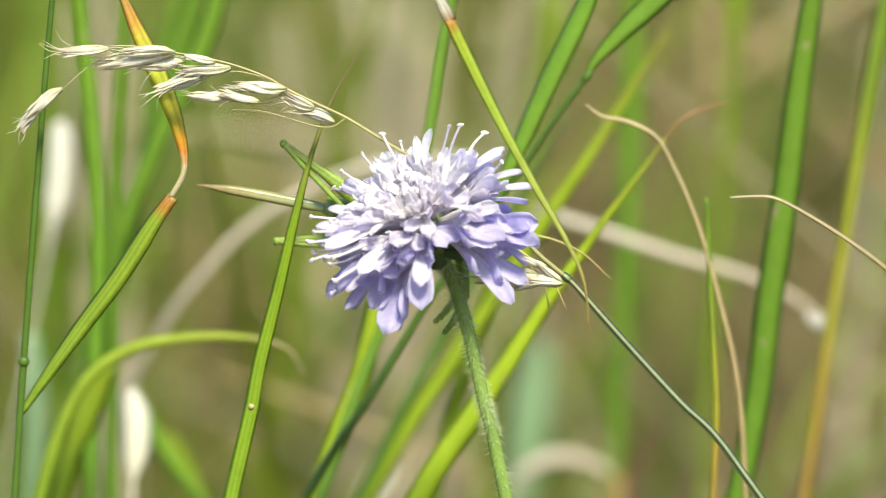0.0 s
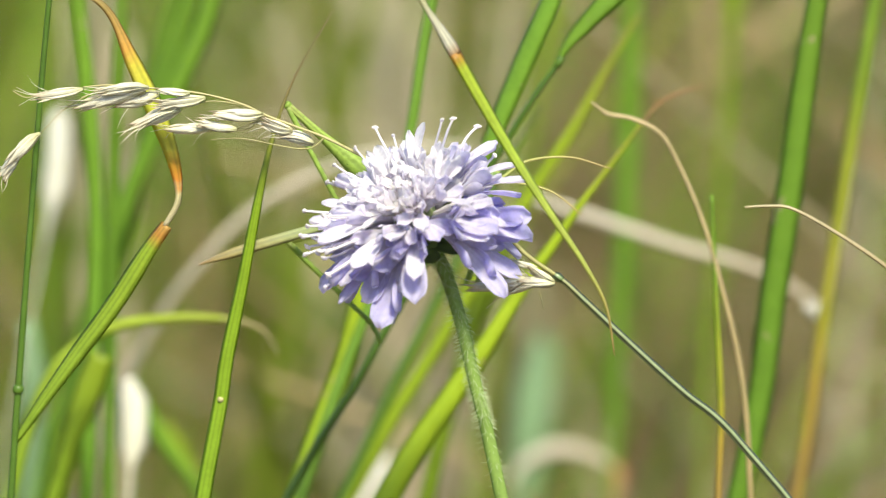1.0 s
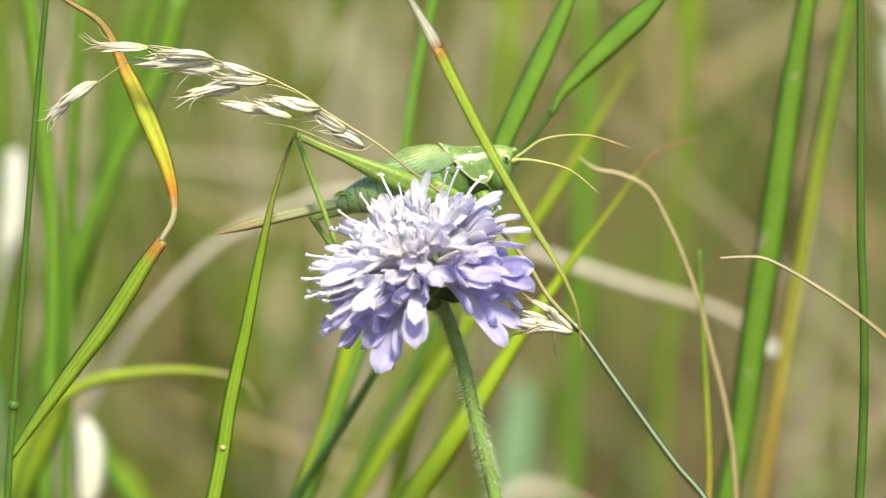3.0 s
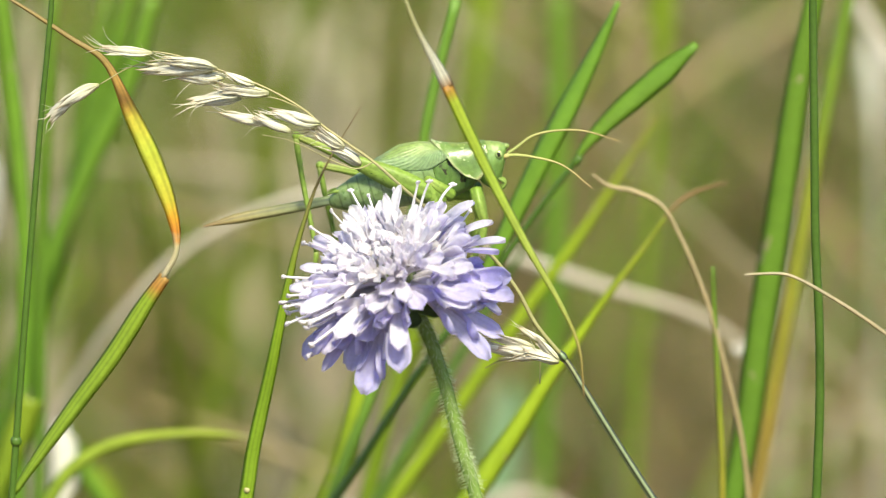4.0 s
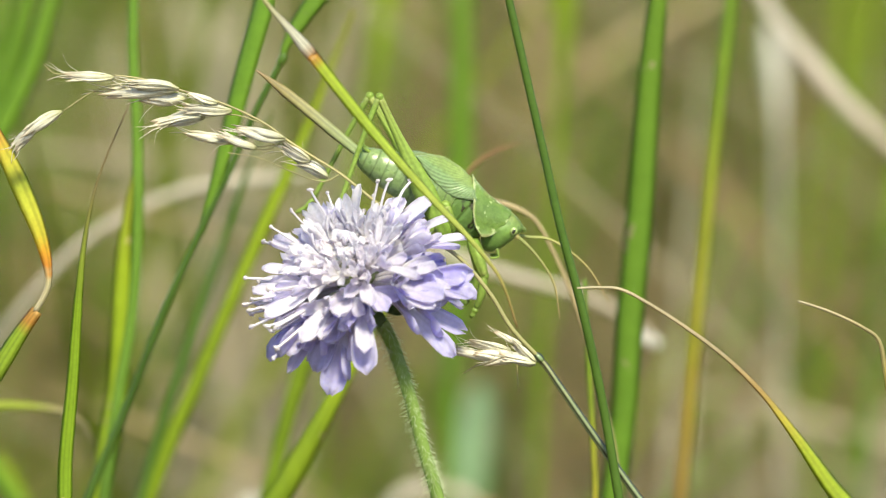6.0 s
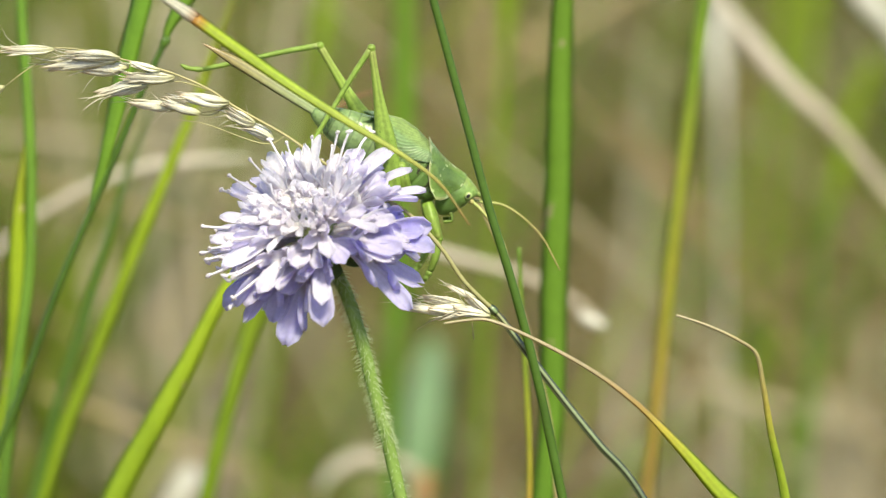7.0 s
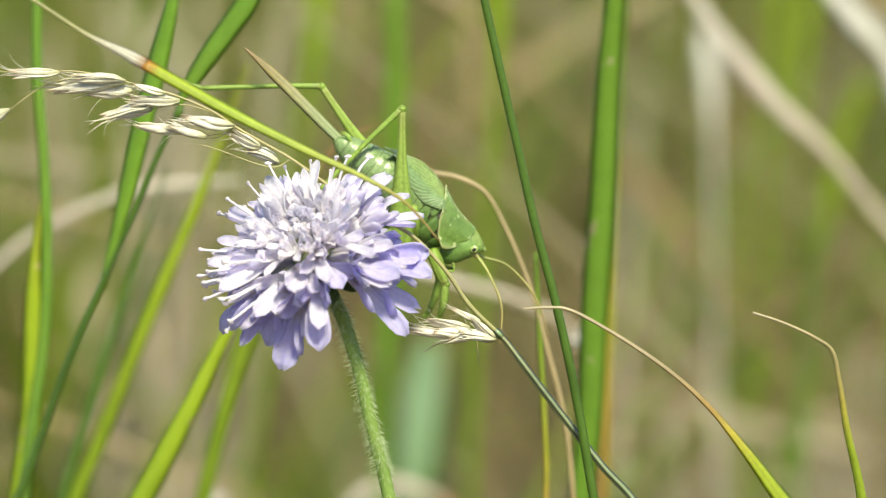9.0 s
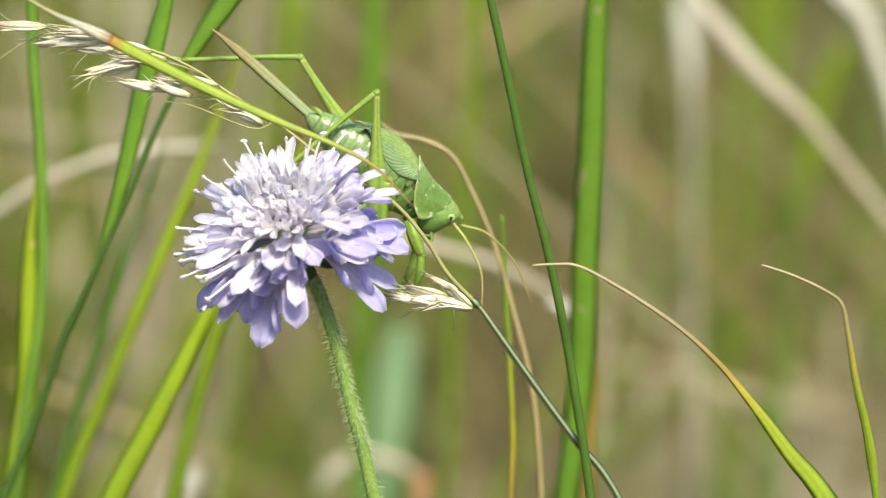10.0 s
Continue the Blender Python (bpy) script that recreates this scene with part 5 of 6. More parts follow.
        # front and middle legs, bent to hold on
        for name, x, knee, foot, toe in (("front_leg", -5.4, (-0.6, -7.0), (2.0, -11.8), (2.4, -13.6)), ("middle_leg", -9.4, (-12.0, -0.5), (-13.0, -7.2), (-13.8, -8.8))):
            y = s * 2.4
            thigh = tube_data(spline([(x, y - s * 0.6, -4.2), ((x + knee[0]) / 2, y + s * 0.8, (-4.2 + knee[1]) / 2), (knee[0], y + s * 1.3, knee[1])], 5), [1.0, 1.15, 1.0, 0.75], 10)
            hip = Matrix.Translation((-x, 0, 4.2))
            leg = part(name, build(name, *moved(joined(thigh, shifted(ball_data((knee[0], 0, knee[1]), 0.8, 0.68, 0.8), y + s * 1.3)), hip), LEG), p, at=pose(x * MM, 0, -4.2 * MM))
            shin = tube_data(spline([(knee[0], y + s * 1.3, knee[1]), ((knee[0] + foot[0]) / 2 + 0.3, y + s * 1.4, (knee[1] + foot[1]) / 2), (foot[0], y + s, foot[1])], 5), [0.66, 0.7, 0.46], 8)
            pads = tube_data(spline([(foot[0], y + s, foot[1]), ((foot[0] + toe[0]) / 2, y + s, (foot[1] + toe[1]) / 2), (toe[0], y + s, toe[1])], 4), [0.42, 0.6, 0.34, 0.5, 0.2], 7)
            spines = [tube_data(np.array([(foot[0] + (knee[0] - foot[0]) * q, y + s * 1.2, foot[1] + (knee[1] - foot[1]) * q), (foot[0] + (knee[0] - foot[0]) * q - e * 0.9, y + s * 1.2, foot[1] + (knee[1] - foot[1]) * q - 0.5)]), [0.09, 0.02], 4) for q in (0.15, 0.3, 0.45, 0.6, 0.75) for e in (-1, 1)]
            part("shin", build("shin", *moved(joined(shin, pads, *spines), hip), SHIN), leg)
            keyed[name + ("_near" if s < 0 else "_away")] = leg
    for name, s in (("near", -1), ("farleg", 1)):
        thigh = tube_data(spline([(0.3, -s * 0.6, -4.5), (0.2, 0, -2), (0.15, 0, 1.5), (0.1, 0, 5), (0.05, 0, 11), (0, 0, 17), (0, 0, 21.2)], 6), [(0, 0.8), (0.1, 1.4), (0.22, 1.8), (0.36, 1.85), (0.48, 1.55), (0.6, 1.1), (0.72, 0.78), (0.86, 0.62), (1, 0.58)], 14, 0.65)
        knee = ball_data((0, 0, 21.4), 0.68, 0.55, 0.66)
        leg = part("hind_leg", build("hind_leg", *joined(thigh, knee), LEG), p, "long jumping leg")
        bone = tube_data(spline([(0, 0, 0), (0.15, 0, 5), (0.1, 0, 12), (0, 0, 19)], 5), [0.5, 0.42, 0.38, 0.38], 8)
        foot = tube_data(spline([(0, 0, 19), (0.3, 0, 20.2), (0.8, 0, 21.5), (1.5, 0, 22.4)], 3), [0.34, 0.5, 0.32, 0.45, 0.2], 7)
        spines = [tube_data(np.array([(e * 0.25, 0, z), (e * 0.75, 0, z + 0.6)]), [0.07, 0.015], 4) for z in np.linspace(4, 18, 12) for e in (-1, 1)]
        shin = part("shin", build("shin", *joined(bone, foot, *spines), SHIN), leg, "thin spiny shin")
        keyed[name + "_femur"], keyed[name + "_tibia"] = leg, shin
    blades = [blade_data(spline([(0, e * 0.22, 0), (-6, e * 0.22, 0.1), (-14, e * 0.18, 0.25), (-20, e * 0.1, 0.2), (-22.3, e * 0.05, 0.1)], 6), [1.4, 1.7, 1.75, 1.6, 0.2], fold=0.1, thick=0.25) for e in (-1, 1)]
    keyed["ovipositor"] = part("ovipositor", build("ovipositor", *joined(*blades), SABRE), p, "brown sabre-shaped ovipositor")
    for s in (-1, 1):
        part("cercus", tube([(-26, s * 0.9, 1.6), (-27.6, s * 1.2, 1.9), (-28.6, s * 1.2, 1.7)], [0.35, 0.25, 0.05], SHIN, "cercus", sides=6), p)
    keyed["cricket"] = p
    return keyed


for key, make in (("wide", make_wide), ("yellow", make_yellow), ("dark", make_dark), ("curl", make_curl), ("curltwo", make_curltwo), ("thin", make_thin),
                  ("sheath", make_sheath), ("mid", make_mid), ("bright", make_bright), ("lean", make_lean), ("curved", make_curved), ("lstem", make_lstem),
                  ("orange", make_orange), ("torn", make_torn), ("panicle", make_panicle)):
    swaying[key] = make()
swaying["flower"], swaying["head"] = make_flower()
swaying.update(make_cricket())


def motions():
    walk(swaying["blur"], [(0, pose(-0.0095, 0.4200, 0.2917, 0, 0.0, 0)), (0.5, pose(-0.0087, 0.4200, 0.2891, 0, 0.0, 0)), (1, pose(-0.0084, 0.4200, 0.2905, 0, 0.0, 0)), (1.5, pose(-0.0092, 0.4200, 0.2943, 0, 0.0, 0)), (2, pose(-0.0077, 0.4200, 0.2882, 0, 0.0, 0)), (2.5, pose(-0.0046, 0.4200, 0.2900, 0, 0.0, 0)), (4, pose(-0.0001, 0.4200, 0.2884, 0, 0.0, 0)), (4.5, pose(0.0018, 0.4200, 0.2943, 0, 0.0, 0)), (5, pose(0.0018, 0.4200, 0.2898, 0, 0.0, 0)), (6.5, pose(0.0198, 0.4199, 0.2858, 0, 0.0, 0)), (7, pose(0.0174, 0.4199, 0.2917, 0, 0.0, 0)), (7.5, pose(0.0192, 0.4203, 0.2943, 0, 0.0, 0)), (8, pose(0.0180, 0.4206, 0.2914, 0, 0.0, 0)), (8.5, pose(0.0202, 0.4201, 0.2929, 0, 0.0, 0)), (9, pose(0.0187, 0.4201, 0.2969, 0, 0.0, 0)), (9.5, pose(0.0170, 0.4210, 0.2933, 0, 0.0, 0)), (10, pose(0.0173, 0.4207, 0.2926, 0, 0.0, 0))])
    walk(swaying["pale"], [(0, pose(-0.0033, 0.2800, 0.3034, 0, 0.0, 0)), (0.5, pose(-0.0009, 0.2800, 0.3004, 0, 0.0, 0)), (1, pose(-0.0029, 0.2800, 0.3028, 0, 0.0, 0)), (1.5, pose(-0.0036, 0.2800, 0.3040, 0, 0.0, 0)), (2, pose(-0.0029, 0.2800, 0.2990, 0, 0.0, 0)), (2.5, pose(-0.0018, 0.2800, 0.3030, 0, 0.0, 0)), (4, pose(0.0034, 0.2800, 0.3016, 0, 0.0, 0)), (4.5, pose(0.0016, 0.2800, 0.3081, 0, 0.0, 0)), (5, pose(0.0028, 0.2800, 0.3075, 0, 0.0, 0)), (6.5, pose(0.0046, 0.2800, 0.2992, 0, 0.0, 0)), (7, pose(0.0035, 0.2800, 0.3033, 0, 0.0, 0)), (7.5, pose(0.0051, 0.2804, 0.3021, 0, 0.0, 0)), (8, pose(0.0046, 0.2806, 0.2995, 0, 0.0, 0)), (8.5, pose(0.0118, 0.2801, 0.3010, 0, 0.0, 0)), (9, pose(0.0099, 0.2800, 0.3022, 0, 0.0, 0)), (9.5, pose(0.0089, 0.2810, 0.2989, 0, 0.0, 0)), (10, pose(0.0092, 0.2807, 0.3005, 0, 0.0, 0))])
    walk(swaying["wide"], [(0, pose(0.0351, 0.0750, 0.3943, 0, 4.8, 0)), (0.5, pose(0.0365, 0.0750, 0.3934, 0, 5.2, 0)), (1, pose(0.0363, 0.0750, 0.3934, 0, 5.2, 0)), (1.5, pose(0.0347, 0.0750, 0.3943, 0, 5.2, 0)), (2, pose(0.0358, 0.0751, 0.3936, 0, 5.2, 0)), (2.5, pose(0.0374, 0.0751, 0.3940, 0, 5.6, 0)), (4, pose(0.0461, 0.0751, 0.3938, 0, 5.6, 0)), (4.5, pose(0.0439, 0.0749, 0.3952, 0, 6.8, 0)), (5, pose(0.0430, 0.0749, 0.3947, 0, 4.4, 0)), (6.5, pose(0.0368, 0.0748, 0.3937, 0, 0.7, 0)), (7, pose(0.0352, 0.0747, 0.3942, 0, -1.0, 0)), (7.5, pose(0.0391, 0.0751, 0.3961, 0, 1.6, 0)), (8, pose(0.0360, 0.0754, 0.3968, 0, 1.0, 0)), (8.5, pose(0.0456, 0.0753, 0.3950, 0, 1.3, 0)), (9, pose(0.0441, 0.0751, 0.3950, 0, 0.7, 0)), (9.5, pose(0.0433, 0.0757, 0.3982, 0, -0.1, 0)), (10, pose(0.0460, 0.0755, 0.3976, 0, 0.0, 0))])
    walk(swaying["yellow"], [(0, pose(0.0479, 0.1300, 0.3748, 0, 4.4, 0)), (0.5, pose(0.0477, 0.1300, 0.3738, 0, 4.0, 0)), (1, pose(0.0470, 0.1301, 0.3738, 0, 4.0, 0)), (1.5, pose(0.0484, 0.1300, 0.3748, 0, 4.8, 0)), (2, pose(0.0475, 0.1301, 0.3741, 0, 5.6, 0)), (2.5, pose(0.0467, 0.1301, 0.3745, 0, 5.2, 0)), (4, pose(0.0521, 0.1301, 0.3742, 0, 5.6, 0)), (4.5, pose(0.0513, 0.1299, 0.3757, 0, 4.4, 0)), (5, pose(0.0529, 0.1299, 0.3752, 0, 4.4, 0)), (6.5, pose(0.0534, 0.1297, 0.3741, 0, 0.0, 0)), (7, pose(0.0583, 0.1295, 0.3746, 0, 2.0, 0)), (7.5, pose(0.0518, 0.1300, 0.3765, 0, -0.8, 0)), (8, pose(0.0438, 0.1305, 0.3773, 0, -2.4, 0)), (8.5, pose(0.0396, 0.1302, 0.3755, 0, -3.3, 0)), (9, pose(0.0485, 0.1301, 0.3755, 0, -2.4, 0)), (9.5, pose(0.0492, 0.1308, 0.3789, 0, -1.8, 0)), (10, pose(0.0496, 0.1305, 0.3783, 0, -2.9, 0))])
    walk(swaying["dark"], [(0, pose(0.0556, 0.0040, 0.3982, 0, 11.0, 0)), (0.5, pose(0.0557, 0.0040, 0.3973, 0, 11.0, 0)), (1, pose(0.0522, 0.0041, 0.3972, 0, 11.3, 0)), (1.5, pose(0.0450, 0.0040, 0.3981, 0, 11.2, 0)), (2, pose(0.0516, 0.0041, 0.3975, 0, 11.7, 0)), (2.5, pose(0.0529, 0.0041, 0.3978, 0, 11.6, 0)), (4, pose(0.0490, 0.0041, 0.3976, 0, 10.9, 0)), (4.5, pose(0.0544, 0.0039, 0.3989, 0, 11.7, 0)), (5, pose(0.0454, 0.0039, 0.3984, 0, 9.1, 0)), (6.5, pose(0.0224, 0.0039, 0.3975, 0, -2.8, 0)), (7, pose(0.0234, 0.0038, 0.3979, 0, -2.8, 0)), (7.5, pose(0.0279, 0.0041, 0.3997, 0, -1.2, 0)), (8, pose(0.0241, 0.0044, 0.4004, 0, -1.9, 0)), (8.5, pose(0.0334, 0.0042, 0.3987, 0, -0.2, 0)), (9, pose(0.0318, 0.0041, 0.3988, 0, -0.6, 0)), (9.5, pose(0.0303, 0.0047, 0.4017, 0, -0.5, 0)), (10, pose(0.0341, 0.0045, 0.4012, 0, 0.0, 0))])
    walk(swaying["curl"], [(0, pose(0.0240, -0.0060, 0.4080, 0, 0.0, 0)), (0.5, pose(0.0285, -0.0060, 0.4049, 0, 0.0, 0)), (1, pose(0.0267, -0.0060, 0.4047, 0, 0.0, 0)), (1.5, pose(0.0252, -0.0060, 0.4071, 0, 0.0, 0)), (2, pose(0.0284, -0.0060, 0.4023, 0, 0.0, 0)), (2.5, pose(0.0275, -0.0059, 0.4037, 0, 0.0, 0)), (4, pose(0.0378, -0.0059, 0.4006, 0, 0.0, 0)), (4.5, pose(0.0384, -0.0061, 0.4036, 0, 0.0, 0)), (5, pose(0.0283, -0.0061, 0.3951, 0, 0.0, 0)), (6.5, pose(0.0254, -0.0061, 0.3969, 0, 2.0, 0)), (7, pose(0.0148, -0.0061, 0.3878, 0, -5.0, 0)), (7.5, pose(0.0217, -0.0058, 0.3910, 0, 0.0, 0)), (8, pose(0.0199, -0.0056, 0.3987, 0, 0.0, 0)), (8.5, pose(0.0391, -0.0058, 0.3991, 0, 2.0, 0)), (9, pose(0.0286, -0.0059, 0.3937, 0, 0.0, 0)), (9.5, pose(0.0276, -0.0053, 0.3957, 0, 0.0, 0)), (10, pose(0.0336, -0.0055, 0.3949, 0, 0.0, 0))])
    walk(swaying["curltwo"], [(0, pose(0.0601, 0.0020, 0.4066, 0, 0.0, 0)), (0.5, pose(0.0647, 0.0020, 0.4035, 0, 0.0, 0)), (1, pose(0.0628, 0.0021, 0.4033, 0, 0.0, 0)), (1.5, pose(0.0612, 0.0020, 0.4057, 0, 0.0, 0)), (2, pose(0.0645, 0.0021, 0.4008, 0, 0.0, 0)), (2.5, pose(0.0637, 0.0021, 0.4022, 0, 0.0, 0)), (4, pose(0.0740, 0.0021, 0.3990, 0, 0.0, 0)), (4.5, pose(0.0744, 0.0019, 0.4021, 0, 0.0, 0)), (5, pose(0.0629, 0.0019, 0.3915, 0, 0.0, 0)), (6.5, pose(0.0614, 0.0017, 0.3935, 0, 0.0, 0)), (7, pose(0.0518, 0.0016, 0.3877, 0, 0.0, 0)), (7.5, pose(0.0573, 0.0020, 0.3913, 0, 0.0, 0)), (8, pose(0.0588, 0.0025, 0.3975, 0, 0.0, 0)), (8.5, pose(0.0751, 0.0025, 0.3961, 0, 0.0, 0)), (9, pose(0.0653, 0.0022, 0.3916, 0, 0.0, 0)), (9.5, pose(0.0648, 0.0028, 0.3929, 0, 0.0, 0)), (10, pose(0.0702, 0.0025, 0.3935, 0, 0.0, 0))])
    walk(swaying["thin"], [(0, pose(0.0015, 0.0450, 0.4148, 0, 0.0, 0)), (0.5, pose(0.0046, 0.0450, 0.4116, 0, 0.0, 0)), (1, pose(0.0027, 0.0450, 0.4134, 0, 0.0, 0)), (1.5, pose(0.0008, 0.0450, 0.4146, 0, 0.0, 0)), (2, pose(0.0030, 0.0450, 0.4101, 0, 0.0, 0)), (2.5, pose(0.0044, 0.0450, 0.4117, 0, 0.0, 0)), (4, pose(0.0146, 0.0450, 0.4084, 0, 0.0, 0)), (4.5, pose(0.0087, 0.0450, 0.4106, 0, 0.0, 0)), (5, pose(0.0096, 0.0450, 0.4085, 0, 0.0, 0)), (6.5, pose(0.0094, 0.0450, 0.4035, 0, 0.0, 0)), (7, pose(0.0081, 0.0450, 0.4063, 0, 0.0, 0)), (7.5, pose(0.0103, 0.0452, 0.4058, 0, 0.0, 0)), (8, pose(0.0123, 0.0454, 0.4047, 0, 0.0, 0)), (8.5, pose(0.0144, 0.0451, 0.4077, 0, 0.0, 0)), (9, pose(0.0123, 0.0450, 0.4093, 0, 0.0, 0)), (9.5, pose(0.0092, 0.0456, 0.4095, 0, 0.0, 0)), (10, pose(0.0103, 0.0454, 0.4096, 0, 0.0, 0))])
    walk(swaying["sheath"], [(0, pose(0.0017, 0.0500, 0.4188, 0, 12.2, 0)), (0.5, pose(0.0009, 0.0500, 0.4162, 0, 11.9, 0)), (1, pose(-0.0026, 0.0500, 0.4192, 0, 10.4, 0)), (1.5, pose(-0.0026, 0.0500, 0.4225, 0, 10.5, 0)), (2, pose(-0.0031, 0.0500, 0.4181, 0, 10.3, 0)), (2.5, pose(-0.0014, 0.0500, 0.4208, 0, 10.6, 0)), (4, pose(0.0121, 0.0500, 0.4098, 0, 13.7, 0)), (4.5, pose(0.0048, 0.0500, 0.4219, 0, 11.0, 0)), (5, pose(0.0022, 0.0500, 0.4178, 0, 10.7, 0)), (6.5, pose(-0.0292, 0.0502, 0.4271, 0, 0.0, 0)), (7, pose(-0.0303, 0.0503, 0.4244, 0, 1.1, 0)), (7.5, pose(-0.0279, 0.0504, 0.4210, 0, 1.5, 0)), (8, pose(-0.0289, 0.0503, 0.4229, 0, 1.6, 0)), (8.5, pose(-0.0220, 0.0499, 0.4179, 0, 2.7, 0)), (9, pose(-0.0267, 0.0499, 0.4165, 0, 1.4, 0)), (9.5, pose(-0.0275, 0.0505, 0.4173, 0, 0.8, 0)), (10, pose(-0.0232, 0.0504, 0.4153, 0, 1.6, 0))])
    walk(swaying["mid"], [(0, pose(-0.0364, 0.0680, 0.3637, 0, 12.0, 0)), (0.5, pose(-0.0363, 0.0680, 0.3610, 0, 12.0, 0)), (1, pose(-0.0388, 0.0680, 0.3637, 0, 12.0, 0)), (1.5, pose(-0.0391, 0.0680, 0.3664, 0, 12.0, 0)), (2, pose(-0.0390, 0.0679, 0.3614, 0, 12.0, 0)), (2.5, pose(-0.0374, 0.0679, 0.3644, 0, 12.0, 0)), (4, pose(-0.0267, 0.0680, 0.3555, 0, 12.0, 0)), (4.5, pose(-0.0319, 0.0680, 0.3657, 0, 12.0, 0)), (5, pose(-0.0341, 0.0681, 0.3618, 0, 9.0, 0)), (6.5, pose(-0.0551, 0.0683, 0.3668, 0, 0.0, 0)), (7, pose(-0.0563, 0.0685, 0.3673, 0, 0.0, 0)), (7.5, pose(-0.0531, 0.0685, 0.3652, 0, 0.0, 0)), (8, pose(-0.0542, 0.0683, 0.3671, 0, 0.0, 0)), (8.5, pose(-0.0483, 0.0677, 0.3631, 0, 0.0, 0)), (9, pose(-0.0522, 0.0679, 0.3614, 0, 0.0, 0)), (9.5, pose(-0.0524, 0.0686, 0.3608, 0, 0.0, 0)), (10, pose(-0.0493, 0.0685, 0.3591, 0, 0.0, 0))])
    walk(swaying["bright"], [(0, pose(-0.0071, 0.0620, 0.3752, 0, 0.0, 0)), (0.5, pose(-0.0066, 0.0620, 0.3733, 0, 0.0, 0)), (1, pose(-0.0105, 0.0620, 0.3762, 0, 0.0, 0)), (1.5, pose(-0.0102, 0.0620, 0.3800, 0, 0.0, 0)), (2, pose(-0.0105, 0.0620, 0.3750, 0, 0.0, 0)), (2.5, pose(-0.0092, 0.0620, 0.3768, 0, 0.0, 0)), (4, pose(0.0052, 0.0620, 0.3670, 0, 0.0, 0)), (4.5, pose(-0.0035, 0.0620, 0.3791, 0, -1.0, 0)), (5, pose(-0.0048, 0.0620, 0.3747, 0, -2.0, 0)), (6.5, pose(-0.0175, 0.0621, 0.3689, 0, -5.0, 0)), (7, pose(-0.0241, 0.0622, 0.3747, 0, -5.0, 0)), (7.5, pose(-0.0209, 0.0624, 0.3752, 0, -5.0, 0)), (8, pose(-0.0194, 0.0624, 0.3726, 0, -6.0, 0)), (8.5, pose(-0.0192, 0.0619, 0.3734, 0, -6.0, 0)), (9, pose(-0.0217, 0.0619, 0.3723, 0, -6.0, 0)), (9.5, pose(-0.0240, 0.0626, 0.3721, 0, -6.0, 0)), (10, pose(-0.0209, 0.0625, 0.3703, 0, -6.0, 0))])
    walk(swaying["lean"], [(0, pose(0.0112, 0.1100, 0.4099, 0, 10.5, 0)), (0.5, pose(0.0103, 0.1100, 0.4071, 0, 10.2, 0)), (1, pose(0.0066, 0.1100, 0.4103, 0, 8.8, 0)), (1.5, pose(0.0065, 0.1100, 0.4138, 0, 8.8, 0)), (2, pose(0.0061, 0.1100, 0.4091, 0, 8.7, 0)), (2.5, pose(0.0079, 0.1100, 0.4120, 0, 9.0, 0)), (4, pose(0.0222, 0.1100, 0.4003, 0, 12.1, 0)), (4.5, pose(0.0144, 0.1100, 0.4131, 0, 9.4, 0)), (5, pose(0.0118, 0.1100, 0.4088, 0, 9.1, 0)), (6.5, pose(-0.0215, 0.1101, 0.4186, 0, -1.6, 0)), (7, pose(-0.0227, 0.1102, 0.4158, 0, -0.6, 0)), (7.5, pose(-0.0201, 0.1103, 0.4121, 0, -0.1, 0)), (8, pose(-0.0213, 0.1103, 0.4142, 0, 0.0, 0)), (8.5, pose(-0.0139, 0.1099, 0.4088, 0, 1.1, 0)), (9, pose(-0.0188, 0.1100, 0.4073, 0, -0.2, 0)), (9.5, pose(-0.0197, 0.1105, 0.4082, 0, -0.8, 0)), (10, pose(-0.0152, 0.1104, 0.4061, 0, 0.0, 0))])
    walk(swaying["curved"], [(0, pose(-0.0471, 0.0850, 0.3618, 0, 0.0, 0)), (0.5, pose(-0.0431, 0.0850, 0.3593, 0, 0.0, 0)), (1, pose(-0.0511, 0.0849, 0.3632, 0, 0.0, 0)), (1.5, pose(-0.0442, 0.0850, 0.3630, 0, 0.0, 0)), (2, pose(-0.0490, 0.0849, 0.3603, 0, 0.0, 0)), (2.5, pose(-0.0495, 0.0849, 0.3647, 0, 0.0, 0)), (4, pose(-0.0385, 0.0849, 0.3504, 0, 0.0, 0)), (4.5, pose(-0.0564, 0.0851, 0.3648, 0, 0.0, 0)), (5, pose(-0.0524, 0.0851, 0.3618, 0, 0.0, 0)), (6.5, pose(-0.0584, 0.0853, 0.3516, 0, 0.0, 0)), (7, pose(-0.0661, 0.0856, 0.3521, 0, 0.0, 0)), (7.5, pose(-0.0667, 0.0856, 0.3512, 0, 0.0, 0)), (8, pose(-0.0671, 0.0853, 0.3510, 0, 0.0, 0)), (8.5, pose(-0.0678, 0.0846, 0.3533, 0, 0.0, 0)), (9, pose(-0.0665, 0.0848, 0.3543, 0, 0.0, 0)), (9.5, pose(-0.0645, 0.0856, 0.3525, 0, 0.0, 0)), (10, pose(-0.0628, 0.0855, 0.3519, 0, 0.0, 0))])
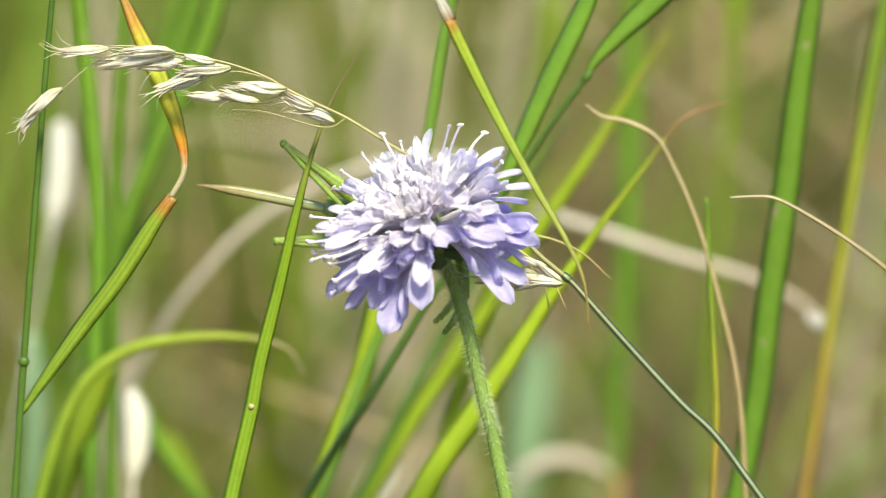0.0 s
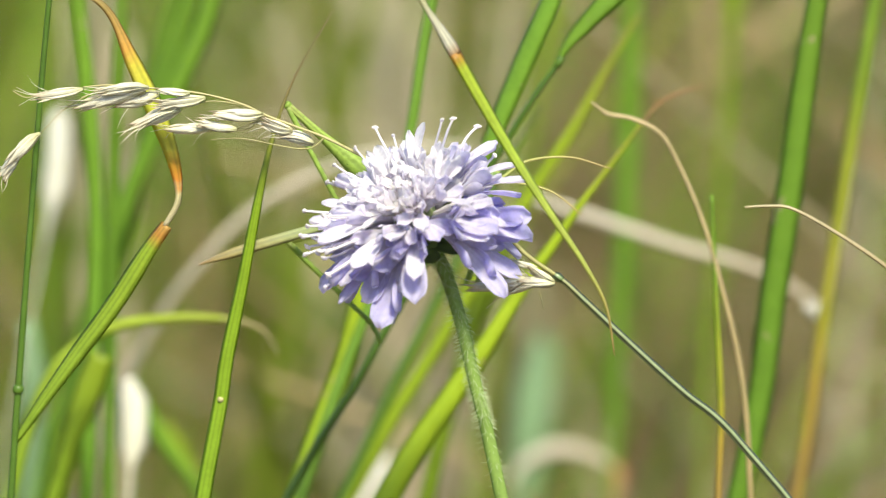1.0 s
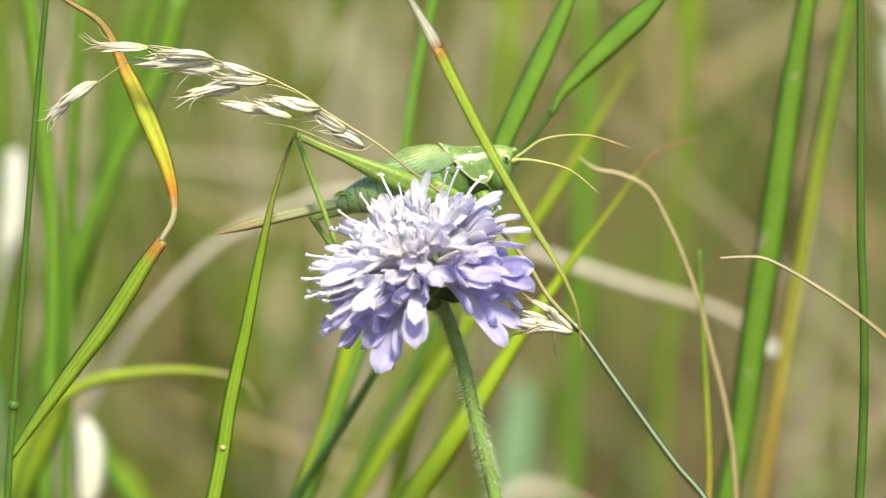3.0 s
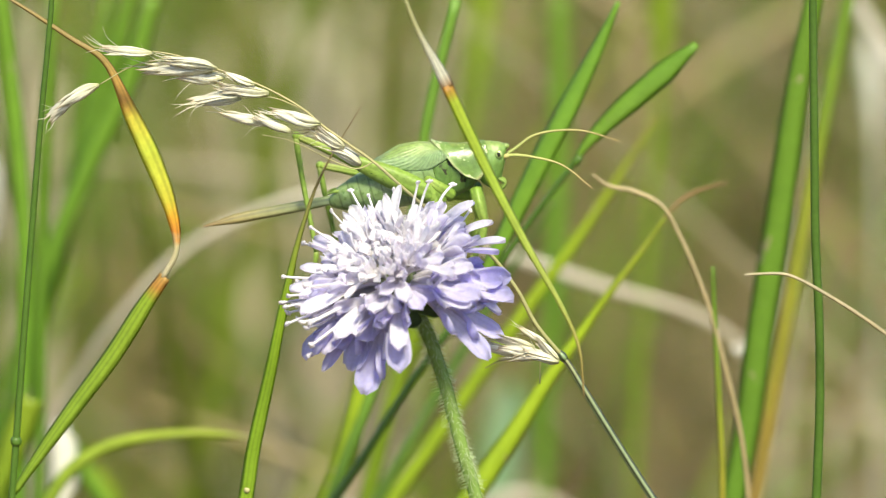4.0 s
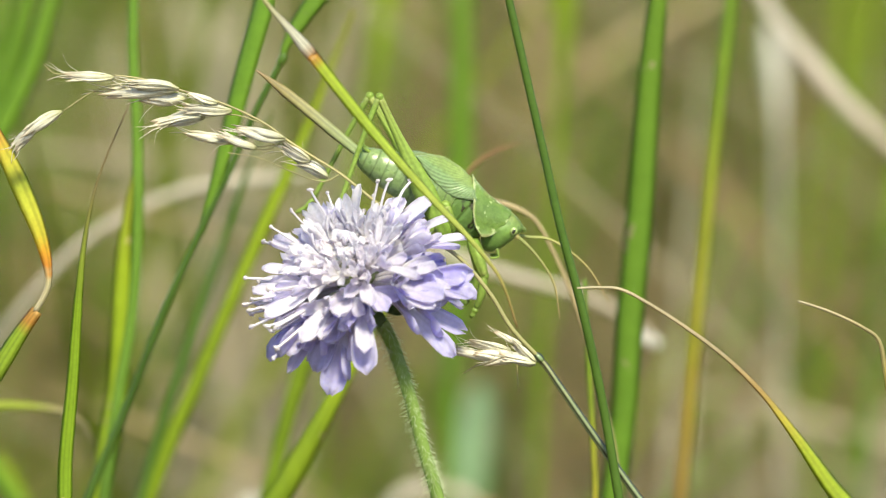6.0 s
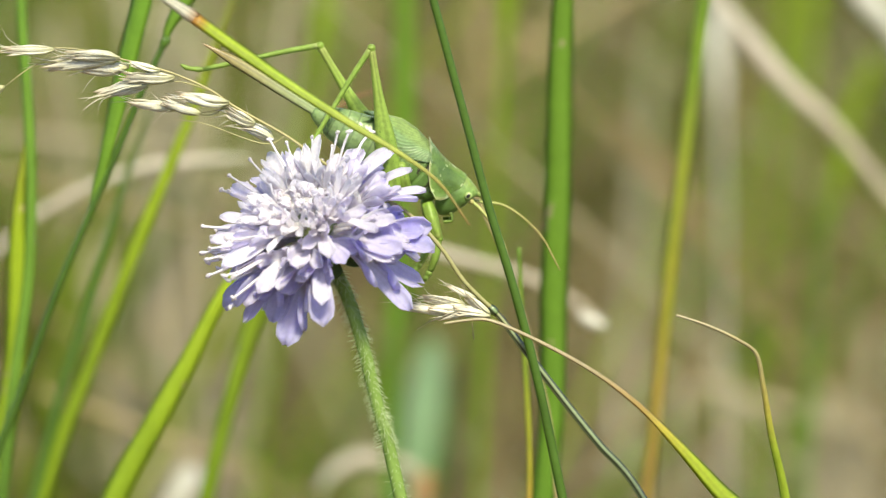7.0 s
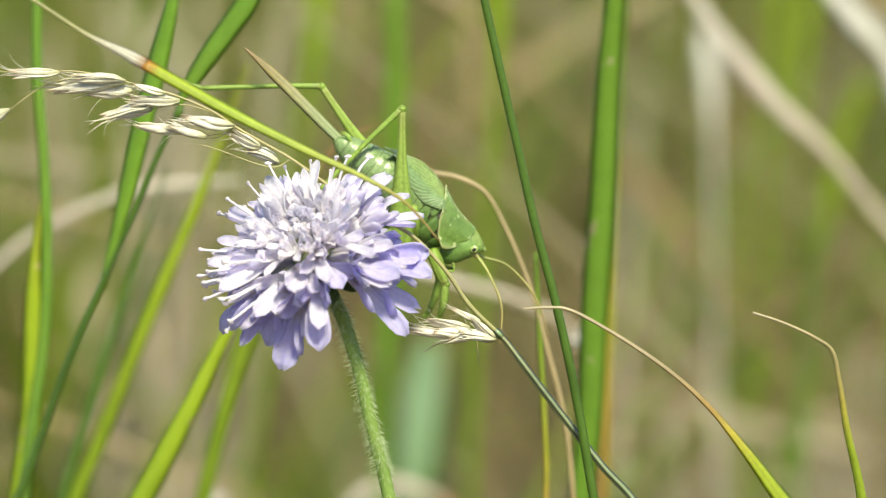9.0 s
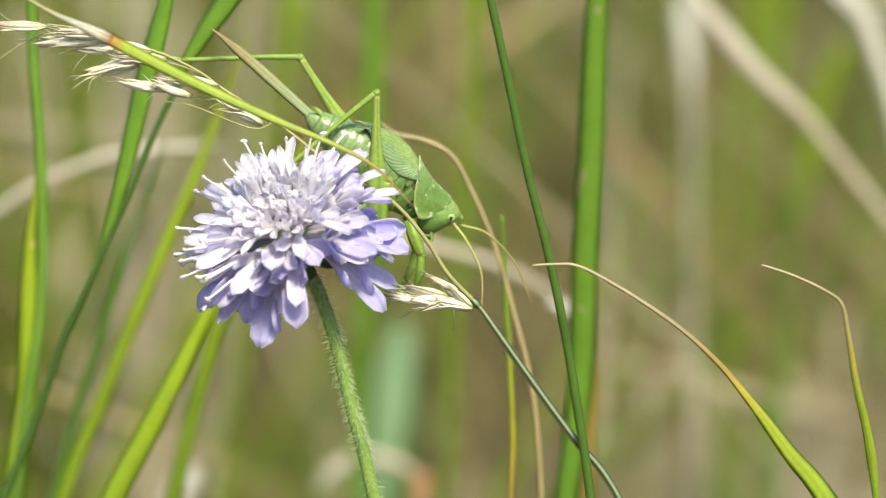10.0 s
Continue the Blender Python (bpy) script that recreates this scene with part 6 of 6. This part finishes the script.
    walk(swaying["lstem"], [(0, pose(-0.0521, 0.0120, 0.3706, 0, 2.2, 0)), (0.5, pose(-0.0514, 0.0120, 0.3669, 0, 1.9, 0)), (1, pose(-0.0567, 0.0119, 0.3699, 0, 0.0, 0)), (1.5, pose(-0.0571, 0.0120, 0.3715, 0, -0.3, 0)), (2, pose(-0.0574, 0.0119, 0.3677, 0, -0.1, 0)), (2.5, pose(-0.0549, 0.0119, 0.3709, 0, 0.1, 0)), (4, pose(-0.0412, 0.0119, 0.3621, 0, 0.5, 0)), (4.5, pose(-0.0505, 0.0121, 0.3728, 0, 0.4, 0)), (5, pose(-0.0524, 0.0121, 0.3677, 0, -0.2, 0)), (6.5, pose(-0.0613, 0.0124, 0.3574, 0, -8.0, 0)), (7, pose(-0.0708, 0.0127, 0.3579, 0, -7.5, 0)), (7.5, pose(-0.0715, 0.0126, 0.3543, 0, -7.4, 0)), (8, pose(-0.0718, 0.0123, 0.3542, 0, -7.4, 0)), (8.5, pose(-0.0705, 0.0116, 0.3619, 0, -7.4, 0)), (9, pose(-0.0693, 0.0118, 0.3628, 0, -7.4, 0)), (9.5, pose(-0.0693, 0.0126, 0.3574, 0, -7.4, 0)), (10, pose(-0.0678, 0.0125, 0.3570, 0, -7.4, 0))])
    walk(swaying["orange"], [(0, pose(-0.0650, 0.0120, 0.4046, 0, 0.0, 0)), (0.5, pose(-0.0600, 0.0120, 0.4010, 0, 0.0, 0)), (1, pose(-0.0656, 0.0119, 0.3982, 0, 0.0, 0)), (1.5, pose(-0.0639, 0.0120, 0.4051, 0, 0.0, 0)), (2, pose(-0.0642, 0.0119, 0.4002, 0, 0.0, 0)), (2.5, pose(-0.0622, 0.0119, 0.4042, 0, 0.0, 0)), (4, pose(-0.0546, 0.0119, 0.3968, 0, 0.0, 0)), (4.5, pose(-0.0537, 0.0121, 0.4029, 0, 0.0, 0)), (5, pose(-0.0569, 0.0121, 0.4002, 0, 0.0, 0)), (6.5, pose(-0.0632, 0.0124, 0.3870, 0, 0.0, 0)), (7, pose(-0.0713, 0.0127, 0.3894, 0, 0.0, 0)), (7.5, pose(-0.0701, 0.0126, 0.3867, 0, 0.0, 0)), (8, pose(-0.0703, 0.0123, 0.3866, 0, 0.0, 0)), (8.5, pose(-0.0710, 0.0116, 0.3941, 0, 0.0, 0)), (9, pose(-0.0697, 0.0118, 0.3950, 0, 0.0, 0)), (9.5, pose(-0.0679, 0.0125, 0.3897, 0, 0.0, 0)), (10, pose(-0.0664, 0.0124, 0.3893, 0, 0.0, 0))])
    walk(swaying["torn"], [(0, pose(-0.0197, -0.0120, 0.4369, 0, 34.5, 0)), (0.5, pose(-0.0134, -0.0120, 0.4333, 0, 36.2, 0)), (1, pose(-0.0185, -0.0120, 0.4298, 0, 30.8, 0)), (1.5, pose(-0.0197, -0.0120, 0.4404, 0, 37.7, 0)), (2, pose(-0.0191, -0.0120, 0.4341, 0, 35.8, 0)), (2.5, pose(-0.0170, -0.0120, 0.4390, 0, 33.2, 0)), (4, pose(-0.0087, -0.0120, 0.4314, 0, 35.0, 0)), (4.5, pose(-0.0066, -0.0120, 0.4356, 0, 35.3, 0)), (5, pose(-0.0085, -0.0120, 0.4341, 0, 30.9, 0)), (6.5, pose(-0.0194, -0.0119, 0.4350, 0, 14.4, 0)), (7, pose(-0.0238, -0.0118, 0.4372, 0, 6.0, 0)), (7.5, pose(-0.0239, -0.0117, 0.4369, 0, 5.4, 0)), (8, pose(-0.0247, -0.0118, 0.4352, 0, 6.4, 0)), (8.5, pose(-0.0285, -0.0121, 0.4346, 0, 1.7, 0)), (9, pose(-0.0303, -0.0121, 0.4337, 0, 0.0, 0)), (9.5, pose(-0.0297, -0.0116, 0.4379, 0, 5.2, 0)), (10, pose(-0.0323, -0.0117, 0.4320, 0, -2.2, 0))])
    walk(swaying["panicle"], [(0, pose(-0.0018, 0.0060, 0.3931, 0, -5.4, 0)), (0.5, pose(-0.0005, 0.0060, 0.3915, 0, -6.6, 0)), (1, pose(-0.0027, 0.0060, 0.3913, 0, -10.5, 0)), (1.5, pose(-0.0019, 0.0060, 0.3923, 0, -3.1, 0)), (2, pose(0.0037, 0.0060, 0.3893, 0, 0.7, 0)), (2.5, pose(0.0065, 0.0060, 0.3914, 0, 0.0, 0)), (4, pose(0.0092, 0.0060, 0.3854, 0, 4.6, 0)), (4.5, pose(0.0120, 0.0060, 0.3917, 0, 2.3, 0)), (5, pose(0.0122, 0.0060, 0.3882, 0, 1.7, 0)), (6.5, pose(0.0238, 0.0059, 0.3827, 0, 1.6, 0)), (7, pose(0.0227, 0.0058, 0.3878, 0, -1.0, 0)), (7.5, pose(0.0228, 0.0062, 0.3881, 0, 0.3, 0)), (8, pose(0.0238, 0.0064, 0.3865, 0, 3.4, 0)), (8.5, pose(0.0246, 0.0062, 0.3866, 0, 1.7, 0)), (9, pose(0.0249, 0.0061, 0.3876, 0, -0.9, 0)), (9.5, pose(0.0236, 0.0067, 0.3861, 0, 0.8, 0)), (10, pose(0.0247, 0.0065, 0.3868, 0, 1.2, 0))])
    walk(swaying["flower"], [(0, pose(-0.0219, 0.0000, 0.3980, 0, 3.1, 0)), (0.5, pose(-0.0211, 0.0000, 0.3963, 0, 3.6, 0)), (1, pose(-0.0226, -0.0000, 0.3972, 0, 2.9, 0)), (1.5, pose(-0.0228, 0.0000, 0.3982, 0, 2.2, 0)), (2, pose(-0.0193, -0.0000, 0.3944, 0, 3.9, 0)), (2.5, pose(-0.0165, -0.0000, 0.3966, 0, 3.3, 0)), (4, pose(-0.0144, -0.0000, 0.3941, 0, 1.2, 0)), (4.5, pose(-0.0142, 0.0000, 0.3982, 0, 0.0, 0)), (5, pose(-0.0139, 0.0000, 0.3943, 0, -0.9, 0)), (6.5, pose(-0.0022, 0.0000, 0.3912, 0, 2.0, 0)), (7, pose(-0.0029, 0.0001, 0.3958, 0, 2.3, 0)), (7.5, pose(-0.0031, 0.0003, 0.3964, 0, 2.5, 0)), (8, pose(-0.0018, 0.0004, 0.3951, 0, 2.6, 0)), (8.5, pose(-0.0014, 0.0000, 0.3951, 0, 2.4, 0)), (9, pose(-0.0020, -0.0000, 0.3955, 0, 3.0, 0)), (9.5, pose(-0.0031, 0.0006, 0.3942, 0, 3.3, 0)), (10, pose(-0.0022, 0.0004, 0.3935, 0, 2.4, 0))])
    walk(swaying["head"], [(0, pose(-0.0009, 0.0006, 0.0001, 20.0, -20.0, 0.0)), (0.5, pose(-0.0009, 0.0006, 0.0001, 20.0, -20.0, 0.0)), (1, pose(-0.0009, 0.0006, 0.0001, 20.0, -20.0, 0.0)), (1.5, pose(-0.0011, 0.0001, -0.0001, 14.0, -17.0, 0.0)), (2, pose(-0.0011, 0.0001, -0.0001, 14.0, -17.0, 0.0)), (2.5, pose(-0.0011, 0.0002, -0.0000, 15.0, -17.0, 0.0)), (4, pose(-0.0011, 0.0009, 0.0002, 25.0, -20.0, 0.0)), (4.5, pose(-0.0013, 0.0013, 0.0004, 27.0, -20.0, 0.0)), (5, pose(-0.0015, 0.0017, 0.0006, 28.0, -21.0, 0.0)), (6.5, pose(-0.0009, 0.0021, 0.0015, 28.0, -21.0, 0.0)), (7, pose(-0.0010, 0.0022, 0.0016, 29.0, -21.0, 0.0)), (7.5, pose(-0.0010, 0.0022, 0.0016, 29.0, -21.0, 0.0)), (8, pose(-0.0010, 0.0022, 0.0016, 29.0, -21.0, 0.0)), (8.5, pose(-0.0010, 0.0022, 0.0016, 29.0, -21.0, 0.0)), (9, pose(-0.0010, 0.0022, 0.0016, 29.0, -21.0, 0.0)), (9.5, pose(-0.0010, 0.0022, 0.0016, 29.0, -21.0, 0.0)), (10, pose(-0.0010, 0.0022, 0.0016, 29.0, -21.0, 0.0))])
    walk(swaying["cricket"], [(0, pose(-0.0125, 0.0160, 0.3977, 0, 8.5, 0)), (0.5, pose(-0.0117, 0.0160, 0.3975, 0, 1.4, 0)), (1, pose(-0.0134, 0.0160, 0.4053, 0, -17.0, 0)), (1.5, pose(-0.0116, 0.0160, 0.4135, 0, -17.6, 0)), (2, pose(-0.0085, 0.0160, 0.4134, 0, -18.7, 0)), (2.5, pose(-0.0050, 0.0160, 0.4143, 0, -16.4, 0)), (4, pose(-0.0006, 0.0160, 0.4165, 0, -17.2, 0)), (4.5, pose(0.0052, 0.0160, 0.4149, 0, 14.7, 0)), (5, pose(0.0072, 0.0160, 0.4097, 0, 23.3, 0)), (6.5, pose(0.0202, 0.0159, 0.4008, 0, 26.7, 0)), (7, pose(0.0192, 0.0159, 0.4046, 0, 27.8, 0)), (7.5, pose(0.0193, 0.0162, 0.4044, 0, 30.7, 0)), (8, pose(0.0214, 0.0164, 0.4021, 0, 39.1, 0)), (8.5, pose(0.0216, 0.0161, 0.4012, 0, 37.5, 0)), (9, pose(0.0215, 0.0161, 0.3995, 0, 38.0, 0)), (9.5, pose(0.0203, 0.0167, 0.3984, 0, 37.6, 0)), (10, pose(0.0213, 0.0165, 0.3988, 0, 35.1, 0))])
    walk(swaying["front_leg_near"], [(0, pose(-0.0054, 0, -0.0042, 0, 45.0, 0)), (1, pose(-0.0054, 0, -0.0042, 0, 50.0, 0)), (2, pose(-0.0054, 0, -0.0042, 0, 55.0, 0)), (2.5, pose(-0.0054, 0, -0.0042, 0, 58.0, 0)), (4, pose(-0.0054, 0, -0.0042, 0, 62.0, 0)), (4.5, pose(-0.0054, 0, -0.0042, 0, 34.0, 0)), (5, pose(-0.0054, 0, -0.0042, 0, 24.0, 0)), (6.5, pose(-0.0054, 0, -0.0042, 0, 14.0, 0)), (7, pose(-0.0054, 0, -0.0042, 0, 14.0, 0)), (7.5, pose(-0.0054, 0, -0.0042, 0, 10.0, 0)), (8, pose(-0.0054, 0, -0.0042, 0, 0.0, 0)), (8.5, pose(-0.0054, 0, -0.0042, 0, -4.0, 0)), (9, pose(-0.0054, 0, -0.0042, 0, 0.0, 0)), (9.5, pose(-0.0054, 0, -0.0042, 0, 4.0, 0)), (10, pose(-0.0054, 0, -0.0042, 0, 4.0, 0))])
    walk(swaying["front_leg_away"], [(0, pose(-0.0054, 0, -0.0042, 0, 53.0, 0)), (1, pose(-0.0054, 0, -0.0042, 0, 58.0, 0)), (2, pose(-0.0054, 0, -0.0042, 0, 63.0, 0)), (2.5, pose(-0.0054, 0, -0.0042, 0, 66.0, 0)), (4, pose(-0.0054, 0, -0.0042, 0, 70.0, 0)), (4.5, pose(-0.0054, 0, -0.0042, 0, 42.0, 0)), (5, pose(-0.0054, 0, -0.0042, 0, 32.0, 0)), (6.5, pose(-0.0054, 0, -0.0042, 0, 22.0, 0)), (7, pose(-0.0054, 0, -0.0042, 0, 22.0, 0)), (7.5, pose(-0.0054, 0, -0.0042, 0, 18.0, 0)), (8, pose(-0.0054, 0, -0.0042, 0, 8.0, 0)), (8.5, pose(-0.0054, 0, -0.0042, 0, 4.0, 0)), (9, pose(-0.0054, 0, -0.0042, 0, 8.0, 0)), (9.5, pose(-0.0054, 0, -0.0042, 0, 12.0, 0)), (10, pose(-0.0054, 0, -0.0042, 0, 12.0, 0))])
    walk(swaying["near_femur"], [(0, pose(-0.0174, -0.0036, 0.0001, 0.0, -61.3, 0)), (0.5, pose(-0.0175, -0.0036, 0.0015, 0.0, -49.3, 0)), (1, pose(-0.0164, -0.0036, 0.0029, 0.0, -30.6, 0)), (1.5, pose(-0.0175, -0.0036, 0.0008, 0.0, -55.2, 0)), (2, pose(-0.0146, -0.0036, -0.0010, 0.0, -48.3, 0)), (2.5, pose(-0.0149, -0.0036, -0.0008, 0.0, -49.1, 0)), (4, pose(-0.0140, -0.0036, -0.0015, 0.0, -48.7, 0)), (4.5, pose(-0.0139, -0.0036, -0.0016, 0.0, -42.5, 0)), (5, pose(-0.0130, -0.0036, -0.0022, 0.0, -69.2, 0)), (6.5, pose(-0.0126, -0.0036, -0.0031, 0.0, -38.8, 0)), (7, pose(-0.0126, -0.0036, -0.0032, 0.0, -35.8, 0)), (7.5, pose(-0.0120, -0.0036, -0.0039, 0.0, -37.8, 0)), (8, pose(-0.0110, -0.0036, -0.0043, 0.0, -47.7, 0)), (8.5, pose(-0.0116, -0.0036, -0.0041, 0.0, -42.0, 0)), (9, pose(-0.0105, -0.0036, -0.0060, 0.0, -37.1, 0)), (9.5, pose(-0.0107, -0.0036, -0.0057, 0.0, -36.5, 0)), (10, pose(-0.0096, -0.0036, -0.0076, 0.0, -34.6, 0))])
    walk(swaying["near_tibia"], [(0, pose(0, 0, 0.0215, 180.0, -9.9, 180.0)), (0.5, pose(0, 0, 0.0215, 180.0, -12.7, 180.0)), (1, pose(0, 0, 0.0215, 180.0, -20.6, 180.0)), (1.5, pose(0, 0, 0.0215, 180.0, -36.0, 180.0)), (2, pose(0, 0, 0.0215, 180.0, -45.7, 180.0)), (2.5, pose(0, 0, 0.0215, 180.0, -43.3, 180.0)), (4, pose(0, 0, 0.0215, 180.0, -56.2, 180.0)), (4.5, pose(0, 0, 0.0215, 180.0, -38.4, 180.0)), (5, pose(0, 0, 0.0215, 180.0, -51.4, 180.0)), (6.5, pose(0, 0, 0.0215, 180.0, -40.7, 180.0)), (7, pose(0, 0, 0.0215, 180.0, -39.6, 180.0)), (7.5, pose(0, 0, 0.0215, 180.0, -42.0, 180.0)), (8, pose(0, 0, 0.0215, 180.0, -44.1, 180.0)), (8.5, pose(0, 0, 0.0215, 180.0, -40.4, 180.0)), (9, pose(0, 0, 0.0215, 180.0, -44.1, 180.0)), (9.5, pose(0, 0, 0.0215, 180.0, -46.7, 180.0)), (10, pose(0, 0, 0.0215, 180.0, -49.2, 180.0))])
    walk(swaying["farleg_femur"], [(0, pose(-0.0142, 0.0036, -0.0023, -0.0, -102.0, 0)), (0.5, pose(-0.0141, 0.0036, -0.0023, -0.0, -109.6, 0)), (1, pose(-0.0131, 0.0036, -0.0021, -0.0, -86.4, 0)), (1.5, pose(-0.0166, 0.0036, -0.0021, -0.0, -90.1, 0)), (2, pose(-0.0127, 0.0036, -0.0021, -0.0, -88.0, 0)), (2.5, pose(-0.0126, 0.0036, -0.0021, -0.0, -88.0, 0)), (4, pose(-0.0096, 0.0036, -0.0042, -0.0, -61.7, 0)), (4.5, pose(-0.0139, 0.0036, -0.0016, -0.0, -43.5, 0)), (5, pose(-0.0120, 0.0036, -0.0029, -0.0, -61.5, 0)), (6.5, pose(-0.0131, 0.0036, -0.0023, -0.0, -54.1, 0)), (7, pose(-0.0140, 0.0036, -0.0017, -0.0, -57.7, 0)), (7.5, pose(-0.0140, 0.0036, -0.0017, -0.0, -59.9, 0)), (8, pose(-0.0139, 0.0036, -0.0019, -0.0, -66.9, 0)), (8.5, pose(-0.0139, 0.0036, -0.0019, -0.0, -65.7, 0)), (9, pose(-0.0148, 0.0036, -0.0016, -0.0, -71.5, 0)), (9.5, pose(-0.0146, 0.0036, -0.0017, -0.0, -71.2, 0)), (10, pose(-0.0147, 0.0036, -0.0015, -0.0, -67.0, 0))])
    walk(swaying["farleg_tibia"], [(0, pose(0, 0, 0.0215, 180.0, -7.7, 180.0)), (0.5, pose(0, 0, 0.0215, 180.0, -35.4, 180.0)), (1, pose(0, 0, 0.0215, 180.0, -58.4, 180.0)), (1.5, pose(0, 0, 0.0215, 180.0, -57.4, 180.0)), (2, pose(0, 0, 0.0215, 180.0, -73.0, 180.0)), (2.5, pose(0, 0, 0.0215, 180.0, -68.3, 180.0)), (4, pose(0, 0, 0.0215, 180.0, -66.3, 180.0)), (4.5, pose(0, 0, 0.0215, 180.0, -39.0, 180.0)), (5, pose(0, 0, 0.0215, 180.0, -57.3, 180.0)), (6.5, pose(0, 0, 0.0215, 180.0, -60.3, 180.0)), (7, pose(0, 0, 0.0215, 0.0, -71.8, 0.0)), (7.5, pose(0, 0, 0.0215, 0.0, -71.8, 0.0)), (8, pose(0, 0, 0.0215, 0.0, -66.8, 0.0)), (8.5, pose(0, 0, 0.0215, 0.0, -65.2, 0.0)), (9, pose(0, 0, 0.0215, 0.0, -57.3, 0.0)), (9.5, pose(0, 0, 0.0215, 0.0, -56.9, 0.0)), (10, pose(0, 0, 0.0215, 0.0, -59.5, 0.0))])
    walk(swaying["ovipositor"], [(0, pose(-0.0268, 0, 0.0004, 0, 1.4, 0)), (0.5, pose(-0.0268, 0, 0.0004, 0, -2.1, 0)), (1, pose(-0.0268, 0, 0.0004, 0, -0.9, 0)), (1.5, pose(-0.0268, 0, 0.0004, 0, -4.1, 0)), (2, pose(-0.0268, 0, 0.0004, 0, 4.3, 0)), (2.5, pose(-0.0268, 0, 0.0004, 0, 1.2, 0)), (4, pose(-0.0268, 0, 0.0004, 0, 5.0, 0)), (4.5, pose(-0.0268, 0, 0.0004, 0, 10.1, 0)), (5, pose(-0.0268, 0, 0.0004, 0, 19.6, 0)), (6.5, pose(-0.0268, 0, 0.0004, 0, 7.9, 0)), (7, pose(-0.0268, 0, 0.0004, 0, 3.5, 0)), (7.5, pose(-0.0268, 0, 0.0004, 0, 16.8, 0)), (8, pose(-0.0268, 0, 0.0004, 0, 24.0, 0)), (8.5, pose(-0.0268, 0, 0.0004, 0, 10.2, 0)), (9, pose(-0.0268, 0, 0.0004, 0, 6.5, 0)), (9.5, pose(-0.0268, 0, 0.0004, 0, 4.2, 0)), (10, pose(-0.0268, 0, 0.0004, 0, 6.5, 0))])


motions()
